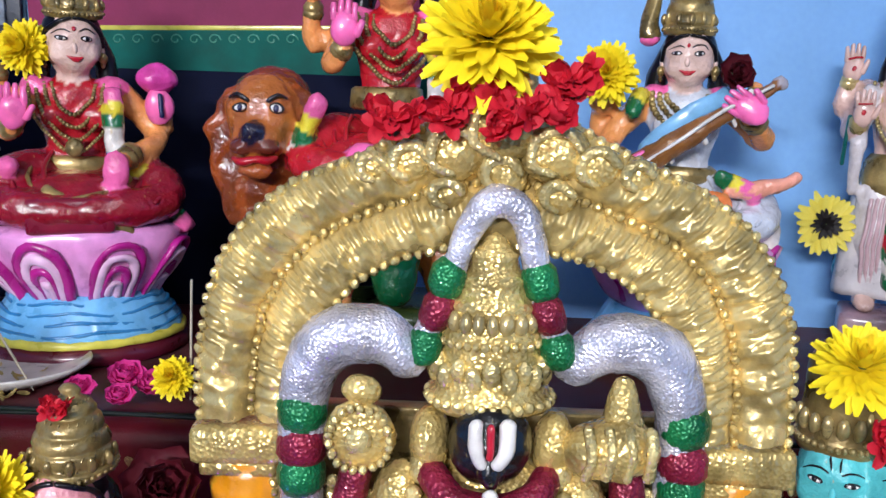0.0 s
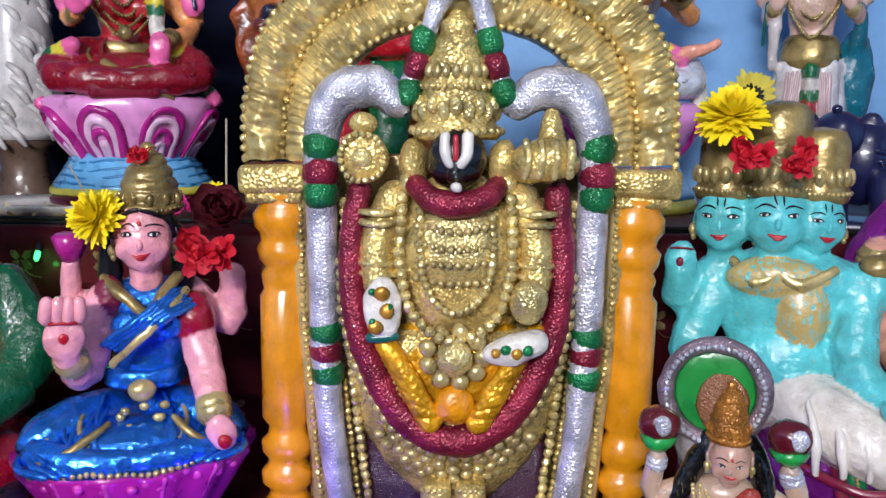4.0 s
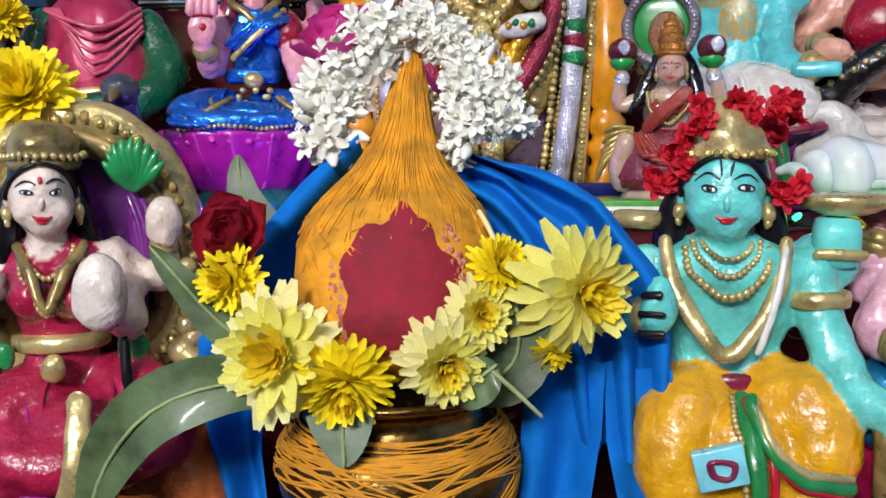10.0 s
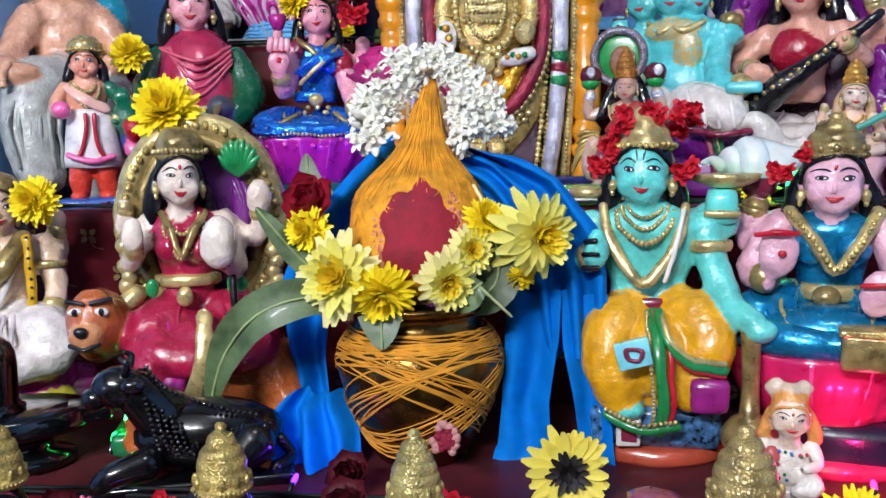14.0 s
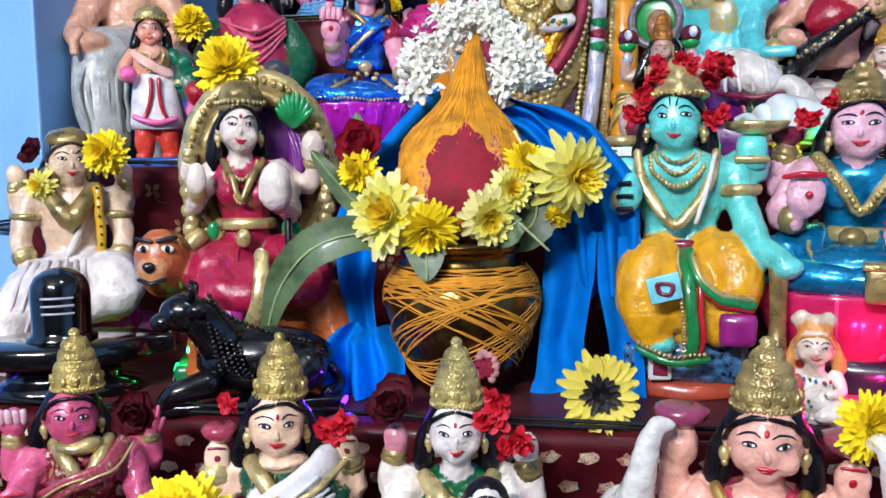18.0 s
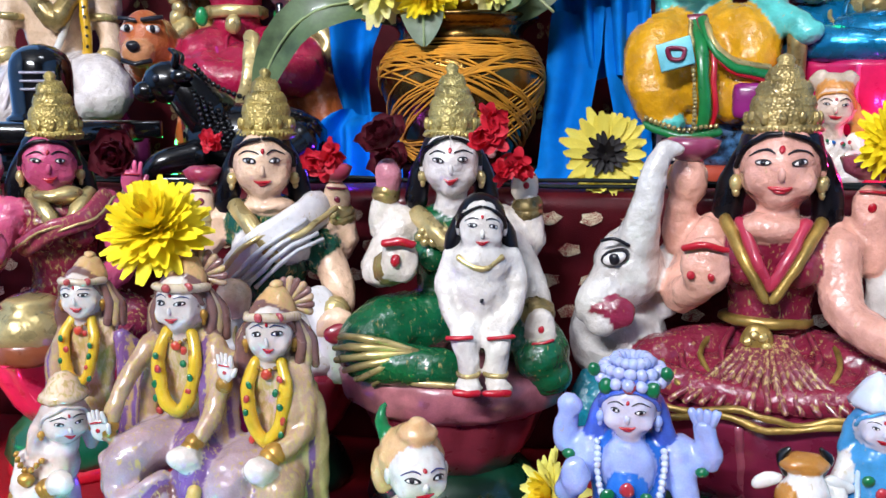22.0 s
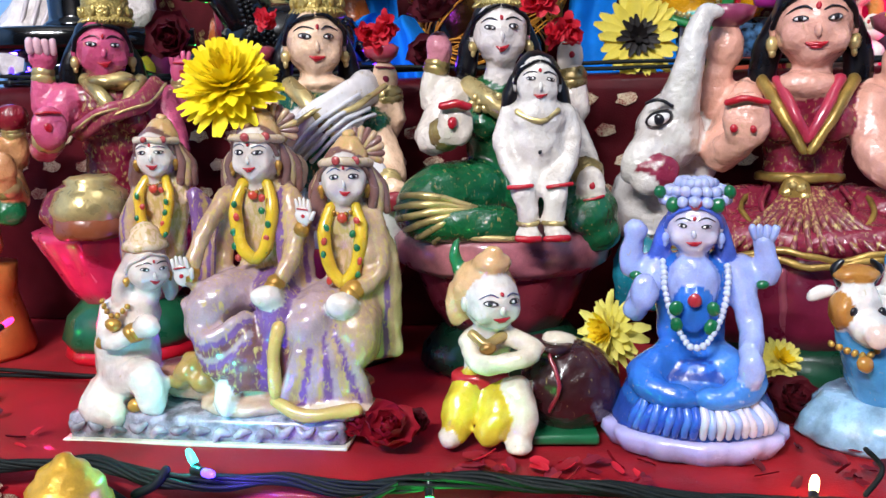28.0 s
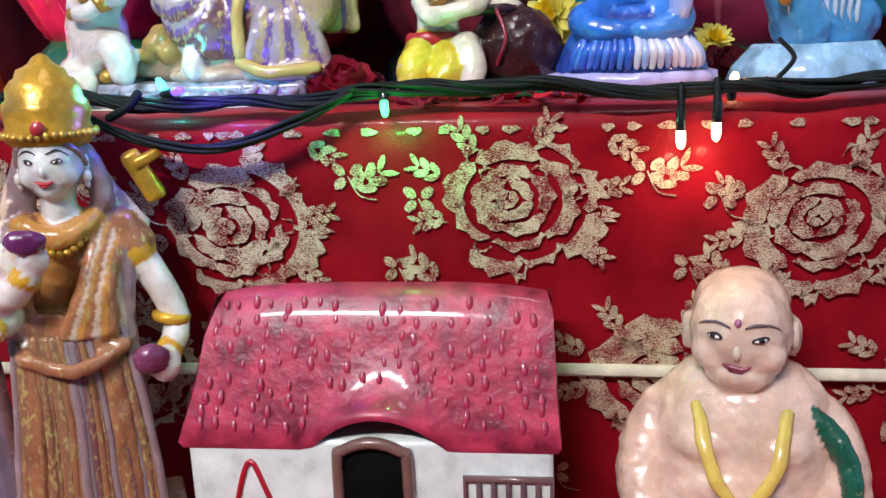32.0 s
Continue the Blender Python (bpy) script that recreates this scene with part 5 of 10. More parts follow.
    F.ell((54, -104, 286), (20, 14, 30), HOT_PINK)
    arm(F, [(56, 20, 400), (120, 10, 340), (118, -8, 380)], 18, so, gold=OLD_GOLD)
    palm(F, (116, -24, 378), 27, HOT_PINK, fingers=False)
    F.tube([(116, -36, 396), (118, -38, 362)], 3.5, NAVY, seg=6)
    F.ell((112, -14, 420), (32, 28, 24), gloss("e04aa8"))
    F.tube([(110, 10, 360), (116, 0, 400)], [15, 13], SKIN_ORANGE)
    stripes(F, (50, -46, 400), (52, -54, 290), 15, [HOT_PINK, gloss("e8d93a"), GREEN, WHITE, WHITE, BLUE])
    stripes(F, (-150, -40, 262), (-84, -80, 294), 14, [WHITE, GREEN, gloss("e8d93a"), HOT_PINK])
    stripes(F, (72, -60, 296), (152, -40, 196), 14, [gloss("e8d93a"), GREEN, WHITE, WHITE, GREEN, HOT_PINK])
    F.ell((148, -30, 196), (18, 18, 14), HOT_PINK)
    F.ell((-150, -30, 190), (14, 18, 14), HOT_PINK)
    face(F, (-4, -16, 466), 40, SKIN_PALE, yaw=8, ear=OLD_GOLD)
    crown(F, (-2, -6, 504), 44, 100, OLD_GOLD, tiers=4, lean=6)
    return F.thing("lotus_goddess_statue", pose(-0.345, 0.75, 1.265, 0, 0, 20), 0.00058, "glossy painted goddess figure in red seated on a pink lotus", "statue", "seated goddess figures")


def lion_goddess():
    F = Fig()
    mane, tan = gloss("7a3a18", grain=200, bump=0.8), gloss("b4682e")
    F.box((-20, 30, 40), (330, 190, 80), gloss("41561f"), bev=0.3)
    F.ell((-10, 40, 200), (170, 80, 90), tan)
    F.tube([(110, 20, 180), (130, -10, 90), (128, -30, 70)], [52, 36, 34], tan)
    F.tube([(-90, 10, 200), (-110, -30, 110), (-112, -40, 80)], [46, 32, 30], tan)
    F.ell((-150, -10, 336), (76, 60, 104), mane)
    for i in range(30):
        a = radians(100 + 340 * i / 29)
        wv = 8 * math.sin(i * 2.3)
        F.tube([(-152 + 54 * math.cos(a), -44, 356 + 62 * math.sin(a)), (-152 + (78 + wv) * math.cos(a), -40, 330 + 84 * math.sin(a)), (-152 + (70 - wv) * math.cos(a), -30, 282 + 92 * math.sin(a)), (-152 + 58 * math.cos(a) + wv, -24, 250 + 84 * math.sin(a))], [9, 12, 10, 4], mane if i % 3 else gloss("9a4a1e", grain=200, bump=0.8), seg=7)
    F.ell((-158, -58, 366), (52, 42, 60), tan)
    F.ell((-162, -84, 330), (38, 32, 34), tan)
    F.ell((-166, -110, 342), (18, 14, 17), gloss("1c1a30"))
    for s in (-1, 1):
        F.ell((-164 + s * 17, -106, 322), (19, 16, 12), gloss("6a3020"))
    F.tube([(-194, -100, 306), (-180, -114, 303), (-164, -118, 307), (-146, -112, 303), (-134, -98, 307)], [3, 6, 5, 6, 3], LIP, seg=8)
    F.ell((-164, -98, 290), (26, 18, 12), gloss("a8562a"))
    for s in (-1, 1):
        F.ell((-160 + s * 25, -94, 376), (12, 6, 7), INK, seg=10, rings=6, rot=(0, s * 12, 0))
        F.ell((-160 + s * 25, -97, 376), (9, 5, 5), EYE_WHITE, seg=10, rings=6, rot=(0, s * 12, 0))
        F.ell((-160 + s * 25, -101, 376), (4, 3, 5), NAVY, seg=8, rings=5)
        F.tube([(-160 + s * 14, -98, 386), (-160 + s * 28, -94, 394), (-160 + s * 40, -86, 390)], [3, 4, 2], INK, seg=6)
    red = gloss("c01c2a")
    lap(F, 310, 260, 200, red, RED, h=0.34)
    F.ell((-14, -110, 312), (26, 14, 22), HOT_PINK)
    F.tube([(-40, -70, 300), (-46, -100, 190), (-46, -110, 120)], [44, 36, 26], red)
    F.tube([(40, -50, 300), (36, -70, 160), (36, -84, 112)], [50, 40, 30], GREEN)
    F.ell((-46, -120, 104), (24, 36, 16), SKIN_ORANGE)
    torso(F, 26, 520, 396, 66, 46, red, bust=red)
    F.lathe((20, 0, 378), [(48, 0), (55, 4), (55, 30), (48, 34)], OLD_GOLD, seg=26, sy=0.75)
    chains(F, 28, 514, 42, 48, 96, OLD_GOLD, 5, rows=4)
    so = SKIN_ORANGE
    for s in (-1, 1):
        F.ell((28 + s * 54, -4, 512), (26, 24, 18), HOT_PINK)
        arm(F, [(28 + s * 62, 0, 506), (28 + s * 92, -30, 440), (28 + s * 70, -64, 466)], 19, so, gold=OLD_GOLD)
        palm(F, (28 + s * 70, -76, 490), 25, HOT_PINK)
        arm(F, [(28 + s * 60, 20, 506), (28 + s * 118, 14, 470), (28 + s * 120, 0, 530)], 17, so, gold=OLD_GOLD)
        F.ell((28 + s * 116, -6, 572), (26, 20, 32), OLD_GOLD)
    stripes(F, (-110, -70, 300), (-76, -90, 392), 15, [WHITE, GREEN, gloss("e8d93a"), HOT_PINK])
    stripes(F, (90, -50, 470), (90, -60, 380), 14, [gloss("e8d93a"), GREEN, WHITE, WHITE])
    face(F, (32, -14, 574), 42, SKIN_ORANGE, ear=OLD_GOLD)
    crown(F, (32, -4, 612), 44, 96, OLD_GOLD, tiers=4)
    return F.thing("lion_goddess_statue", pose(-0.089, 0.775, 1.265, 0, 0, 6), 0.00059, "painted goddess figure in red riding a brown maned lion", "statue", "seated goddess figures")


def veena_goddess():
    F = Fig()
    wb, so = gloss("dfe6f0", blotch=110, wear=0.3), SKIN_ORANGE
    F.lathe((0, 0, -2), [(132, 0), (142, 6), (140, 24), (130, 30)], gloss("d6cf52"), seg=40, sy=0.85)
    F.lathe((0, 0, 26), [(134, 0), (130, 10), (112, 40), (100, 62)], SKY, seg=60, sy=0.85, lobes=22, amp=0.03, z0=0, z1=60)
    F.lathe((0, 0, 86), [(88, 0), (98, 12), (118, 40), (136, 76), (146, 104), (138, 114), (90, 116)], gloss("e79ad6"), seg=72, sy=0.85, lobes=9, amp=0.07, z0=10, z1=112)
    for i in range(9):
        a = 2 * math.pi * (i + 0.5) / 9
        F.tube([((100 + 52 * t) * math.cos(a + 0.12 * math.sin(6 * t)), (100 + 52 * t) * 0.85 * math.sin(a + 0.12 * math.sin(6 * t)), 96 + 104 * t) for t in (0.05, 0.35, 0.7, 1)], [6, 9, 8, 4], MAGENTA, seg=6)
    lap(F, 240, 290, 200, wb, gloss("9cc0e2"), h=0.3)
    torso(F, -4, 420, 292, 64, 42, wb, bust=wb)
    sash(F, [(-60, -50, 330), (-10, -74, 380), (50, -50, 416)], 14, gloss("7fb8e0"))
    F.lathe((-4, 0, 282), [(46, 0), (52, 4), (52, 22), (46, 26)], OLD_GOLD, seg=26, sy=0.75)
    chains(F, -4, 414, 40, 46, 60, OLD_GOLD, 7, rows=3)
    for s in (-1, 1):
        F.ell((s * 50, -4, 416), (24, 22, 16), HOT_PINK)
    F.tube([(-92, -84, 290), (-40, -104, 330), (20, -100, 372), (72, -84, 404), (114, -70, 430)], [26, 20, 15, 11, 9], gloss("8a5a2c"), seg=12)
    for q in (0.12, 0.3, 0.52, 0.7, 0.86):
        p = V(-92, -84, 290).lerp(V(114, -70, 430), q)
        F.tube([p + V(-8, -20, 12), p + V(8, -20, -14)], 4, WHITE, seg=6, sub=2)
    F.tube([(-80, -116, 300), (20, -122, 378), (108, -86, 430)], 2.5, WHITE, seg=5)
    F.ell((120, -66, 434), (13, 12, 12), gloss("b0aab0"))
    arm(F, [(-62, 0, 404), (-116, -10, 340), (-90, -84, 312)], 20, so, gold=OLD_GOLD)
    palm(F, (-84, -110, 302), 24, HOT_PINK, roll=60)
    arm(F, [(60, 0, 404), (110, -20, 350), (84, -84, 386)], 20, so, gold=OLD_GOLD)
    palm(F, (80, -106, 396), 25, HOT_PINK, roll=-60)
    arm(F, [(-58, 20, 410), (-130, 20, 350), (-130, 0, 400)], 18, so, gold=OLD_GOLD)
    F.ell((-128, -10, 404), (24, 18, 26), so)
    arm(F, [(58, 20, 410), (104, 20, 360), (96, 4, 430)], 17, so, gold=OLD_GOLD)
    F.ell((30, -118, 262), (40, 20, 22), gloss("f48a4a"))
    F.tube([(60, -90, 280), (120, -80, 288), (156, -70, 304)], [13, 13, 9], gloss("f2a48a"))
    stripes(F, (-72, -30, 416), (-84, -44, 386), 15, [gloss("e8d93a"), GREEN])
    stripes(F, (44, -96, 300), (102, -80, 276), 14, [GREEN, gloss("e8d93a"), HOT_PINK, HOT_PINK])
    stripes(F, (130, -40, 230), (130, -30, 150), 14, [WHITE, WHITE, GREEN, HOT_PINK, HOT_PINK])
    face(F, (-6, -16, 468), 38, SKIN_PALE, yaw=-4, ear=OLD_GOLD)
    crown(F, (-8, -6, 502), 42, 116, OLD_GOLD, tiers=5)
    F.tube([(-60, 0, 560), (-66, -6, 520), (-64, -8, 500)], [12, 15, 16], OLD_GOLD)
    F.ell((-64, -10, 496), (16, 14, 12), HOT_PINK)
    return F.thing("veena_goddess_statue", pose(0.194, 0.790, 1.265, 0, 0, -11), 0.000590, "painted goddess figure in white with a brown lute on a lotus", "statue", "seated goddess figures")


def spear_deity():
    F = Fig()
    sk, wh = gloss("d8b4a6"), gloss("dcd6d6", metal=0.15)
    F.M = Matrix.Diagonal((0.82, 0.9, 1.0, 1.0))
    F.box((0, 0, 35), (150, 120, 70), gloss("a98a92"), bev=0.2)
    for s in (-1, 1):
        F.tube([(s * 30, 0, 250), (s * 32, -8, 170), (s * 32, -4, 96)], [40, 34, 27], wh)
        for i in range(4):
            F.tube([(s * (12 + 10 * i), -38, 240), (s * (20 + 9 * i), -40, 170), (s * (18 + 8 * i), -28, 100)], 4, gloss("c8a9ac"), seg=5)
        F.ell((s * 34, -22, 80), (22, 34, 14), sk)
    stripes(F, (4, -44, 250), (4, -40, 110), 15, [GREEN, WHITE, GREEN, RED, GREEN, WHITE, GREEN])
    torso(F, 0, 416, 290, 66, 46, sk)
    F.lathe((0, 0, 244), [(54, 0), (62, 8), (60, 30), (54, 52), (48, 62)], OLD_GOLD, seg=30, sy=0.72, lobes=14, amp=0.05, z0=5, z1=60)
    F.ell((0, -30, 370), (50, 22, 50), gloss("d8b4a6", gild=0.4))
    chains(F, 0, 410, 44, 44, 110, GOLD_FINE, 5, rows=3)
    for s in (-1, 1):
        arm(F, [(s * 66, 0, 400), (s * 92, -10, 340), (s * 72, -50, 350)], 19, sk)
        palm(F, (s * 70, -58, 366), 22, sk, dot=LIP)
        arm(F, [(s * 62, 14, 404), (s * 108, 8, 370), (s * 96, 0, 420)], 17, sk)
        palm(F, (s * 94, -8, 432), 22, sk, dot=LIP)
    F.lathe((0, 4, 90), [(84, 0), (86, 10), (80, 80), (70, 150), (56, 176)], wh, seg=40, sy=0.5, lobes=18, amp=0.05, z0=0, z1=150)
    F.tube([(-62, -30, 400), (-72, -36, 330), (-76, -30, 250)], [13, 14, 10], wh)
    F.tube([(-96, -30, 290), (-90, -40, 360)], 4, TEAL_GREEN, seg=7, sub=2)
    F.ell((90, 30, 230), (44, 34, 90), gloss("156f86"))
    F.tube([(90, 10, 280), (98, -10, 330), (92, -16, 350)], [20, 14, 12], gloss("156f86"))
    F.ell((-64, 20, 130), (30, 30, 40), gloss("156f86"))
    face(F, (4, -12, 456), 34, gloss("e0cac0"), ear=OLD_GOLD)
    crown(F, (4, -4, 488), 38, 84, OLD_GOLD, tiers=4)
    F.ell((40, 10, 440), (30, 18, 40), gloss("c49a86"))
    return F.thing("spear_deity_statue", pose(0.409, 0.835, 1.265, 0, 0, -21), 0.000640, "pale standing deity figure in white and gold with a blue peacock", "statue")


def white_figure():
    F, r = Fig(), random.Random(2)
    w = gloss("cfcbc8", wear=0.3)
    F.lathe((0, 0, 0), [(52, 0), (56, 6), (46, 20), (40, 60), (44, 92), (60, 104), (58, 112)], gloss("6b5648"), seg=26)
    F.lathe((0, 0, 108), [(64, 0), (68, 14), (60, 50), (66, 80), (56, 130), (60, 180), (50, 240), (44, 280), (30, 320), (26, 350), (10, 372), (1, 376)], w, seg=30)
    for i in range(60):
        a, z = r.uniform(3.0, 6.4), r.uniform(120, 420)
        q = np.interp(z, [108, 240, 390, 480], [66, 58, 44, 14])
        F.tube([(q * math.cos(a), q * math.sin(a), z), (q * 1.08 * math.cos(a + 0.3), q * 1.08 * math.sin(a + 0.3), z - 14), (q * math.cos(a + 0.5), q * math.sin(a + 0.5), z - 34)], [5, 8, 4], w, seg=7)
    return F.thing("white_plaster_figure", pose(-0.493, 0.80, 1.265, 0, 0, 25), 0.00064, "unpainted white plaster figure on a brown turned stand", "statue")


def navy_elephant():
    F, n = Fig(), gloss("191b44")
    F.box((8, 10, 14), (150, 120, 28), n, bev=0.3)
    F.ell((20, 20, 130), (62, 56, 80), n)
    F.ell((-22, -20, 174), (44, 40, 44), n)
    for s in (-1, 1):
        F.ell((-22 + s * 46, 0, 176), (26, 12, 40), n, rot=(0, s * 14, 0))
        F.tube([(18 + s * 40, -30, 96), (20 + s * 42, -56, 50), (20 + s * 42, -58, 34)], [30, 26, 28], n)
    F.tube([(-34, -52, 170), (-48, -70, 120), (-44, -66, 66), (-30, -62, 50)], [21, 17, 13, 10], n)
    for i in range(4):
        F.tube([(40 + 6 * i, -26, 150 - 18 * i), (54 + 6 * i, -20, 146 - 18 * i)], 7, n, seg=7, sub=2)
    F.ell((-26, -30, 220), (9, 9, 8), n)
    return F.thing("navy_elephant", pose(0.362, 0.60, 1.265, 0, 0, -23), 0.00051, "glazed navy-blue seated elephant ornament", "figurine")


def clay_bust():
    F, c = Fig(), gloss("8a5238", wear=0.35)
    F.lathe((0, 0, 0), [(64, 0), (70, 8), (60, 30), (66, 70), (72, 120), (66, 170), (40, 206), (30, 220)], c, seg=26, sy=0.8)
    F.ell((0, -6, 270), (42, 42, 54), c)
    F.ell((0, -46, 264), (8, 12, 14), c)
    for s in (-1, 1):
        F.tube([(s * 62, 0, 180), (s * 80, -24, 110), (s * 40, -60, 90)], [24, 20, 14], c)
    crown(F, (0, 0, 306), 40, 70, c, tiers=3)
    return F.thing("clay_figure", pose(0.452, 0.62, 1.265, 0, 0, -27), 0.00051, "plain brown terracotta figure at the edge of the step", "statue")


lotus_goddess(), lion_goddess(), veena_goddess(), spear_deity(), white_figure(), navy_elephant(), clay_bust()


# ---- fourth step ----
def blue_sari_goddess():
    F = Fig()
    sk, bl = gloss("efa3ae"), gloss("2b82ee", metal=0.75, rough=0.24, bump=0.9, grain=300, glint=160)
    F.lathe((0, 0, 0), [(128, 0), (136, 10), (126, 40), (110, 60)], TEAL_GREEN, seg=36, sy=0.8)
    lotus(F, 44, 200, 104, 184, gloss("b01c8e"), 14, 0.75, gloss("d044b0"))
    for i in range(90):
        a, t = i * 2.399, (i % 6) / 6
        F.ell((184 * math.cos(a) * (0.98 + 0.02 * t), 184 * 0.75 * math.sin(a), 168 + 26 * t), (9, 7, 7), gloss("cc3aa6"), seg=6, rings=4)
    lap(F, 226, 376, 230, bl, GOLD_FINE, h=0.24)
    for s in (-1, 1):
        for i in range(7):
            F.tube([(s * (40 + 20 * i), -40 - 4 * i, 270 - 7 * i), (s * (60 + 18 * i), -108, 242 - 5 * i), (s * (30 + 16 * i), -138, 204)], [4, 7, 5], bl, seg=7)
    F.beads([(-150, -110, 196), (-60, -146, 204), (20, -150, 196), (120, -126, 204), (170, -90, 200)], 7, GOLD_FINE, gap=2.1)
    F.tube([(-36, -96, 264), (-90, -122, 236), (-146, -112, 214)], [5, 7, 5], OLD_GOLD, seg=7, flat=0.6)
    F.tube([(60, -96, 266), (100, -122, 232), (150, -108, 212)], [5, 7, 5], OLD_GOLD, seg=7, flat=0.6)
    torso(F, 28, 470, 316, 78, 56, bl, bust=bl)
    for i in range(5):
        F.tube([(-42 + 10 * i, -52, 380 - 4 * i), (10 + 10 * i, -74, 420), (70 + 8 * i, -46, 462 - 6 * i)], [6, 9, 6], bl, seg=7)
    sash(F, [(-30, -64, 350), (14, -82, 392), (60, -70, 432), (90, -40, 460)], 7, GOLD_FINE)
    F.tube([(-36, -20, 480), (-6, -52, 456), (28, -62, 430), (52, -50, 456), (76, -20, 480)], [11, 10, 9, 10, 11], OLD_GOLD)
    F.lathe((20, 0, 300), [(62, 0), (68, 6), (66, 24), (60, 30)], bl, seg=26, sy=0.75)
    F.ell((14, -60, 304), (22, 14, 20), GOLD_FINE)
    for i in range(8):
        F.ell((14 + 34 * math.cos(i * 0.8), -74 - 14 * (i % 2), 280 - 14 * (i % 3)), (8, 6, 7), GOLD_FINE, seg=8, rings=6)
    F.ell((98, -30, 410), (38, 32, 46), CRIMSON)
    F.ell((-30, -20, 450), (26, 26, 40), MAROON)
    arm(F, [(-36, -10, 450), (-72, -24, 330), (-90, -86, 372)], 32, sk, gold=GOLD_FINE)
    palm(F, (-92, -104, 410), 40, sk, dot=LIP, fingers=False)
    for i in range(4):
        F.tube([(-116 + 16 * i, -112, 440), (-112 + 15 * i, -112, 468)], [10, 9], sk, seg=8, sub=2)
    arm(F, [(96, -10, 430), (112, -50, 340), (126, -110, 262)], 34, sk, gold=GOLD_FINE)
    palm(F, (132, -128, 244), 30, sk, roll=160, fingers=False)
    F.ell((136, -146, 236), (11, 6, 13), LIP, seg=8, rings=5)
    arm(F, [(-30, 20, 450), (-86, 14, 440), (-86, 4, 510)], 20, sk, gold=None, wrist=False)
    F.lathe((-86, 0, 510), [(14, 0), (20, 16), (26, 38), (20, 44)], MAGENTA, seg=16, lobes=8, amp=0.12, z0=10, z1=44)
    arm(F, [(90, 20, 450), (160, 10, 390), (164, 0, 480)], 30, sk, gold=None, wrist=False)
    face(F, (26, -26, 552), 47, sk, yaw=-6, hair=HAIR, tall=1.36)
    crown(F, (38, -10, 590), 54, 110, OLD_GOLD, tiers=4, lean=4, gems=True)
    return F.thing("blue_sari_goddess_statue", pose(-0.222, 0.420, 1.040, 0, 0, 20), 0.000440, "plaster goddess doll in a metallic blue sari on a magenta lotus", "statue", "seated goddess figures")


def three_headed_deity():
    F, g = Fig(), OLD_GOLD
    F.box((40, 30, 60), (420, 200, 120), PURPLE, bev=0.25)
    F.ell((100, -10, 170), (170, 100, 90), PURPLE)
    torso(F, -6, 508, 300, 128, 92, AQUA, d=0.5)
    F.ell((-6, -20, 330), (96, 56, 70), AQUA)
    for x, z, r, yw in ((-34, 574, 50, 4), (-112, 566, 49, -10), (32, 566, 42, 20)):
        face(F, (x, -30 + abs(x + 40) * 0.25, z), r, AQUA, yaw=yw, hair=None, bindi=None, ear=GOLD_FINE, mark=INK, eye=0.85)
    for x, z, r, h in ((-110, 600, 52, 132), (-36, 608, 55, 150), (32, 600, 45, 116)):
        F.lathe((x, -14 + abs(x + 40) * 0.25, z), [(r * 0.96, -4), (r * 1.04, 4), (r * 1.03, 16), (r * 0.97, 22), (r * 0.99, 40), (r * 0.92, 0.5 * h), (r * 0.94, 0.62 * h), (r * 0.9, 0.84 * h), (r * 0.78, 0.95 * h), (r * 0.4, h), (1, h + 2)], g, seg=26)
        F.beads(ring((x, -14 + abs(x + 40) * 0.25, z + 12), r * 1.04, r * 1.04, 12), 6, GOLD_FINE, closed=True, sub=3)
        for i in range(9):
            a = radians(185 + 20 * i)
            F.ell((x + r * math.cos(a), -14 + abs(x + 40) * 0.25 + r * math.sin(a), z + 38), (8, 7, 15), GOLD_FINE, seg=8, rings=6)
    for a, b, c in (((-96, -40, 500), (-60, -66, 470), (-24, -66, 486)), ((-24, -66, 486), (14, -70, 470), (60, -50, 496))):
        F.tube([a, b, c], [8, 11, 7], GOLD_FINE, seg=7, flat=0.6)
    gilt = gloss("5ecacf", gild=0.95)
    F.ell((-24, -44, 474), (84, 30, 34), gilt)
    F.ell((16, -46, 420), (42, 30, 66), gilt)
    arm(F, [(-118, 0, 470), (-172, -10, 420), (-178, -30, 480)], 38, AQUA, gold=None, wrist=False)
    palm(F, (-178, -40, 492), 36, AQUA, fingers=False, dot=MAROON)
    arm(F, [(-120, -10, 440), (-160, -40, 340), (-120, -90, 330)], 38, AQUA, gold=GOLD_FINE)
    arm(F, [(108, 0, 470), (98, -60, 356), (126, -92, 314), (176, -126, 304)], 38, AQUA, gold=GOLD_FINE)
    F.box((176, -132, 300), (96, 56, 30), AQUA, bev=0.4)
    arm(F, [(112, 10, 480), (136, 0, 450), (120, -20, 470)], 34, AQUA, gold=None, wrist=False)
    F.ell((126, -16, 496), (30, 20, 24), g)
    wt = gloss("e8e2da")
    F.tube([(10, -30, 272), (74, -92, 256), (128, -118, 234), (150, -124, 214)], [58, 62, 60, 50], wt, seg=16)
    for i in range(4):
        F.tube([(30 + 34 * i, -120, 296), (40 + 36 * i, -166, 250), (44 + 38 * i, -164, 196)], [4, 9, 5], wt, seg=7)
    F.tube([(16, -120, 196), (70, -158, 184), (130, -168, 176), (196, -148, 186)], 8, MAROON, seg=7)
    F.tube([(-60, -30, 270), (-120, -80, 240), (-110, -100, 140)], [60, 60, 40], wt, seg=14)
    F.tube([(60, -60, 290), (74, -104, 230), (96, -120, 130), (110, -120, 60)], 13, MAROON, flat=0.5)
    F.tube([(84, -60, 270), (100, -112, 210), (120, -128, 120), (130, -124, 60)], 14, GREEN, flat=0.5)
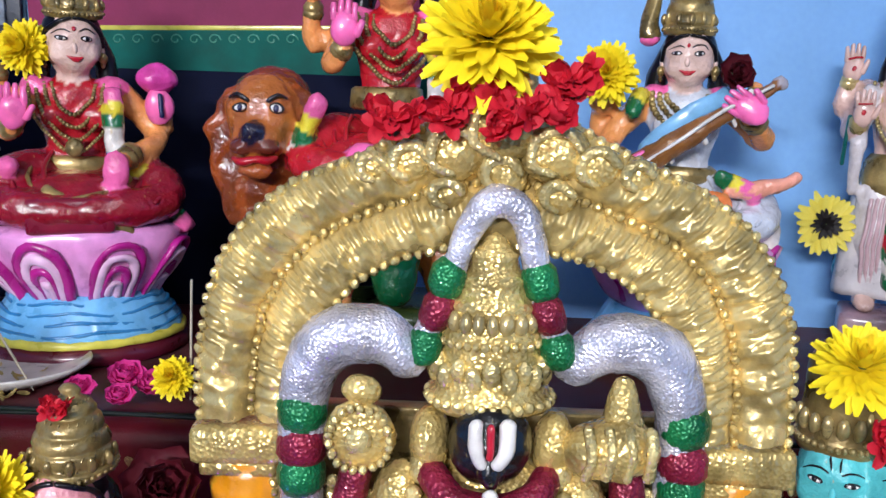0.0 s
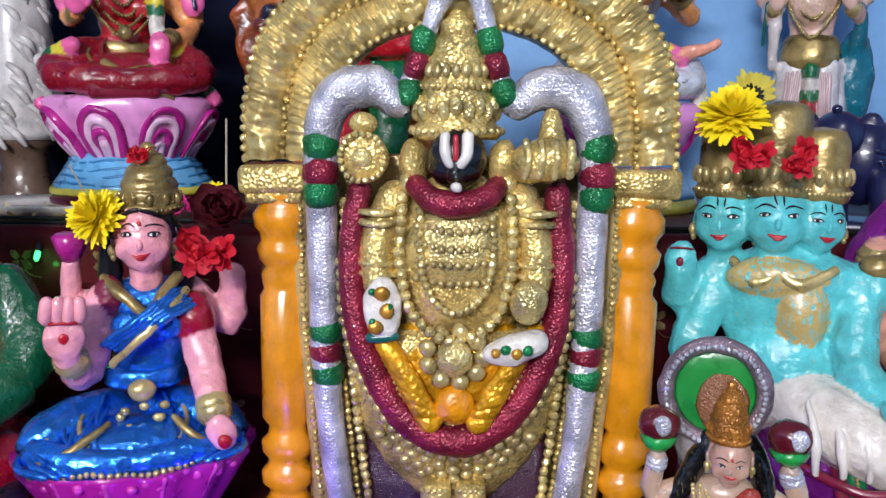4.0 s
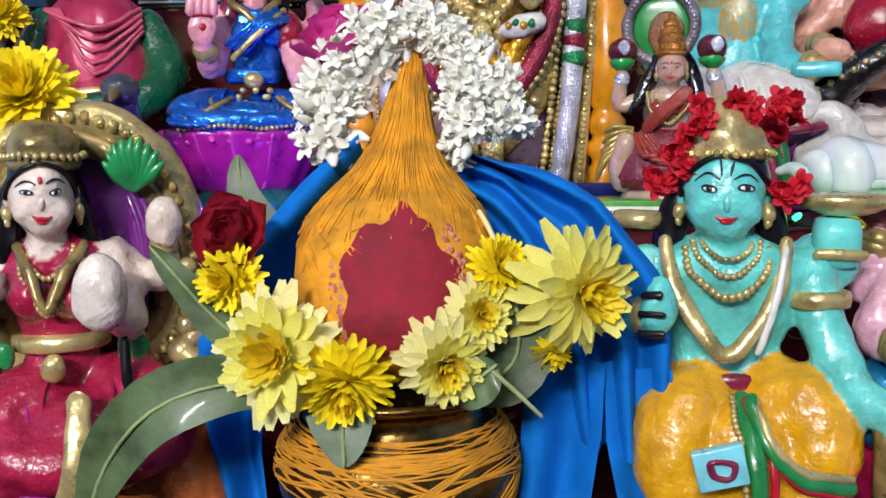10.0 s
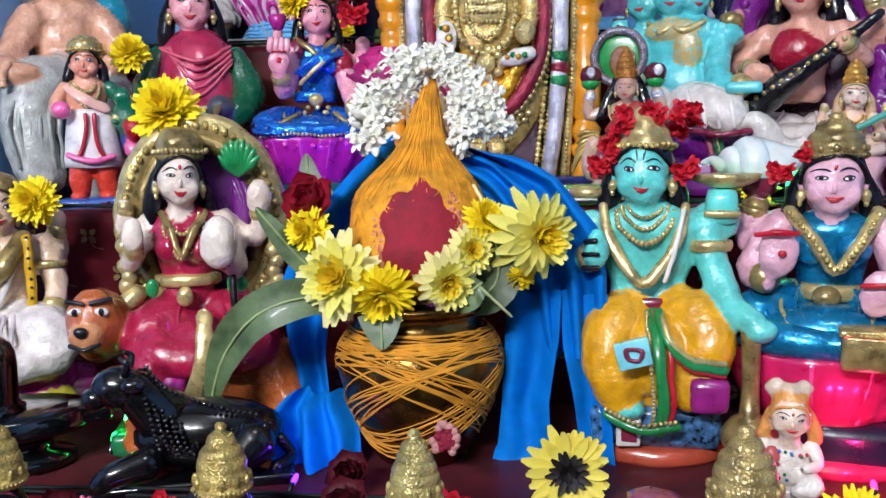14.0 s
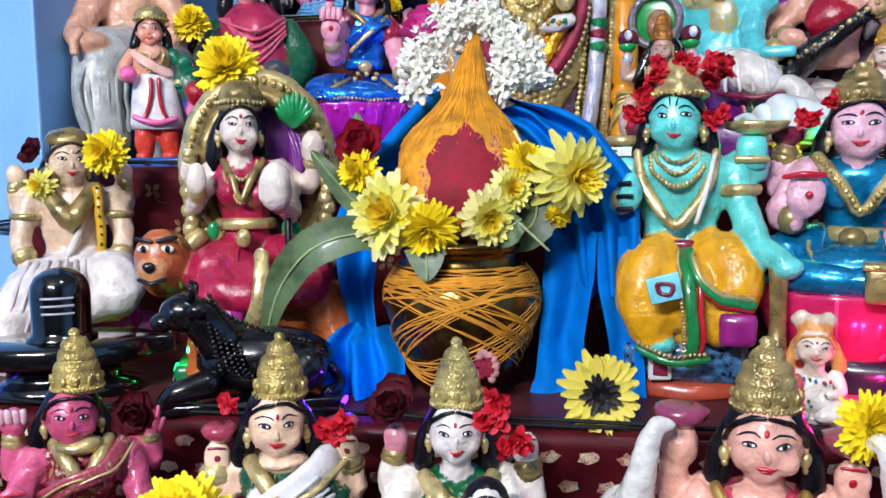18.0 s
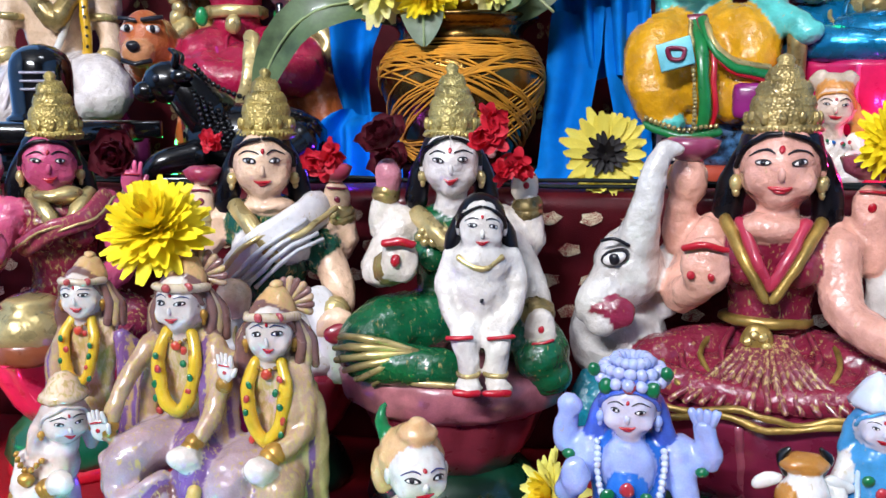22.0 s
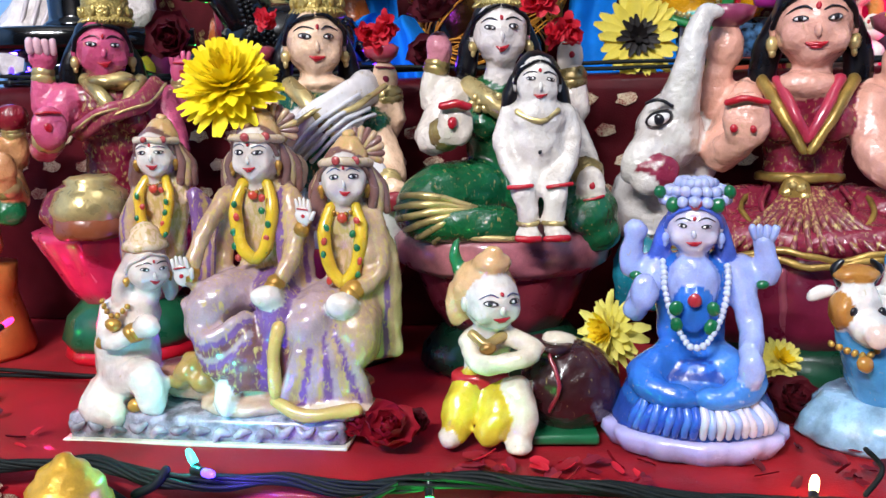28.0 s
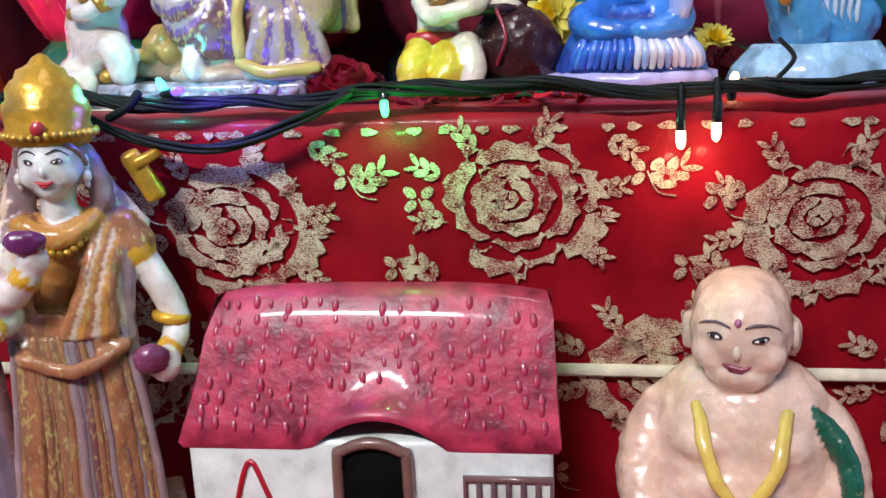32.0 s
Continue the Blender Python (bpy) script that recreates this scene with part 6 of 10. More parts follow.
    F.beads([(84, -76, 270), (100, -128, 210), (120, -144, 120)], 4, GOLD_FINE)
    return F.thing("three_headed_deity_statue", pose(0.266, 0.46, 1.04, 0, 0, -17), 0.00045, "turquoise three-headed deity doll in white with a gold crown", "statue")


def resin_goddess():
    F = Fig()
    body, rose, fan = resin("d8b49c", trans=0.25), resin("9c3428", glint=700), metal("b59a52", metal=0.4)
    F.lathe((0, 0, 0), [(120, 0), (128, 10), (120, 50), (96, 80), (88, 100)], body, seg=40, sy=0.7, lobes=10, amp=0.08, z0=8, z1=80)
    F.lathe((0, 0, 96), [(120, 0), (130, 30), (118, 70), (90, 110), (62, 150)], resin("7a2436", glint=600), seg=40, sy=0.6, lobes=9, amp=0.08, z0=0, z1=120)
    for i in range(6):
        F.tube([(-70 + 8 * i, -40, 236), (-40 + 20 * i, -84 + 4 * i, 180 - 8 * i), (50 + 8 * i, -60, 206 - 18 * i)], [5, 9, 5], rose, seg=7)
    for s in (-1, 1):
        for j in range(6):
            F.tube([(s * 80, -20, 250 - 4 * j), (s * (120 + 6 * j), -30, 252 - 18 * j), (s * (150 + 4 * j), -26, 240 - 26 * j)], [6, 10, 4], fan, seg=7)
        F.tube([(s * 96, -10, 110), (s * 110, -20, 150), (s * 92, -30, 220)], [36, 30, 26], body)
    torso(F, 10, 350, 232, 64, 46, body, bust=rose)
    sash(F, [(-40, -44, 250), (0, -66, 290), (56, -40, 340)], 18, rose)
    chains(F, 10, 340, 42, 46, 80, GOLD_FINE, 6, rows=3)
    for s in (-1, 1):
        arm(F, [(10 + s * 60, 0, 330), (10 + s * 124, -10, 310), (4 + s * 112, -20, 388)], 22, body, gold=SILVER)
        F.lathe((2 + s * 110, -20, 396), [(14, 0), (26, 12), (30, 26), (20, 34)], gloss("1e9a44"), seg=16, lobes=8, amp=0.1, z0=6, z1=30)
        F.ell((2 + s * 110, -20, 446), (38, 34, 34), gloss("5c1424", glint=700))
        F.ell((12 + s * 112, -48, 452), (16, 8, 20), SILVER)
    # halo ring behind the head
    hc = V(-16, 6, 506)
    F.tube([(hc.x + 84 * math.cos(a), hc.y, hc.z + 88 * math.sin(a)) for a in [i * 0.3142 for i in range(20)]], 15, metal("8c7a86", glint=800), closed=True, seg=10)
    F.beads([(hc.x + 84 * math.cos(a), hc.y - 16, hc.z + 88 * math.sin(a)) for a in [i * 0.3142 for i in range(20)]], 7, SILVER, closed=True, sub=4)
    F.ell(hc + V(0, 6, 0), (72, 6, 76), gloss("1d8a3a"))
    F.ell(hc + V(14, -4, -18), (46, 8, 56), resin("8a5a3a", glint=700))
    for s in (-1, 1):
        F.tube([(14 + s * 30, 0, 430), (14 + s * 52, 0, 380), (8 + s * 74, -10, 320), (0 + s * 84, -20, 290)], [18, 22, 20, 8], BLACK)
    face(F, (16, -26, 398), 36, resin("c9a08e"), hair=None, neck=1, nod=8, eye=0.8)
    crown(F, (12, -16, 428), 40, 110, metal("b8782c", glint=600), tiers=4)
    return F.thing("resin_goddess_figurine", pose(0.175, 0.310, 1.040, 0, 0, -15), 0.000333, "translucent resin goddess figurine with a glittering halo ring", "statue", soft=True)


def arch_lute_goddess():
    F, pu, sk = Fig(), gloss("7a1f86", bump=0.8, grain=250), gloss("e0a58e")
    F.box((0, 20, 20), (240, 130, 40), PURPLE)
    pts = [(128 * math.cos(a), 26, 200 + 190 * math.sin(a)) for a in [radians(-40 + 26 * i) for i in range(11)]]
    F.tube(pts, 30, pu, seg=12)
    F.beads([(x * 1.03, -4, z) for x, y, z in pts], 12, pu, gap=2.2)
    F.ell((0, 34, 200), (110, 10, 170), gloss("3a1030"))
    lap(F, 96, 220, 150, gloss("e0d6d0"), PURPLE, h=0.32)
    torso(F, -4, 290, 170, 58, 40, sk, bust=CRIMSON)
    F.ell((-10, -30, 240), (40, 24, 36), CRIMSON)
    F.tube([(-70, -70, 140), (-20, -84, 180), (60, -70, 240), (120, -50, 290)], [32, 22, 11, 9], BLACK)
    F.beads([(-80, -100, 150), (-40, -106, 170), (10, -98, 204), (90, -76, 262)], 6, GOLD_FINE, gap=3.4)
    arm(F, [(-54, 0, 276), (-100, -20, 220), (-60, -84, 210)], 20, sk)
    F.ell((-54, -96, 204), (24, 18, 18), sk)
    arm(F, [(54, 0, 276), (96, -20, 220), (70, -70, 250)], 20, sk)
    arm(F, [(-54, 14, 276), (-120, 0, 250), (-110, -10, 310)], 18, sk)
    arm(F, [(54, 14, 276), (116, 0, 260), (104, -10, 320)], 18, sk)
    F.tube([(-60, -90, 60), (-30, -110, 100), (-50, -120, 130), (-74, -126, 120)], [40, 26, 14, 9], WHITE)
    F.ell((-20, -90, 60), (60, 40, 40), WHITE)
    for i in range(5):
        F.tube([(0, -124, 80 - 12 * i), (44, -110, 70 - 12 * i)], 8, gloss("cfe0e0"), seg=7, sub=2)
    F.ell((-80, -80, 84), (20, 18, 20), GREEN)
    face(F, (0, -14, 344), 38, sk)
    crown(F, (0, -4, 380), 40, 90, OLD_GOLD)
    return F.thing("lute_goddess_statue", pose(0.409, 0.44, 1.04, 0, 0, -26), 0.00075, "goddess doll with a black lute under a ridged purple arch", "statue", "seated goddess figures")


def pink_robed_figure():
    F, pk = Fig(), gloss("b52a52", metal=0.2, grain=300, bump=0.5)
    F.ell((10, -10, 60), (100, 90, 62), gloss("a01030"))
    F.lathe((10, 0, 0), [(84, 0), (92, 10), (86, 40)], CRIMSON, seg=30)
    F.lathe((14, 0, 100), [(66, 0), (72, 30), (74, 70), (70, 110), (58, 150), (36, 176), (20, 184)], pk, seg=30, sy=0.8)
    F.lathe((14, 0, 138), [(70, 0), (76, 4), (76, 16), (70, 20)], GOLD_FINE, seg=28, sy=0.82)
    for i in range(5):
        F.tube([(-40 + 4 * i, -40, 250), (14, -62, 226 - 14 * i), (70, -40, 250 - 6 * i)], 3, gloss("d0556e"), seg=5)
    F.tube([(74, -10, 240), (96, -30, 180), (70, -66, 140), (20, -84, 130), (-20, -86, 118)], [22, 28, 26, 20, 16], gloss("0d5a3a", metal=0.3))
    F.tube([(-44, 0, 240), (-66, -20, 180), (-40, -60, 150)], [22, 24, 18], gloss("0d5a3a", metal=0.3))
    F.ell((-34, -86, 112), (20, 16, 14), SKIN_PINK)
    F.beads([(94, -38, 176), (80, -60, 156)], 7, GOLD_FINE)
    face(F, (8, -10, 320), 34, SKIN_PINK)
    crown(F, (8, 0, 352), 36, 60, OLD_GOLD)
    return F.thing("pink_robed_doll", pose(-0.399, 0.45, 1.04, 0, 0, 19), 0.00083, "plump seated doll in pink with a green sleeve and gold belt", "statue")


def robed_elder():
    F, sk, rb = Fig(), gloss("e0a98a"), gloss("b9bcb8", metal=0.1, wear=0.3)
    F.ell((10, 20, 40), (100, 80, 44), gloss("3a4a6a"))
    torso(F, 10, 330, 190, 62, 56, sk)
    F.tube([(0, -20, 190), (-50, -70, 180), (-66, -90, 110), (-50, -96, 40)], [50, 48, 40, 34], rb, seg=14)
    F.tube([(30, -10, 190), (56, -60, 170), (40, -90, 100), (30, -90, 30)], [48, 46, 40, 34], rb, seg=14)
    for i in range(6):
        F.tube([(-66 + 10 * i, -96, 190), (-96 + 14 * i, -124, 130), (-84 + 12 * i, -122, 60)], 4, gloss("9aa09c"), seg=5)
    arm(F, [(-44, -10, 300), (-84, -40, 230), (-92, -90, 206)], 26, sk, gold=None, wrist=False)
    F.ell((-74, -104, 200), (30, 22, 18), sk)
    for i in range(4):
        F.tube([(-90 - 3 * i, -116, 212 - 8 * i), (-100, -122, 200 - 6 * i)], 7, sk, seg=7, sub=1)
    F.ell((80, 0, 300), (30, 26, 46), gloss("178aa8"))
    arm(F, [(60, -10, 300), (86, -40, 240), (60, -80, 220)], 24, sk, gold=None, wrist=False)
    face(F, (10, -10, 384), 40, sk, hair=gloss("6a6a6a"), bindi=None, ear=None)
    return F.thing("seated_elder_doll", pose(-0.586, 0.46, 1.04, 0, 0, 37), 0.00086, "large seated doll with a bare chest and a silvery grey robe", "statue")


def turbaned_man():
    F, sk = Fig(), gloss("e2a284")
    F.box((0, 0, 6), (110, 90, 24), gloss("2a58a8"), bev=0.3)
    red = gloss("d8432e")
    for s in (-1, 1):
        F.tube([(s * 18, 0, 80), (s * 20, -4, 50), (s * 20, -2, 22)], [22, 18, 14], red)
        F.ell((s * 22, -14, 20), (14, 22, 9), red)
    wh = gloss("ece6e6")
    F.lathe((0, 0, 66), [(44, 0), (46, 10), (42, 50), (36, 86), (30, 92)], wh, seg=26, sy=0.75)
    for s in (-1, 1):
        F.tube([(s * 6, -34, 150), (s * 8, -36, 110), (s * 22, -36, 80)], 3.5, LIP, seg=6)
    F.tube([(-34, -34, 84), (0, -40, 76), (34, -34, 84)], 5, HOT_PINK, seg=7)
    torso(F, -4, 206, 150, 36, 30, sk)
    sash(F, [(-30, -10, 198), (-10, -28, 176), (24, -20, 160)], 9, gloss("eeb9a9"))
    chains(F, -4, 202, 22, 24, 40, GOLD_FINE, 4)
    arm(F, [(-36, 0, 196), (-52, -14, 160), (-40, -34, 150)], 11, sk)
    F.ell((-40, -34, 156), (15, 14, 16), HOT_PINK)
    arm(F, [(30, 0, 196), (50, -10, 160), (40, -24, 140)], 11, gloss("0f6a4c"))
    F.ell((54, -16, 150), (22, 18, 32), gloss("0f6a4c"))
    F.ell((50, -24, 178), (16, 14, 16), gloss("0f6a4c"))
    F.ell((66, -40, 126), (18, 16, 18), RED)
    F.tube([(60, -10, 130), (54, -10, 90)], [16, 10], gloss("2a4aa0"))
    F.ell((62, -30, 96), (14, 12, 16), HOT_PINK)
    face(F, (-4, -8, 232), 22, gloss("e59a80"), ear=None, bindi=WHITE)
    F.lathe((-4, -2, 246), [(24, 0), (28, 8), (26, 18), (18, 26), (8, 30), (1, 31)], GOLD_FINE, seg=20)
    F.beads(ring((-4, -2, 252), 27, 27, 10), 4, GOLD, closed=True, sub=2)
    return F.thing("turbaned_man_doll", pose(-0.482, 0.335, 1.040, 0, 0, 24), 0.000780, "small standing man doll in a white dhoti with a green parrot", "statue")


def small_goddess():
    F, sk = Fig(), resin("eec0a4")
    F.lathe((0, 0, 0), [(48, 0), (52, 8), (40, 40), (52, 70), (48, 78)], resin("e8b0b4"), seg=30, lobes=9, amp=0.08, z0=5, z1=76)
    lap(F, 92, 100, 76, resin("eac8b4"), None, h=0.34)
    torso(F, 0, 152, 100, 30, 22, sk, bust=sk)
    chains(F, 0, 150, 20, 22, 34, metal("c09a4a"), 3.5)
    for s in (-1, 1):
        arm(F, [(s * 28, 0, 146), (s * 44, -14, 112), (s * 30, -36, 112)], 9, sk)
        arm(F, [(s * 26, 6, 148), (s * 52, 0, 134), (s * 46, -6, 164)], 8, sk)
    F.tube([(-50, -30, 108), (0, -44, 124), (50, -34, 150)], [9, 6, 5], gloss("4aa090"))
    face(F, (0, -6, 180), 21, resin("f0d0bc"), hair=resin("c8a47c"))
    crown(F, (0, 0, 198), 22, 44, metal("c8943c"), tiers=3)
    return F.thing("small_goddess_figurine", pose(0.428, 0.31, 1.04, 0, 0, -15), 0.00066, "small cream resin goddess figurine with a gilt crown", "statue")


def conch_shell():
    F, w = Fig(), paint("eef0ea", rough=0.3, coat=0.4, sss=0.5, wear=0.12, bump=0.15)
    pts, rad = [], []
    for i in range(40):
        t = i / 39
        a = t * 5.2 * math.pi
        R = 4 + 30 * t
        pts.append((-76 + 82 * t ** 0.8, R * 0.5 * math.cos(a), 64 + R * 0.5 * math.sin(a)))
        rad.append(5 + 27 * t)
    F.tube(pts, rad, w, seg=14, sub=2)
    F.tube([(0, 0, 66), (40, -6, 62), (80, -4, 70), (96, 0, 78)], [42, 36, 18, 6], w, seg=16)
    F.tube([(10, -34, 50), (50, -32, 54), (84, -10, 70)], [8, 9, 4], gloss("d6e8dc"))
    o = F.thing("conch_shell", pose(0.306, 0.26, 1.046, 0, 0, 0), 0.00065, "large white spiral conch shell on a gilt stand", "shell")
    G = Fig()
    G.lathe((10, 0, -9), [(30, 0), (34, 4), (26, 10), (20, 18), (34, 26), (40, 30), (30, 34)], metal("bf9c34"), seg=24, lobes=8, amp=0.1, z0=0, z1=40)
    G.part("stand", o, 0.00065)
    return o


blue_sari_goddess(), three_headed_deity(), resin_goddess(), arch_lute_goddess(), pink_robed_figure(), robed_elder(), turbaned_man(), small_goddess(), conch_shell()


# ---- third step ----
def arch_lion_goddess():
    F, sk, rd = Fig(), gloss("e8d6c6"), gloss("a81c44", metal=0.1)
    lion, g = gloss("b8612e"), GOLD_FINE
    F.M = Matrix.Diagonal((0.89, 1, 1, 1))
    F.box((10, 10, 18), (330, 190, 36), gloss("1f7a46"), bev=0.3)
    F.ell((60, 0, 100), (120, 80, 80), lion)
    F.tube([(110, -30, 120), (140, -60, 70), (134, -80, 36)], [60, 42, 34], lion)
    F.tube([(-60, -20, 120), (-96, -60, 80), (-100, -76, 40)], [50, 36, 30], lion)
    for x in (-100, 134):
        F.ell((x, -90, 26), (34, 36, 20), lion)
    F.ell((-172, -30, 196), (52, 44, 58), gloss("8a3a1c", grain=200, bump=0.7))
    F.ell((-176, -54, 206), (46, 40, 52), lion)
    F.ell((-182, -88, 190), (28, 18, 22), gloss("c98a5c"))
    F.ell((-184, -104, 200), (12, 8, 9), INK)
    F.tube([(-206, -94, 178), (-182, -104, 174), (-160, -94, 178)], 4, INK, seg=6)
    for s in (-1, 1):
        F.ell((-176 + s * 21, -86, 226), (12, 5, 6), EYE_WHITE, seg=8, rings=5)
        F.ell((-176 + s * 21, -90, 226), (5, 3, 6), INK, seg=7, rings=5)
        F.tube([(-176 + s * 6, -88, 238), (-176 + s * 34, -80, 242)], 3.5, INK, seg=5, sub=2)
    # arch behind, lined in purple
    for r, tr, mt, dy in ((132, 22, g, 34), (104, 16, OLD_GOLD, 30)):
        F.tube([(r * math.cos(a), dy, 345 + (r + 22) * math.sin(a)) for a in [radians(-52 + 284 * i / 22) for i in range(23)]], tr, mt, seg=10)
    F.beads([(132 * math.cos(a), 12, 345 + 154 * math.sin(a)) for a in [radians(-52 + 284 * i / 22) for i in range(23)]], 9, GOLD, gap=2.4)
    F.ell((0, 44, 340), (110, 8, 130), gloss("5c1a6a"))
    for s in (-1, 1):
        for i in range(5):
            F.tube([(s * 60, 26, 440 - 14 * i), (s * (84 - 4 * i), 20, 380 - 16 * i), (s * 70, 16, 300 - 10 * i)], [6, 9, 5], PURPLE, seg=6)
        for i in range(6):
            F.ell((s * (130 - 6 * (i % 2)), 0, 250 + 16 * i), (16, 14, 14), g, seg=8, rings=6)
        F.tube([(s * 112, 0, 240), (s * 140, -10, 210), (s * 120, -12, 184), (s * 100, -4, 200)], [16, 17, 13, 9], g)
    lap(F, 168, 260, 190, rd, MAGENTA, h=0.4)
    F.tube([(-70, -70, 160), (-84, -100, 100), (-80, -104, 56)], [44, 34, 26], rd)
    sash(F, [(10, -100, 214), (6, -128, 150), (-16, -118, 90)], 15, GOLD_FINE)
    sash(F, [(-40, -104, 150), (-46, -120, 100)], 22, MAGENTA)
    torso(F, -26, 368, 230, 66, 44, rd, bust=rd)
    F.lathe((-26, 0, 250), [(50, 0), (56, 3), (56, 15), (50, 18)], g, seg=26, sy=0.72)
    F.ell((-26, -48, 238), (14, 8, 16), g)
    chains(F, -26, 364, 34, 46, 70, g, 5, rows=2)
    F.tube([(-64, -24, 366), (-44, -50, 338), (-26, -58, 300), (-8, -50, 338), (12, -24, 366)], [5, 7, 6, 7, 5], OLD_GOLD, flat=0.6)
    arm(F, [(-86, 0, 350), (-116, -24, 290), (-104, -60, 320)], 20, sk, gold=g)
    palm(F, (-104, -70, 336), 24, sk, fingers=False)
    arm(F, [(-80, 16, 350), (-128, 10, 330), (-126, 0, 380)], 17, sk, gold=g)
    arm(F, [(36, 0, 350), (62, -30, 280), (34, -70, 300)], 22, sk, gold=g)
    F.ell((36, -84, 322), (32, 26, 42), gloss("e8dccf"))
    arm(F, [(34, 16, 350), (96, 0, 320), (104, -16, 372)], 20, sk, gold=g)
    F.ell((104, -18, 384), (24, 20, 30), sk)
    F.tube([(52, -40, 330), (56, -56, 240), (54, -60, 190)], [5, 7, 4], BLACK)
    for i in range(9):
        a = radians(20 + 17.5 * i)
        F.tube([(70, 4, 420), (70 + 22 * math.cos(a), -6, 432 + 18 * math.sin(a)), (70 + 36 * math.cos(a), -10, 436 + 40 * math.sin(a))], [5, 9, 3], LEAF_GREEN, seg=6)
    F.ell((60, -20, 250), (20, 14, 16), LEAF_GREEN)
    F.ell((-84, -30, 250), (12, 10, 16), LEAF_GREEN)
    face(F, (-30, -26, 418), 37, sk, yaw=10)
    F.lathe((-28, -14, 446), [(39, -2), (42, 3), (41, 11), (38, 14), (40, 20), (39, 30), (35, 35), (32, 42), (22, 48), (8, 50), (1, 51)], OLD_GOLD, seg=24)
    F.beads(ring((-28, -14, 458), 44, 44, 12), 6, g, closed=True, sub=3)
    return F.thing("arch_lion_goddess_statue", pose(-0.260, 0.130, 0.815, 0, 0, 17), 0.000640, "crimson-robed goddess doll on an orange lion under a gold arch", "statue", "seated goddess figures")


def turquoise_deity():
    F, g, am = Fig(), GOLD_FINE, gloss("e0a414", wear=0.45, blotch=40)
    sk = gloss("66cfc6")
    F.lathe((0, 0, -1), [(108, 0), (112, 6), (108, 22), (100, 26)], gloss("a8452e"), seg=36, sy=0.75)
    F.box((2, 0, 54), (196, 130, 66), gloss("3f6f9c", blotch=160, wear=0.9), bev=0.25)
    F.ell((4, -10, 124), (78, 56, 66), am)
    for x0, pts, rs in ((0, [(-30, -6, 222), (-62, -46, 202), (-66, -66, 146), (-42, -76, 90)], [44, 46, 42, 27]), (1, [(30, -6, 226), (66, -44, 214), (78, -66, 178), (46, -76, 108)], [44, 46, 40, 27])):
        F.tube(pts, rs, am, seg=16)
    F.ell((2, -60, 168), (56, 44, 66), am)
    F.box((78, -104, 120), (54, 30, 50), gloss("8a1c70"), bev=0.35)
    for dx, mt, r in ((0, gloss("1d7a3c"), 8), (-9, LIP, 4), (9, g, 4.5)):
        F.tube([(4 + dx * 0.6, -84, 240), (16, -112, 204 + dx), (44, -118, 172 + dx), (98, -104, 158 + dx)], r, mt, flat=0.6)
    F.tube([(-2, -70, 236), (4, -122, 190), (12, -128, 120), (8, -118, 66)], 9, gloss("1d7a3c"), flat=0.5)
    F.tube([(10, -70, 236), (20, -118, 186), (26, -124, 110), (20, -114, 70)], 4, LIP, flat=0.6)
    F.beads([(-12, -74, 236), (-8, -128, 186), (-2, -134, 116), (-4, -124, 68)], 4.5, g, gap=1.7)
    F.tube([(-70, -108, 86), (-20, -124, 70), (34, -118, 76)], 7, gloss("1d7a3c"), flat=0.7)
    F.beads([(-70, -116, 96), (-20, -132, 80), (34, -126, 86)], 5, g)
    F.box((-36, -76, 54), (36, 20, 46), WHITE, bev=0.2)
    F.box((-36, -88, 54), (22, 6, 26), MAROON, bev=0.2)
    F.ell((-34, -80, 88), (24, 26, 14), sk)
    F.box((-30, -136, 186), (46, 14, 40), gloss("7fd0dc"), rot=(0, -14, 0))
    F.tube([(-40, -146, 196), (-20, -146, 192), (-22, -146, 178), (-36, -146, 180)], 3.5, MAROON, seg=5, closed=True)
    torso(F, -10, 388, 240, 92, 58, sk, d=0.55)
    F.lathe((-8, 0, 232), [(60, 0), (66, 4), (66, 14), (60, 18)], MAROON, seg=28, sy=0.66)
    chains(F, -16, 382, 58, 56, 104, g, 6, rows=1)
    F.tube([(-78, -26, 390), (-66, -48, 340), (-40, -62, 296), (-18, -66, 278), (4, -62, 296), (32, -48, 340), (44, -26, 390)], [7, 9, 9, 10, 9, 9, 7], g, flat=0.6)
    chains(F, -16, 390, 34, 50, 34, g, 5, rows=2)
    F.tube([(40, -40, 384), (30, -58, 330), (14, -60, 280)], [4, 4.5, 3], WHITE, seg=8)
    arm(F, [(-94, 0, 366), (-116, -20, 310), (-90, -60, 316)], 26, sk, gold=g)
    F.ell((-86, -70, 328), (20, 16, 32), sk)
    for z in (300, 320, 340):
        F.tube([(-104, -78, z), (-84, -88, z + 3)], 4, INK, seg=5, sub=2)
    arm(F, [(76, 0, 366), (86, -20, 300), (110, -60, 244), (140, -90, 224)], 27, sk, gold=None, wrist=False)
    F.ell((148, -96, 216), (24, 18, 18), sk)
    band(F, (80, -10, 330), 30, g, 0.3)
    arm(F, [(76, 14, 370), (104, 10, 360), (100, 0, 394)], 28, sk, gold=None, wrist=False)
    F.box((98, -6, 388), (48, 40, 56), sk, bev=0.4)
    F.tube([(74, -28, 378), (120, -28, 378)], 6, g, seg=7, sub=2)
    F.lathe((104, -6, 416), [(20, 0), (30, 4), (46, 12), (52, 20), (44, 22)], g, seg=24, sy=0.7)
    F.lathe((136, -86, -1), [(30, 0), (34, 10), (26, 30), (38, 46), (40, 62), (26, 84), (14, 92), (12, 130), (14, 200), (16, 216), (8, 222)], OLD_GOLD, seg=22, lobes=9, amp=0.1, z0=40, z1=86)
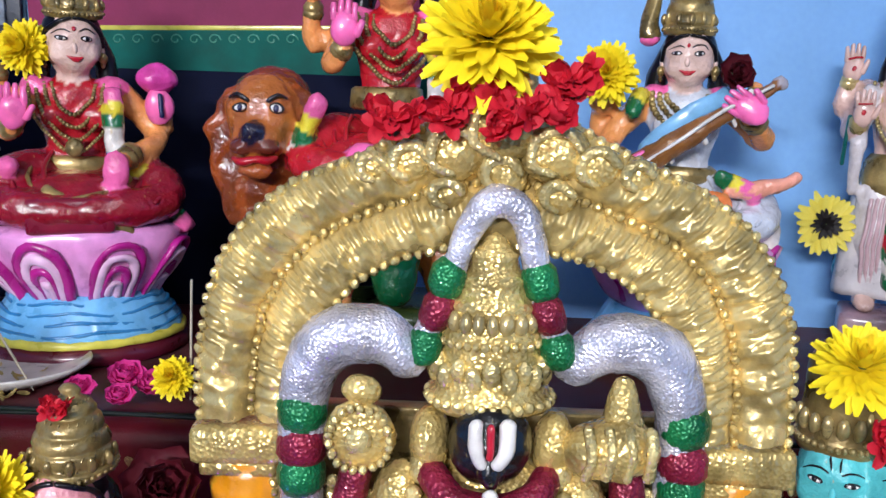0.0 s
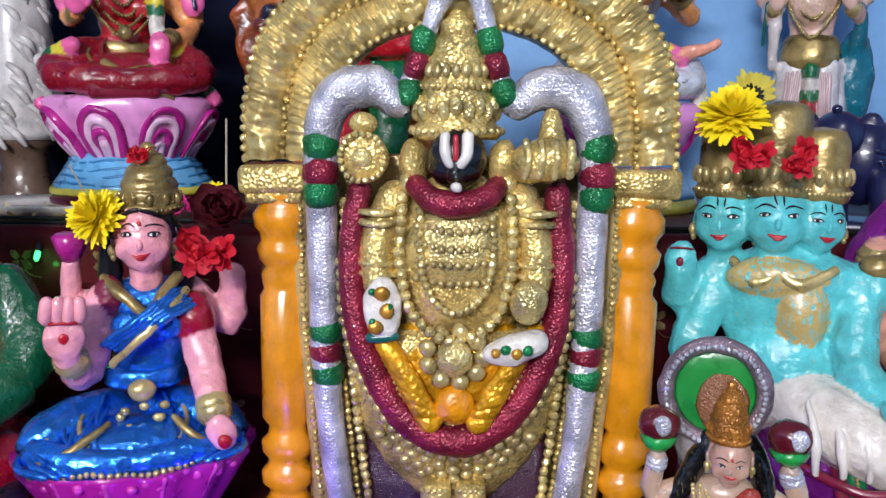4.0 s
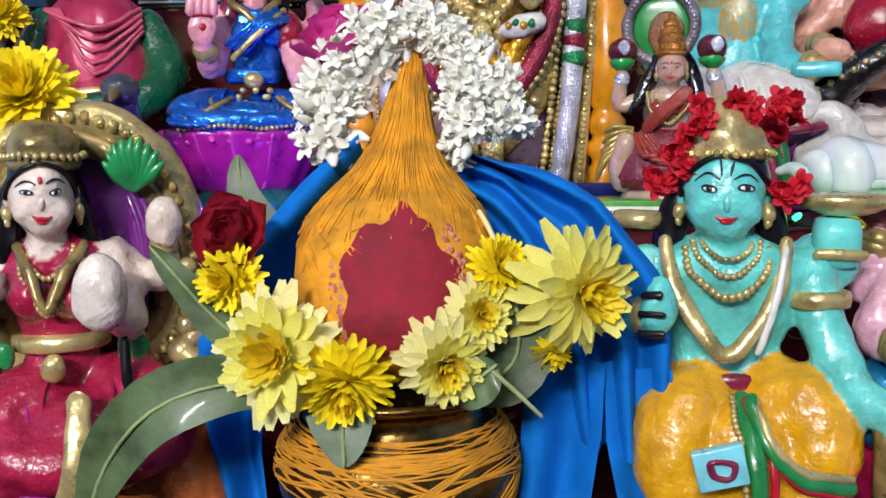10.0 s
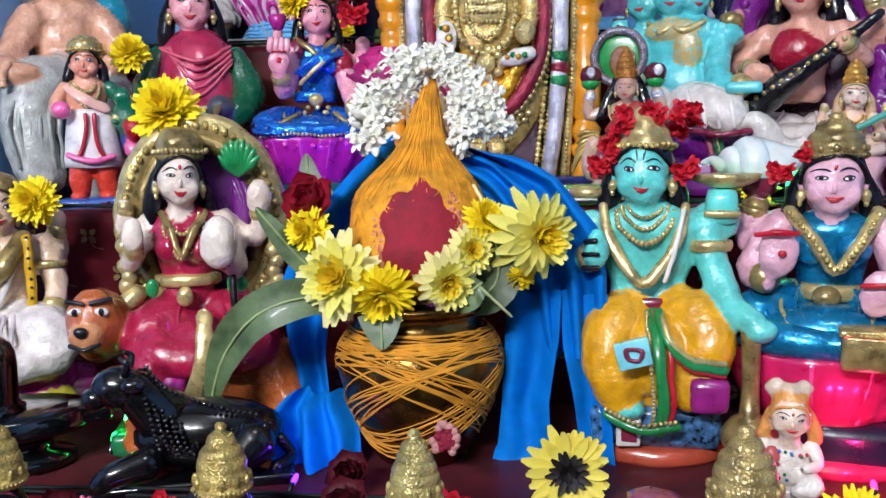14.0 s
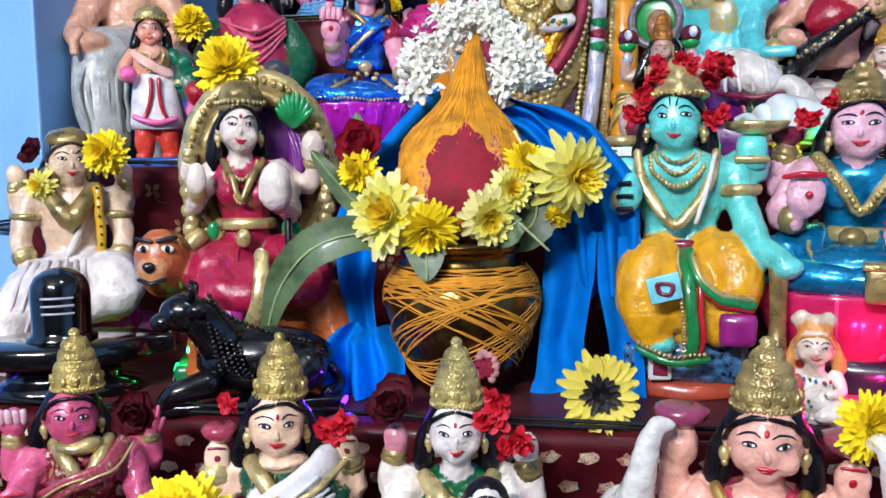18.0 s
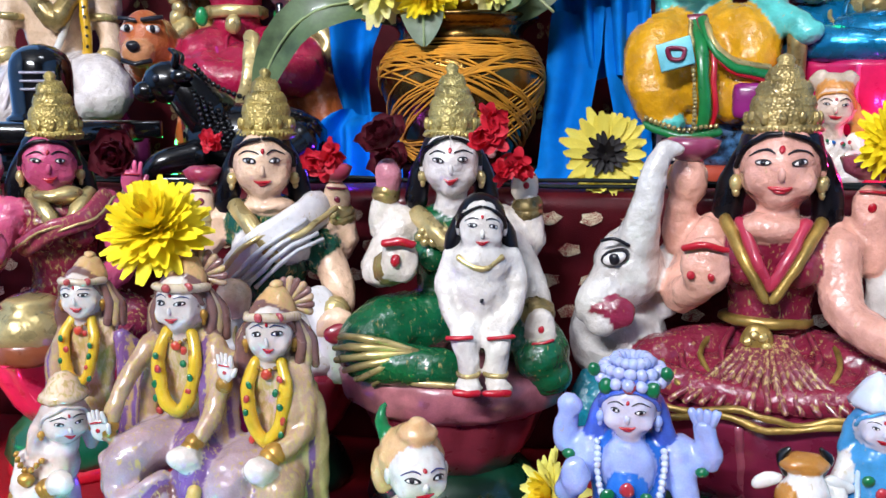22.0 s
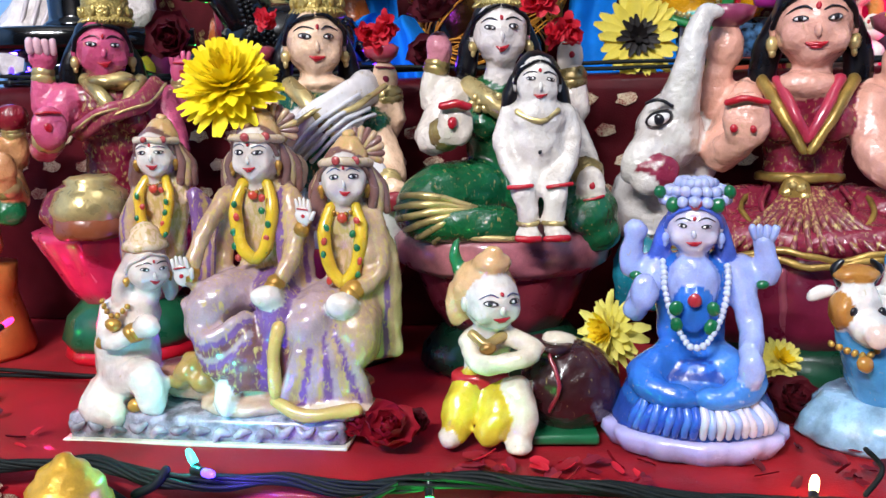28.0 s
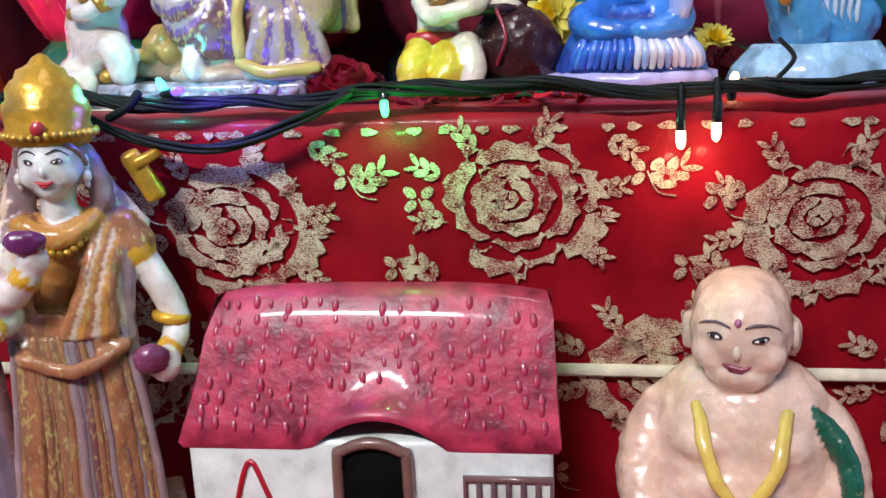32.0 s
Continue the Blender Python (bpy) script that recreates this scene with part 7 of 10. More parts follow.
    face(F, (-20, -24, 442), 43, sk, yaw=-4, mark=INK, bindi=None)
    F.lathe((-18, -14, 474), [(42, 0), (46, 4), (45, 12), (40, 18), (38, 30), (30, 38), (27, 50), (18, 58), (8, 66), (1, 68)], g, seg=26)
    F.beads(ring((-18, -14, 482), 46, 46, 14), 6, GOLD, closed=True, sub=3)
    F.lathe((-104, 10, 400), [(2, 0), (26, 2), (30, 10), (26, 18), (2, 20)], g, seg=20)
    return F.thing("turquoise_deity_statue", pose(0.188, 0.12, 0.815, 0, 0, -6), 0.000605, "turquoise seated deity doll in a yellow dhoti holding a mace", "statue")


def pink_lotus_goddess():
    F, sk, bl, g = Fig(), gloss("dda8b8"), gloss("1a86b8", metal=0.6, rough=0.26, bump=0.8, grain=350), GOLD_FINE
    F.box((10, 0, 40), (270, 180, 80), gloss("17122e"), bev=0.3)
    F.lathe((0, -10, -4), [(150, 0), (156, 10), (150, 26)], gloss("c01c50"), seg=36, sy=0.7)
    lotus(F, 66, 190, 100, 150, gloss("c8205e"), 11, 0.8, gloss("e8589a"))
    lap(F, 226, 310, 210, bl, g, h=0.3)
    torso(F, 6, 398, 272, 76, 50, bl, bust=bl)
    F.lathe((6, 0, 262), [(54, 0), (60, 4), (58, 22), (52, 26)], g, seg=26, sy=0.72)
    F.ell((0, -52, 272), (20, 12, 18), OLD_GOLD)
    F.tube([(-56, -20, 402), (-20, -58, 360), (10, -70, 316), (44, -60, 356), (72, -24, 404)], [12, 11, 10, 11, 12], g)
    F.beads([(-56, -34, 402), (-20, -72, 360), (10, -84, 318), (44, -74, 356), (72, -38, 404)], 6, GOLD)
    arm(F, [(-70, -10, 380), (-112, -30, 310), (-86, -70, 300)], 28, sk, gold=OLD_GOLD)
    palm(F, (-72, -84, 344), 40, sk, fingers=False)
    F.tube([(-104, -100, 372), (-74, -106, 376), (-46, -100, 374)], 5, LIP, seg=6)
    F.ell((-66, -102, 344), (6, 4, 6), LIP, seg=7, rings=5)
    arm(F, [(-66, 14, 386), (-118, 10, 350), (-106, 0, 420)], 24, sk, gold=OLD_GOLD)
    F.lathe((-104, 0, 424), [(14, 0), (24, 12), (28, 26), (18, 32)], MAROON, seg=16, lobes=7, amp=0.12, z0=6, z1=30)
    arm(F, [(76, -10, 380), (104, -40, 310), (84, -90, 290)], 28, sk, gold=OLD_GOLD)
    palm(F, (70, -104, 288), 38, sk, fingers=False, roll=20)
    F.tube([(44, -120, 300), (68, -128, 304), (92, -120, 300)], 4.5, LIP, seg=6)
    arm(F, [(72, 14, 386), (126, 10, 350), (118, 0, 420)], 24, sk, gold=OLD_GOLD)
    F.box((66, -130, 208), (100, 60, 54), OLD_GOLD, bev=0.15)
    F.box((66, -130, 236), (106, 66, 10), GOLD, bev=0.25)
    face(F, (6, -26, 452), 46, gloss("e4b2c2"), tall=1.26)
    crown(F, (8, -12, 488), 52, 70, OLD_GOLD, tiers=3)
    return F.thing("pink_lotus_goddess_statue", pose(0.341, 0.115, 0.815, 0, 0, -14), 0.00057, "pink-skinned goddess doll in a teal sari on a rose lotus", "statue", "seated goddess figures")


def seated_youth():
    F, sk, wh, g = Fig(), gloss("e2c4a4"), gloss("ece4e0"), GOLD_FINE
    F.box((20, 20, 30), (230, 150, 60), gloss("8a2a6a"), bev=0.3)
    F.ell((60, -40, 70), (50, 40, 46), MAGENTA)
    F.ell((70, -60, 30), (40, 30, 26), gloss("e8d93a"))
    F.tube([(0, -10, 140), (-60, -60, 120), (-96, -90, 60), (-80, -100, 4)], [48, 46, 38, 30], wh, seg=14)
    F.tube([(20, -10, 140), (66, -60, 140), (74, -80, 110), (10, -100, 96)], [48, 46, 36, 26], wh, seg=14)
    for i in range(7):
        F.tube([(-60 + 14 * i, -66, 172), (-80 + 16 * i, -112, 120), (-100 + 14 * i, -112, 50)], 3.5, gloss("cfc4c6"), seg=5)
    F.tube([(-6, -110, 90), (-40, -112, 84)], [17, 14], sk)
    torso(F, 4, 292, 168, 64, 48, sk)
    F.lathe((4, 0, 158), [(50, 0), (55, 4), (55, 12), (50, 16)], g, seg=26, sy=0.72)
    F.tube([(-36, -20, 290), (-16, -44, 262), (4, -50, 236), (22, -44, 262), (40, -20, 290)], [14, 15, 18, 15, 14], OLD_GOLD)
    F.tube([(34, -30, 284), (20, -46, 230), (-6, -44, 178)], [6, 6, 5], WHITE)
    F.tube([(46, -38, 290), (50, -48, 230), (48, -50, 170)], 8, gloss("d8a818"))
    F.beads([(46, -47, 290), (50, -57, 230), (48, -59, 170)], 3.5, INK, gap=6)
    for s in (-1, 1):
        arm(F, [(4 + s * 64, 0, 276), (4 + s * 80, -20, 216), (4 + s * 74, -44, 170)], 22, sk, gold=g)
        arm(F, [(4 + s * 60, 14, 280), (4 + s * 86, 8, 256), (4 + s * 84, 0, 300)], 18, sk, gold=g)
        palm(F, (4 + s * 84, -4, 312), 20, sk, fingers=False)
        band(F, (4 + s * 72, -10, 244), 24, g, 0.25)
    face(F, (2, -16, 336), 32, sk, yaw=14, hair=gloss("2a2420"), bindi=WHITE, tall=1.35)
    F.lathe((4, -4, 362), [(34, 0), (37, 4), (36, 14), (28, 24), (12, 30), (1, 31)], OLD_GOLD, seg=22)
    return F.thing("seated_youth_doll", pose(-0.520, 0.185, 0.815, 0, 0, 28), 0.000700, "bare-chested seated deity doll in a white dhoti", "statue")


def black_linga():
    F, b = Fig(), paint("07080c", rough=0.12, coat=0.8, wear=0.2, bump=0.06)
    F.lathe((0, 0, 0), [(120, 0), (128, 6), (124, 22), (96, 30), (92, 50), (110, 58), (150, 62), (156, 70), (154, 92), (146, 98), (60, 100)], b, seg=48, sy=0.62)
    F.box((150, -10, 84), (70, 60, 30), b, bev=0.2)
    F.lathe((0, -10, 96), [(56, 0), (58, 8), (50, 14), (48, 20), (49, 80), (47, 98), (40, 112), (26, 122), (10, 127), (1, 128)], b, seg=36)
    o = F.thing("black_stone_linga", pose(-0.429, 0.020, 0.815, 0, 0, 28), 0.000580, "polished black stone linga on its black base", "figurine")
    G = Fig()
    for i in range(3):
        G.tube([(-26, -54.5, 150 + 13 * i), (0, -59.5, 150 + 13 * i), (24, -55, 150 + 13 * i)], 2.2, gloss("a8a4b4"), seg=5)
    G.part("ash_mark", o, 0.00058, label="three thin pale ash lines")
    return o


def black_bull():
    F, b, r = Fig(), paint("060609", rough=0.2, coat=0.4, wear=0.25, bump=0.35, grain=250), random.Random(8)
    F.box((10, 0, 10), (300, 130, 20), b, bev=0.3)
    F.ell((30, 0, 76), (118, 54, 58), b)
    F.ell((-40, 0, 116), (44, 40, 40), b)
    F.tube([(-40, -6, 110), (-74, -10, 150), (-92, -12, 164)], [44, 36, 28], b)
    F.ell((-100, -16, 164), (42, 32, 34), b)
    F.ell((-134, -20, 150), (22, 20, 18), b)
    for s in (-1, 1):
        F.tube([(-88, -16 + s * 20, 190), (-84, -16 + s * 28, 206), (-94, -16 + s * 24, 214)], [8, 6, 3], b, seg=7)
        F.ell((-76, -16 + s * 34, 172), (18, 10, 12), b)
        F.ell((-116, -16 + s * 28, 170), 6, gloss("2a2a33"), seg=7, rings=5)
    F.tube([(-60, -44, 50), (-110, -60, 40), (-134, -56, 22)], [26, 20, 14], b)
    F.tube([(100, -40, 70), (60, -66, 40), (20, -64, 22)], [40, 26, 16], b)
    F.tube([(140, -10, 60), (156, -10, 30), (130, -40, 22)], [10, 9, 12], b)
    for q in range(5):
        F.beads([(-60 + 12 * q, -46, 150 - 10 * q), (-50 + 12 * q, -64, 116 - 10 * q), (-40 + 14 * q, -58, 70 - 4 * q)], 5.5, b, gap=2.0)
    F.beads([(-60, -10, 190), (-30, -30, 160), (40, -44, 130), (110, -40, 110)], 6, b, gap=2.0)
    for i in range(60):
        F.ell((r.uniform(-20, 130), -56 + r.uniform(-3, 3), r.uniform(50, 100)), r.uniform(2.5, 4.5), b, seg=5, rings=4)
    return F.thing("black_bull_figurine", pose(-0.229, 0.01, 0.815, 0, 0, 19), 0.00056, "glossy black kneeling bull figurine with beaded trappings", "figurine")


def tiny_child_deity():
    F, w = Fig(), resin("f0e6da")
    F.box((0, 0, 8), (90, 70, 16), w, bev=0.3)
    F.ell((0, 0, 50), (38, 30, 44), w)
    for s in (-1, 1):
        F.tube([(s * 20, -10, 40), (s * 40, -34, 26), (s * 10, -44, 18)], [20, 17, 11], w)
        arm(F, [(s * 34, 0, 84), (s * 46, -16, 58), (s * 24, -36, 56)], 11, w, gold=None, wrist=False)
        F.ell((s * 22, 4, 176), (15, 12, 17), resin("d2bca4"))
    r = random.Random(4)
    for i in range(14):
        F.ell((r.uniform(-28, 28), -32, r.uniform(30, 84)), 3.2, r.choice([GREEN, LIP, BLUE]), seg=6, rings=4)
    F.ell((-26, -30, 70), (12, 8, 16), gloss("b04a4a"))
    face(F, (2, -12, 132), 31, resin("f0d4bc"), hair=resin("d8934a"), ear=None, tall=1.12, eye=0.8)
    F.ell((2, 0, 160), (30, 28, 16), resin("d8934a"))
    F.ell((2, -6, 176), (14, 12, 12), resin("cbb49a"))
    return F.thing("child_deity_figurine", pose(0.286, 0.02, 0.815, 0, 0, -12), 0.00051, "tiny cream resin child figurine with orange hair", "statue")


arch_lion_goddess(), turquoise_deity(), pink_lotus_goddess(), seated_youth(), black_linga(), black_bull(), tiny_child_deity()


# ---- second step, back row ----
def rose_skin_goddess():
    F, sk, mr, g = Fig(), gloss("cf5a80"), gloss("7a1a34", gild=0.30), GOLD_FINE
    F.lathe((0, 0, 0), [(112, 0), (118, 8), (114, 22), (104, 26)], gloss("c01428"), seg=34, sy=0.85)
    F.lathe((0, 0, 22), [(112, 0), (116, 14), (104, 56), (80, 84), (60, 90)], gloss("0f5a38"), seg=34, sy=0.85, lobes=12, amp=0.05, z0=5, z1=80)
    lotus(F, 92, 232, 76, 140, gloss("c8305e"), 12, 0.85, gloss("e0708e"))
    lap(F, 262, 270, 190, gloss("7a2440", gild=0.30), g, h=0.3)
    torso(F, -4, 478, 316, 74, 52, mr, bust=mr)
    sash(F, [(-60, -40, 392), (-20, -72, 420), (40, -66, 440), (70, -30, 470)], 17, gloss("9a3a52", gild=0.30), g)
    F.tube([(-44, -16, 478), (-20, -54, 450), (0, -64, 418), (26, -56, 452), (44, -16, 478)], [12, 13, 10, 13, 12], g)
    F.ell((-2, -34, 476), (40, 30, 16), g)
    arm(F, [(-72, -6, 456), (-112, -30, 370), (-104, -80, 390)], 28, sk)
    palm(F, (-102, -92, 404), 36, sk, fingers=False, dot=LIP)
    arm(F, [(-68, 14, 460), (-112, 6, 430), (-106, 0, 500)], 22, sk)
    F.ell((-104, -4, 520), (24, 20, 26), sk)
    for i in range(4):
        F.tube([(-122 + 12 * i, -20, 524), (-122 + 12 * i, -22, 542)], 6.5, gloss("e6b8c0"), seg=7, sub=2)
    arm(F, [(68, 14, 460), (116, 6, 420), (112, 0, 480)], 22, sk)
    palm(F, (112, -10, 490), 24, sk, dot=LIP)
    arm(F, [(70, -6, 450), (90, -50, 360), (30, -100, 330)], 28, sk)
    F.lathe((-50, -120, 236), [(30, 0), (52, 14), (62, 40), (50, 68), (36, 78), (40, 86), (30, 92), (8, 94)], g, seg=28, lobes=10, amp=0.05, z0=5, z1=70)
    F.lathe((-50, -120, 232), [(58, 0), (62, 8), (60, 30), (56, 34)], gloss("8a4a2c"), seg=28)
    face(F, (-12, -24, 528), 43, gloss("c85278"), yaw=2)
    crown(F, (-2, -10, 566), 46, 108, metal("b09a54", glint=500), tiers=4)
    return F.thing("rose_skin_goddess_statue", pose(-0.324, -0.120, 0.590, 0, 0, 30), 0.000480, "rose-skinned goddess doll in a maroon sari with a gold pot", "statue", "seated goddess figures")


def white_sari_goddess():
    F, sk, wh, g = Fig(), gloss("edc9a8"), gloss("e6e2e0", gild=0.10), GOLD_FINE
    F.lathe((0, 0, 0), [(120, 0), (126, 8), (110, 50), (84, 80)], gloss("14402c"), seg=34, sy=0.85)
    lotus(F, 70, 220, 84, 150, gloss("b9324e"), 12, 0.85)
    lap(F, 250, 290, 200, wh, g, h=0.3)
    torso(F, 0, 486, 320, 84, 56, gloss("0f5238", gild=0.25), bust=wh)
    sash(F, [(-66, -30, 360), (-20, -72, 420), (34, -66, 450), (80, -24, 478)], 32, wh, g)
    for i in range(4):
        F.tube([(-60 + 12 * i, -58, 372 - 6 * i), (-6 + 12 * i, -94, 428 - 6 * i), (60 + 8 * i, -64, 462 - 10 * i)], 4, gloss("cfcfd4"), seg=5)
    F.tube([(-54, -20, 484), (-26, -64, 452), (0, -76, 414), (10, -76, 400)], [15, 16, 12, 6], g)
    F.ell((0, -30, 484), (44, 32, 14), sk)
    F.ell((84, -20, 402), (34, 30, 40), gloss("0f5238", gild=0.25))
    for s in (-1, 1):
        arm(F, [(s * 80, 10, 460), (s * 120, 4, 410), (s * 112, 0, 470)], 32, sk)
        palm(F, (s * 110, -8, 490), 30, sk, fingers=False, dot=MAROON)
        F.lathe((s * 104, -4, 518), [(14, 0), (26, 10), (30, 24), (20, 30)], gloss("a83a52"), seg=16, lobes=7, amp=0.1, z0=5, z1=30)
    arm(F, [(84, -10, 420), (110, -50, 340), (96, -96, 312)], 30, sk)
    palm(F, (98, -112, 300), 34, sk, fingers=False, roll=70)
    F.ell((104, -136, 292), (24, 10, 16), gloss("8a2030"))
    sash(F, [(70, -90, 340), (96, -110, 280), (110, -104, 220)], 28, wh)
    F.ell((-60, -70, 340), (30, 24, 36), sk)
    face(F, (-8, -26, 552), 48, sk, yaw=2)
    crown(F, (0, -10, 592), 49, 112, metal("b09a54", glint=500), tiers=4)
    return F.thing("white_sari_goddess_statue", pose(-0.149, -0.120, 0.590, 0, 0, 19), 0.000460, "cream-faced goddess doll in a white and green sari", "statue", "seated goddess figures")


def mother_and_child():
    F, sk, gr, g = Fig(), gloss("f2e8da"), gloss("0f5c34", gild=0.12), GOLD_FINE
    F.lathe((0, 0, 0), [(140, 0), (150, 10), (142, 44), (118, 76), (90, 86)], gloss("0d3a26"), seg=40, sy=0.85, lobes=14, amp=0.05, z0=6, z1=70)
    lotus(F, 66, 262, 100, 172, gloss("7e2c38"), 11, 0.85)
    F.lathe((0, 0, 186), [(166, 0), (186, 16), (194, 60), (184, 76), (110, 80)], gloss("ac666e", wear=0.5), seg=66, sy=0.85, lobes=11, amp=0.04, z0=8, z1=70)
    F.tube([(-30, -10, 326), (-110, -50, 322), (-146, -96, 296), (-90, -134, 286), (0, -140, 282)], [54, 58, 46, 36, 28], gr, seg=16)
    F.tube([(30, -10, 326), (110, -50, 316), (148, -92, 294), (120, -116, 284)], [54, 50, 42, 30], gr, seg=16)
    for i in range(6):
        a = radians(150 + 22 * i)
        F.tube([(-52, -150, 312), (-92 + 36 * math.cos(a), -160, 316 + 34 * math.sin(a)), (-112 + 74 * math.cos(a), -140, 306 + 52 * math.sin(a))], [4, 7, 5], GOLD_FINE, seg=7)
    F.tube([(-146, -118, 272), (-60, -160, 264), (10, -164, 262)], 5, g, seg=7)
    torso(F, -4, 516, 340, 80, 60, gr, bust=gr)
    F.tube([(-60, -20, 510), (-30, -58, 486), (0, -66, 462), (34, -58, 486), (60, -20, 510)], [16, 17, 17, 17, 16], g)
    for i in range(26):
        F.ell((-54 + 4.2 * i, -76 + abs(i - 13) * 1.2, 478 + 12 * math.sin(i * 2.1)), (8, 6, 8), GOLD_FINE, seg=6, rings=4)
    arm(F, [(-80, -6, 496), (-128, -30, 420), (-96, -80, 430)], 34, sk, gold=OLD_GOLD)
    palm(F, (-84, -96, 446), 40, sk, fingers=False)
    F.tube([(-108, -112, 474), (-84, -116, 478), (-62, -112, 474)], 7, LIP, seg=6)
    F.ell((-90, -114, 448), (9, 6, 10), LIP, seg=8, rings=5)
    arm(F, [(-74, 14, 500), (-124, 10, 480), (-112, 0, 556)], 26, sk, gold=OLD_GOLD)
    F.ell((-110, -4, 570), (24, 20, 34), gloss("c9808e"))
    arm(F, [(76, 14, 500), (128, 6, 450), (122, 0, 530)], 30, sk, gold=OLD_GOLD)
    palm(F, (118, -8, 556), 30, sk, fingers=False, dot=LIP)
    arm(F, [(80, -6, 490), (126, -50, 400), (136, -100, 350)], 32, sk, gold=OLD_GOLD)
    palm(F, (138, -114, 340), 34, sk, fingers=False, roll=170, dot=LIP)
    F.ell((150, -90, 262), (44, 40, 42), gloss("116038"))
    face(F, (-4, -26, 596), 47, gloss("f2ebe4"))
    crown(F, (-2, -10, 634), 49, 122, metal("b0a060", glint=500), tiers=5)
    # child on the lap
    cs = gloss("f0eadf")
    F.M = pose(0, 0, 20)
    F.ell((44, -150, 392), (48, 44, 80), cs)
    F.ell((44, -160, 436), (48, 38, 38), cs)
    for s in (-1, 1):
        F.tube([(44 + s * 44, -150, 446), (44 + s * 56, -160, 390), (44 + s * 38, -190, 344)], [17, 16, 13], cs)
        F.tube([(44 + s * 20, -160, 336), (44 + s * 25, -196, 326), (46 + s * 19, -198, 268)], [24, 22, 16], cs)
        F.ell((48 + s * 24, -210, 254), (20, 26, 12), cs)
        F.tube([(44 + s * 22 - 16, -230, 252), (44 + s * 22 + 18, -230, 252)], 6, LIP, seg=6, sub=2)
        F.tube([(44 + s * 30 - 20, -216, 330), (44 + s * 30 + 16, -220, 334)], 3.5, LIP, seg=5, sub=2)
        band(F, (46 + s * 20, -198, 272), 17, g, 0.2)
    F.ell((44, -196, 384), (3.5, 3, 3.5), INK, seg=6, rings=4)
    F.tube([(10, -184, 446), (44, -196, 430), (76, -184, 446)], 5, g, seg=6)
    face(F, (44, -164, 490), 35, cs, hair=HAIR, ear=None, yaw=2, tall=1.3, neck=1.0)
    F.M = Matrix()
    return F.thing("mother_goddess_statue", pose(-0.005, -0.130, 0.590, 0, 0, 8), 0.000430, "white-faced goddess doll in green holding a small white child", "statue", "seated goddess figures")


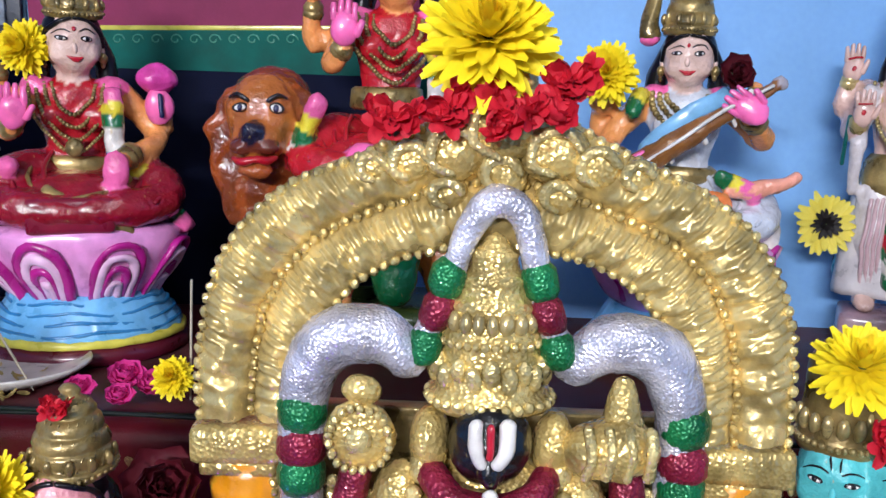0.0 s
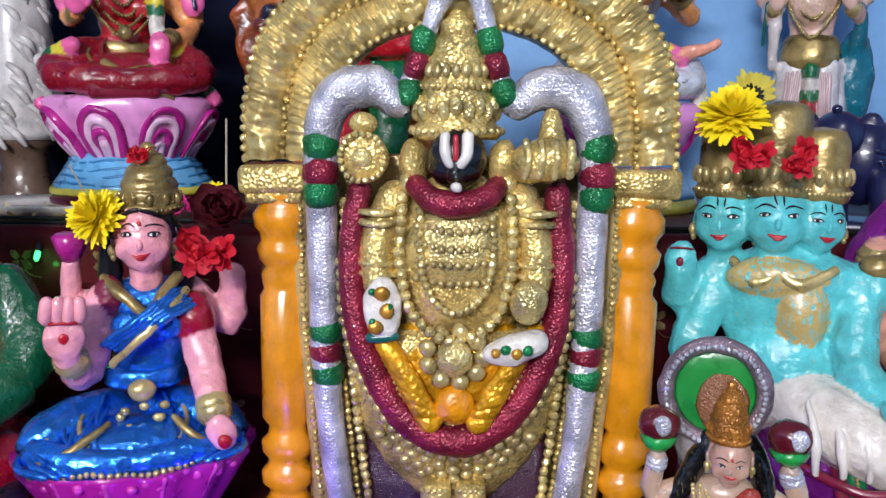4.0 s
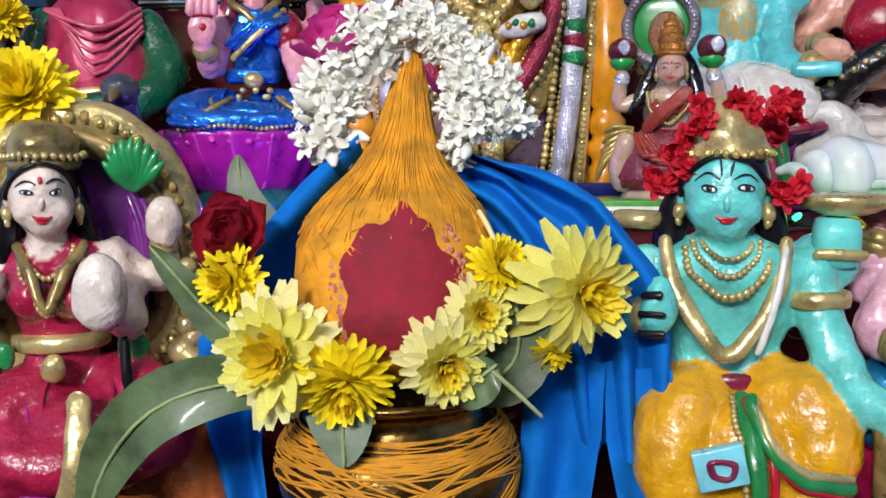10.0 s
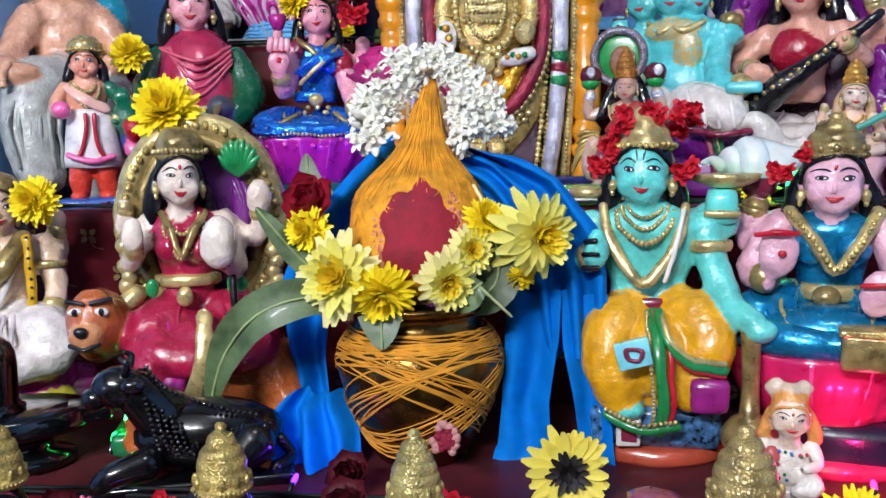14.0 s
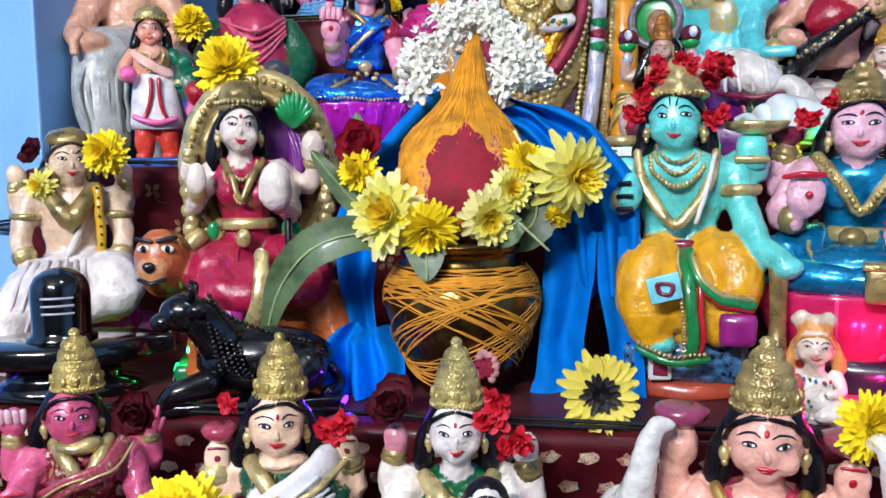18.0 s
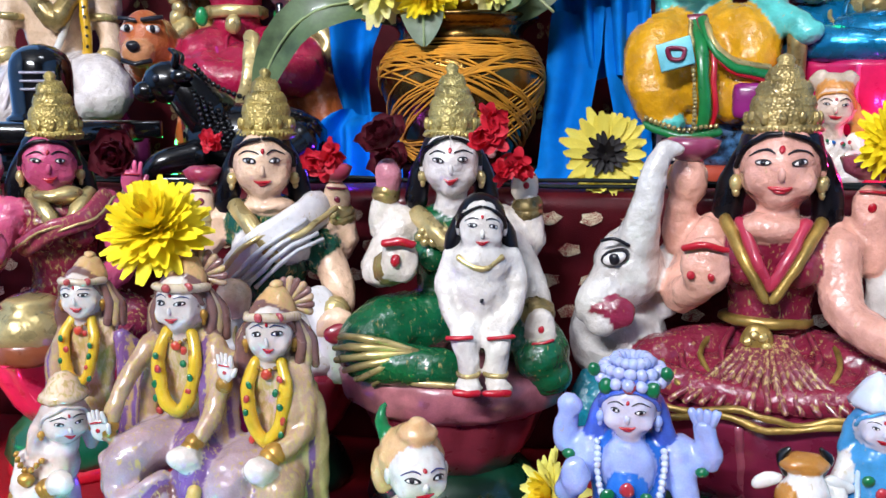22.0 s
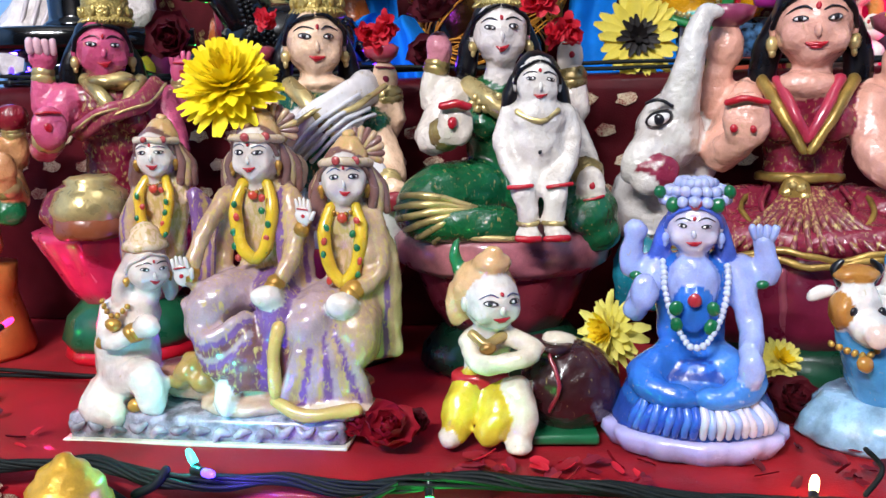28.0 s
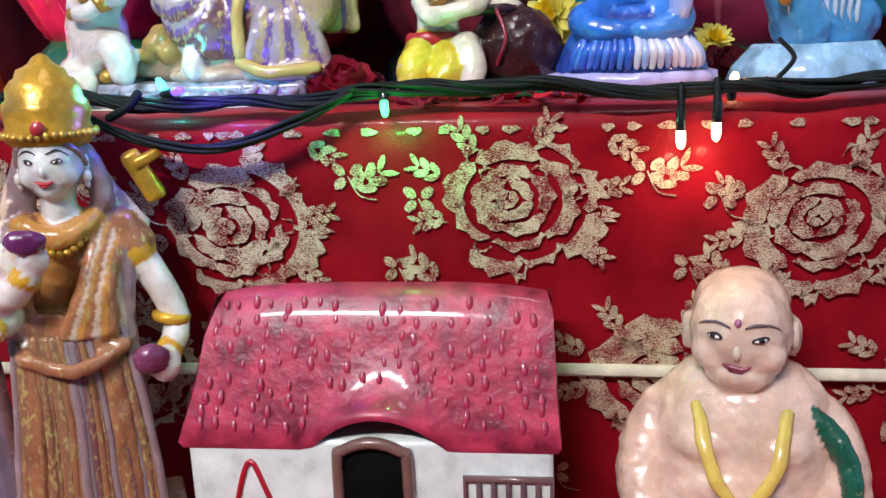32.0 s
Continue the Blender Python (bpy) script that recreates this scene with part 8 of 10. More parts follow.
def elephant_goddess():
    F, sk, mr, g = Fig(), gloss("e6ac98"), gloss("86203c", gild=0.2), metal("a98a44")
    F.lathe((0, 0, 0), [(250, 0), (262, 10), (240, 50), (190, 70)], gloss("0f4a30"), seg=44, sy=0.62)
    lotus(F, 50, 236, 190, 270, gloss("7a1f3c"), 11, 0.62, gloss("9a4a5c"))
    lap(F, 276, 500, 260, gloss("86243e", gild=0.2), g, h=0.19)
    for i in range(13):
        F.tube([(-34 + 5 * i, -70, 344), (-70 + 11 * i, -128 + abs(i - 6), 300), (-150 + 25 * i, -176 + 2 * abs(i - 6), 250)], [4, 7, 5], gloss("7a2a3c", gild=0.45), seg=7)
    for q in (0, 1):
        F.tube([(-250 + 50 * i, -196 + 5.5 * abs(i - 5) - 2 * q, 246 - 12 * q + 8 * math.sin(i * 1.9 + q)) for i in range(11)], 6, g, seg=7, flat=0.7)
    torso(F, -4, 530, 356, 104, 70, mr, bust=mr)
    F.ell((-10, -40, 520), (60, 42, 26), sk)
    for s in (-1, 1):
        F.tube([(s * 76 - 6, -30, 530), (s * 46 - 6, -80, 480), (s * 6 - 6, -98, 410)], [11, 10, 8], g)
        F.tube([(s * 50 - 6, -50, 530), (s * 26 - 6, -88, 480), (-6, -98, 430)], [10, 10, 8], gloss("b03048"))
    F.lathe((-10, 0, 336), [(74, 14), (78, 17), (77, 27), (72, 30)], g, seg=28, sy=0.7)
    F.ell((-22, -84, 336), (26, 14, 32), g)
    for i in range(7):
        F.ell((-22 + 15 * math.cos(i * 0.9), -96, 330 + 20 * math.sin(i * 0.9)), (9, 6, 9), GOLD, seg=7, rings=5)
    arm(F, [(-100, -10, 500), (-150, -40, 400), (-112, -100, 430)], 39, sk, gold=None, wrist=False)
    palm(F, (-106, -116, 462), 52, sk, fingers=False)
    F.tube([(-140, -132, 494), (-106, -138, 500), (-72, -132, 494)], 6, LIP, seg=6)
    for dx in (-20, 10):
        F.ell((-106 + dx, -138, 450), (7, 5, 8), LIP, seg=7, rings=5)
    arm(F, [(-94, 14, 510), (-158, 10, 480), (-150, 0, 580)], 34, sk, gold=None, wrist=False)
    F.ell((-146, -6, 592), (36, 30, 44), sk)
    F.lathe((-144, -4, 626), [(22, 0), (40, 14), (46, 34), (30, 40)], gloss("8f3a5c"), seg=18, lobes=7, amp=0.12, z0=6, z1=40)
    arm(F, [(92, 14, 510), (152, 10, 460), (142, 0, 540)], 35, sk, gold=None, wrist=False)
    palm(F, (142, -8, 556), 40, sk, fingers=False, dot=LIP)
    F.lathe((140, -4, 600), [(22, 0), (40, 14), (46, 34), (30, 40)], gloss("9a4a5c"), seg=18, lobes=7, amp=0.12, z0=6, z1=40)
    arm(F, [(98, -10, 490), (110, -60, 390), (190, -130, 350)], 39, sk, gold=None, wrist=False)
    F.ell((210, -140, 338), (48, 30, 36), sk)
    F.ell((190, -166, 346), (9, 6, 10), LIP, seg=8, rings=5)
    face(F, (0, -30, 622), 64, sk, tall=1.22)
    crown(F, (0, -10, 672), 64, 130, metal("a8925a", glint=450), tiers=4)
    # a white elephant at each side, trunk raised
    ew = gloss("dcd8d2", wear=0.12)
    for s in (-1, 1):
        X = lambda x: s * x
        F.ell((X(-262), 20, 300), (92, 84, 100), ew)
        F.ell((X(-238), -40, 440), (62, 66, 74), ew)
        F.tube([(X(-226), -60, 470), (X(-208), -84, 540), (X(-194), -90, 610), (X(-178), -84, 648), (X(-158), -78, 646)], [44, 29, 22, 17, 12], ew, seg=14)
        F.tube([(X(-262), -70, 420), (X(-286), -104, 390), (X(-300), -104, 366)], [42, 34, 20], ew)
        F.tube([(X(-250), -100, 372), (X(-272), -118, 356), (X(-286), -116, 352)], [30, 26, 16], ew)
        F.ell((X(-276), -122, 384), (26, 16, 12), gloss("8f2a40"))
        F.ell((X(-248), -122, 376), (38, 17, 30), gloss("8f2a48"))
        F.ell((X(-176), 6, 410), (34, 24, 70), ew)
        F.ell((X(-252), -104, 468), (25, 12, 15), INK, rot=(0, s * -24, 0), seg=12, rings=7)
        F.ell((X(-252), -112, 467), (20, 9, 10), EYE_WHITE, rot=(0, s * -24, 0), seg=12, rings=7)
        F.ell((X(-251), -118, 467), (9, 6, 10), INK, seg=10, rings=6)
        F.tube([(X(-276), -106, 494), (X(-254), -114, 500), (X(-228), -108, 488)], 3, INK, seg=5)
        for t in range(5):
            F.tube([(X(-300 + 26 * t), -60 - 8 * t, 240 - 4 * t), (X(-310 + 26 * t), -90, 190), (X(-306 + 24 * t), -84, 120)], [20, 24, 16], gloss("1c7a8c"), seg=8)
    return F.thing("elephant_goddess_statue", pose(0.219, -0.120, 0.590, 0, 0, -10), 0.000410, "pink goddess doll in maroon between two white elephants", "statue", "seated goddess figures")


def ochre_figure():
    F, sk = Fig(), gloss("d9a06c")
    F.lathe((0, 0, 0), [(90, 0), (96, 10), (84, 60), (70, 120), (76, 170)], gloss("c8783c"), seg=30)
    torso(F, 0, 400, 200, 62, 56, sk)
    arm(F, [(60, 0, 380), (84, -30, 290), (66, -80, 320)], 30, sk)
    palm(F, (66, -92, 350), 34, sk, fingers=False)
    arm(F, [(56, 14, 380), (96, 0, 360), (92, -10, 420)], 24, sk)
    F.ell((92, -14, 436), (30, 26, 26), gloss("8a2030"))
    F.ell((70, -70, 270), (30, 24, 26), GREEN)
    face(F, (0, -14, 450), 42, sk)
    crown(F, (0, 0, 486), 46, 90, OLD_GOLD)
    return F.thing("ochre_deity_doll", pose(-0.455, -0.14, 0.59, 0, 0, 36), 0.00046, "ochre-skinned deity doll with a raised palm", "statue")


rose_skin_goddess(), white_sari_goddess(), mother_and_child(), elephant_goddess(), ochre_figure()


# ---- second step, front row ----
def royal_group():
    F = Fig()
    iv, br, ye, g = resin("f2e6da"), resin("7c5a54"), resin("d2aa74", gild=0.4), metal("bf8f3c")
    F.box((-30, -50, 24), (480, 190, 52), resin("a09aa6", blotch=90, wear=0.7), bev=0.3)
    for i in range(0, 26, 2):
        a = random.Random(i).uniform(0, 1)
        F.tube([(-260 + 18 * i, -148, 8 + 30 * a), (-250 + 18 * i, -150, 26), (-236 + 18 * i, -146, 18 + 20 * a)], [5, 9, 4], resin("a09aa4", wear=0.6), seg=6)
    F.box((-30, -54, 3), (490, 200, 6), resin("e8dcc4"), bev=0.3)
    F.ell((20, -30, 80), (220, 80, 40), resin("c99a78"))
    lil, sil, wine, tan = resin("7c5890", gild=0.3), resin("b0989e", gild=0.3), resin("7a5058", gild=0.4), resin("b8987c", gild=0.5)

    def folds(n, a, b, c, da, db, dc, r, cols):
        """A fan of soft folds through three points."""
        for i in range(n):
            F.tube([V(*a) + V(*da) * i, V(*b) + V(*db) * i, V(*c) + V(*dc) * i], [r, r * 1.15, r], cols[i % len(cols)], seg=8)

    def person(x, zf, r, y, zlap, lean, fan):
        face(F, (x, y - 16, zf), r, iv, yaw=lean, hair=br, ear=g, tall=1.34, eye=1.05, mark=None, brow=gloss("33406a"))
        F.ell((x + 2, y + 6, zf + r * 0.85), (r * 0.94, r * 0.94, r * 0.9), ye, seg=16)
        F.ell((x + 4, y + 8, zf + r * 1.5), (r * 0.66, r * 0.6, r * 0.42), ye)
        F.ell((x + 5, y + 8, zf + r * 1.9), (r * 0.3, r * 0.3, r * 0.2), ye)
        F.tube([(x - r * 1.08, y - r * 0.1, zf + r * 0.62), (x - r * 0.75, y - r * 0.95, zf + r * 0.72), (x, y - r * 1.32, zf + r * 0.8), (x + r * 0.75, y - r * 0.95, zf + r * 0.72), (x + r * 1.08, y - r * 0.1, zf + r * 0.62)], r * 0.2, resin("d6bea2", gild=0.3), seg=10)
        for q in (-0.05, 0.75):
            F.ell((x + q * r, y - r * (1.5 - 0.5 * q), zf + r * 0.82), (r * 0.2, r * 0.1, r * 0.2), resin("b04a4a"), seg=8, rings=5)
        for s in (-1, 1):
            for j in range(3):
                F.tube([(x + s * r * 0.95, y - 4 + 6 * j, zf + r * 0.4), (x + s * r * (1.3 + 0.15 * j), y - 2 + 6 * j, zf - r * 0.5), (x + s * r * (1.15 + 0.3 * j), y - 6 + 8 * j, zf - r * 1.6)], [r * 0.2, r * 0.28, r * 0.2], tan if j % 2 else br, seg=7)
        if fan:
            for i in range(9):
                a = radians(-20 + 18 * i)
                F.tube([(x + 0.6 * r, y + 14, zf + r), (x + 0.62 * r + 1.0 * r * math.cos(a), y + 18, zf + 1.05 * r + 1.05 * r * math.sin(a))], [4, 7], br if i % 2 else tan, seg=6, sub=2)
        torso(F, x, zf - r * 1.35, zlap + 20, r * 1.55, r * 1.15, resin("dcc0a0", gild=0.7), y=y, d=0.55)
        for s in (-1, 1):
            F.tube([(x + s * r * 0.55, y - r * 0.6, zf - r * 1.25), (x + s * r * 0.85, y - r * 1.05, zf - r * 2.4), (x + s * r * 0.55, y - r * 1.25, zf - r * 4.0), (x, y - r * 1.3, zf - r * 4.6)], [r * 0.26, r * 0.3, r * 0.3, r * 0.28], resin("dcb42c"), seg=9)
        rr = random.Random(int(x) + 300)
        for i in range(10):
            s = -1 if i % 2 else 1
            F.ell((x + s * r * rr.uniform(0.5, 0.85), y - r * 1.45, zf - r * (1.8 + 0.3 * i)), (r * 0.15, r * 0.08, r * 0.18), GREEN if i % 3 else gloss("b8382c"), seg=7, rings=5)
        F.ell((x, y - r * 1.0, zf - r * 1.75), (r * 0.25, r * 0.12, r * 0.25), gloss("c8442c"), seg=8, rings=5)
        F.beads([(x - r * 0.7, y - r * 0.7, zf - r * 1.35), (x, y - r * 1.0, zf - r * 1.6), (x + r * 0.7, y - r * 0.7, zf - r * 1.35)], r * 0.13, g, sub=4)
    person(-152, 468, 33, 30, 230, 12, False)
    person(42, 468, 38, 0, 250, 0, True)
    person(196, 428, 37, -10, 220, 14, True)
    # shawls over the shoulders, laps and skirts
    folds(4, (-192, 20, 400), (-202, 10, 330), (-196, 0, 190), (-6, 4, -8), (-6, 4, 0), (-4, 2, 0), 15, (tan, lil))
    folds(4, (-86, 20, 400), (-78, 10, 320), (-84, 0, 190), (6, 4, -8), (7, 4, 0), (8, 2, 0), 14, (lil, tan))
    folds(5, (88, -14, 400), (92, -40, 320), (104, -60, 240), (7, 5, -8), (7, 6, 0), (6, 8, 0), 14, (lil, sil, tan))
    folds(3, (-14, 0, 390), (-24, -6, 320), (-30, -20, 240), (-6, 5, -8), (-6, 5, 0), (-4, 5, 0), 14, (tan, lil))
    folds(5, (222, -26, 366), (240, -44, 280), (236, -50, 130), (7, 6, -8), (7, 6, 0), (9, 6, 0), 15, (tan, resin("c4b080"), lil))
    F.tube([(20, -10, 232), (-24, -74, 224), (-40, -90, 180)], [46, 44, 34], sil, seg=14)
    F.tube([(60, -10, 232), (92, -74, 214), (96, -90, 170)], [46, 44, 36], lil, seg=14)
    folds(6, (-66, -84, 226), (-20, -128, 176), (44, -108, 212), (4, -4, -9), (3, 0, -11), (2, -3, -10), 13, (sil, lil, wine))
    folds(7, (44, -104, 196), (40, -124, 150), (26, -122, 96), (11, 3, -1), (12, 3, 0), (14, 3, 0), 14, (wine, resin("85564e"), wine, lil))
    F.tube([(4, -108, 110), (8, -128, 78), (16, -152, 66)], [22, 20, 15], iv)
    F.tube([(160, -20, 212), (146, -84, 200), (150, -100, 160)], [46, 44, 34], sil, seg=14)
    F.tube([(200, -20, 212), (222, -76, 196), (226, -90, 150)], [44, 42, 34], tan, seg=14)
    folds(10, (146, -110, 196), (132, -128, 140), (106, -134, 74), (5.5, 1, -1), (9.5, 2, 0), (15, 3, 0), 12, (sil, tan, lil))
    F.tube([(96, -140, 80), (150, -156, 62), (230, -136, 66)], 11, resin("c9a860"), seg=8)
    F.tube([(104, -124, 200), (96, -136, 150), (98, -142, 90)], 11, resin("c9a860"), seg=8)
    F.ell((170, -96, 58), (90, 54, 22), resin("e6d2bc"))
    F.ell((30, -100, 58), (80, 50, 16), resin("d8b49c"))
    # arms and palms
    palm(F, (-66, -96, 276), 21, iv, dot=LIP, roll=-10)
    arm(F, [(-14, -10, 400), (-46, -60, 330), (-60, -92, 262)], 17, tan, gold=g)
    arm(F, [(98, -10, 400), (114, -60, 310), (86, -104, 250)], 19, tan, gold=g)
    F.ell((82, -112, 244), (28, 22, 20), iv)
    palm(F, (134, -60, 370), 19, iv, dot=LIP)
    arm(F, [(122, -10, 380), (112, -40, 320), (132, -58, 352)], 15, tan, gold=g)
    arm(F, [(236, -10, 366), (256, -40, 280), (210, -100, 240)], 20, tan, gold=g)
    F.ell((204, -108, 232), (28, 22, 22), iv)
    # kneeling attendant
    F.ell((-190, -70, 130), (58, 50, 84), resin("f0e2d6"))
    F.ell((-166, -80, 210), (46, 40, 50), resin("f0e2d6"))
    F.tube([(-190, -90, 90), (-130, -130, 110), (-120, -130, 60)], [40, 32, 24], resin("f0e2d6"))
    F.tube([(-220, -90, 70), (-226, -120, 50), (-180, -140, 46)], [36, 32, 24], resin("f0e2d6"))
    arm(F, [(-200, -90, 220), (-190, -130, 170), (-130, -130, 190)], 19, resin("f0e2d6"), gold=g)
    F.ell((-118, -130, 198), (24, 20, 20), resin("f0e2d6"))
    face(F, (-130, -90, 286), 35, resin("f0e2d6"), yaw=46, hair=resin("d8c4b8"), ear=g, tall=1.14)
    F.lathe((-136, -80, 316), [(34, 0), (37, 6), (34, 14), (26, 20), (22, 34), (10, 46), (1, 48)], resin("dcc0a0", gild=0.5), seg=20, lobes=8, amp=0.08, z0=0, z1=30)
    F.beads([(-200, -120, 236), (-176, -132, 214), (-150, -120, 232)], 7, g, sub=4)
    for x, z in ((-176, 200), (-196, 170), (-150, 60)):
        F.ell((x, -134, z), (14, 10, 12), g, seg=8, rings=6)
    for q in range(9):
        F.ell((-84 + 14 * q, -104 - 8 * (q % 2), 96 + 18 * (q % 3)), (20, 16, 18), resin("b08a4a"), seg=8, rings=6)
    return F.thing("royal_group_figurine", pose(-0.170, -0.255, 0.59), 0.00038, "ivory resin group of three seated figures with a kneeling attendant", "statue", soft=True)


def butter_child():
    F = Fig()
    iv, cap = resin("e8dec8"), resin("dcb27e")
    F.box((70, -20, 8), (170, 110, 16), gloss("12603a"), bev=0.35)
    F.tube([(-60, -30, 96), (-86, -60, 60), (-92, -84, 22)], [38, 34, 22], gloss("dcc43a"), seg=12)
    F.tube([(-30, -30, 90), (-20, -80, 60), (-40, -96, 24)], [36, 30, 24], gloss("dcc43a"), seg=12)
    F.lathe((-50, -26, 92), [(46, 0), (52, 6), (50, 24), (44, 30)], gloss("b8242c"), seg=24, sy=0.8)
    F.ell((-104, -84, 20), (22, 30, 18), iv)
    F.tube([(10, -60, 100), (24, -84, 60), (16, -92, 18)], [30, 26, 22], iv)
    F.ell((14, -104, 12), (24, 34, 13), iv)
    torso(F, -38, 196, 104, 46, 42, iv, y=-20)
    F.tube([(-70, -30, 180), (-50, -80, 150), (10, -96, 160), (44, -86, 168)], [20, 19, 17, 14], iv)
    F.tube([(-8, -30, 186), (30, -70, 182), (50, -80, 176)], [19, 17, 14], iv)
    F.tube([(-64, -54, 196), (-38, -70, 182), (-8, -56, 194)], 9, metal("c8a868"))
    F.ell((-36, -74, 176), (14, 8, 12), metal("b98a44"))
    F.ell((112, 0, 84), (92, 74, 84), gloss("3a1a1e", blotch=90, wear=0.5), rot=(0, 24, 0), seg=28, rings=18)
    F.lathe((70, -10, 150), [(40, 0), (46, 8), (44, 18), (36, 20)], gloss("3a1a1e", blotch=90, wear=0.5), seg=30)
    F.tube([(70, -70, 60), (84, -84, 110), (70, -60, 160)], 4, gloss("8a1c2c"), seg=6)
    F.ell((90, 0, 170), (30, 26, 14), iv)
    face(F, (-28, -40, 252), 49, gloss("f4efe6"), yaw=22, hair=None, ear=None, tall=1.12, brow=gloss("3b3f7a"), eye=1.15)
    F.ell((-40, -14, 264), (57, 54, 60), cap)
    F.ell((-28, -40, 318), (34, 30, 20), cap)
    F.ell((-24, -50, 338), (16, 14, 12), cap)
    F.ell((-88, -10, 240), (22, 20, 44), cap)
    F.tube([(-84, -10, 300), (-92, -4, 330), (-84, 0, 352)], [12, 12, 5], gloss("1c7a44"))
    return F.thing("butter_child_figurine", pose(0.007, -0.272, 0.592, 0, 0, 6), 0.00035, "kneeling child figurine in yellow beside a brown butter pot", "statue", soft=True)


def blue_resin_goddess():
    F = Fig()
    bl, lb, dk = resin("2f72d2", wear=0.35), resin("a6b6ee"), resin("2a4fa8")
    pale = resin("d4c6dc")
    F.lathe((0, -6, 0), [(120, 0), (138, 6), (152, 30), (150, 44), (128, 52)], resin("b4b0de"), seg=84, sy=0.74, lobes=13, amp=0.08, z0=4, z1=46)
    F.lathe((0, -4, 44), [(144, 0), (143, 14), (134, 34), (126, 52), (116, 74), (98, 100), (72, 124)], dk, seg=48, sy=0.76, thick=40)
    F.lathe((0, -8, 96), [(126, -8), (124, 4), (112, 26), (92, 48), (70, 70)], bl, seg=48, sy=0.76, thick=40)
    for s, mt in ((-1, bl), (1, resin("4a8ade"))):
        F.tube([(s * 40, -20, 160), (s * 84, -60, 142), (s * 62, -96, 126), (s * 10, -108, 120)], [36, 34, 24, 18], mt, seg=14)
    for i in range(20):
        a = radians(222 + 110 * i / 19)
        F.tube([((112 + 6 * (i % 2)) * math.cos(a), 88 * math.sin(a) - 26, 108 + 4 * math.sin(i * 2.3)), (136 * math.cos(a + 0.03), 102 * math.sin(a) - 22, 84), (146 * math.cos(a), 108 * math.sin(a) - 10, 58)], [6, 9, 6], (resin("2f5cc4"), resin("4a78d4"))[i % 2] if i < 9 else (resin("d4d4ec"), resin("9cb0e6"), resin("e0dcee"))[i % 3], seg=7)
    F.ell((0, 6, 130), (96, 70, 60), bl)
    torso(F, -8, 340, 200, 72, 60, bl, d=0.6)
    F.ell((-8, -34, 300), (44, 26, 54), lb)
    F.ell((-8, -54, 262), (34, 16, 44), bl)
    F.beads([(-58, -30, 336), (-50, -62, 270), (-20, -84, 214), (0, -88, 204), (24, -82, 224), (44, -60, 280), (46, -30, 336)], 8, resin("dce2f6"), gap=1.6)
    for x, z, m in ((-6, 282, gloss("b0303a")), (-36, 268, GREEN), (24, 268, GREEN), (-34, 240, GREEN), (20, 238, GREEN)):
        F.ell((x, -80, z), (12, 6, 13), m, seg=9, rings=6)
    arm(F, [(-70, -4, 320), (-104, -30, 250), (-92, -60, 276)], 25, lb, gold=None, wrist=False)
    F.ell((-88, -66, 290), (24, 18, 34), lb)
    arm(F, [(-62, 12, 326), (-112, 0, 320), (-108, -6, 378)], 24, lb, gold=None, wrist=False)
    F.ell((-106, -8, 386), (22, 18, 22), lb)
    arm(F, [(64, 12, 326), (116, 0, 310), (104, -6, 372)], 24, lb, gold=None, wrist=False)
    for i in range(4):
        F.tube([(96 + 7 * i, -10, 374), (84 + 13 * i, -14, 396)], 7, lb, seg=7, sub=2)
    arm(F, [(64, -4, 318), (88, -30, 230), (84, -84, 190)], 25, lb, gold=None, wrist=False)
    F.ell((86, -98, 170), (22, 16, 34), lb)
    for x, z in ((-104, 310), (104, 300)):
        F.ell((x, -26, z), (11, 8, 9), GREEN, seg=8, rings=5)
    face(F, (-10, -24, 398), 44, resin("e2dcf0"), hair=resin("4a66cc"), ear=lb, tall=1.2, eye=0.85)
    F.lathe((-8, -8, 424), [(46, 0), (49, 8), (44, 26), (30, 40), (10, 46)], resin("5a74d4"), seg=26)
    for i in range(16):
        a = 2 * math.pi * i / 16
        for q, z in ((51, 442), (44, 458), (26, 470)):
            F.ell((-8 + q * math.cos(a + q), -8 + q * math.sin(a + q), z), (11, 10, 10), resin("bcc4f0"), seg=7, rings=5)
    F.ell((-10, -60, 440), (11, 6, 11), gloss("b0303a"), seg=8, rings=5)
    for s in (-1, 1):
        F.ell((-10 + s * 36, -52, 438), (12, 7, 13), GREEN, seg=8, rings=5)
        F.ell((-10 + s * 56, -30, 456), (11, 7, 12), GREEN, seg=8, rings=5)
    return F.thing("blue_resin_goddess_figurine", pose(0.120, -0.278, 0.59, 0, 0, -6), 0.00034, "blue and white resin goddess figurine on a scalloped lotus", "statue", soft=True)


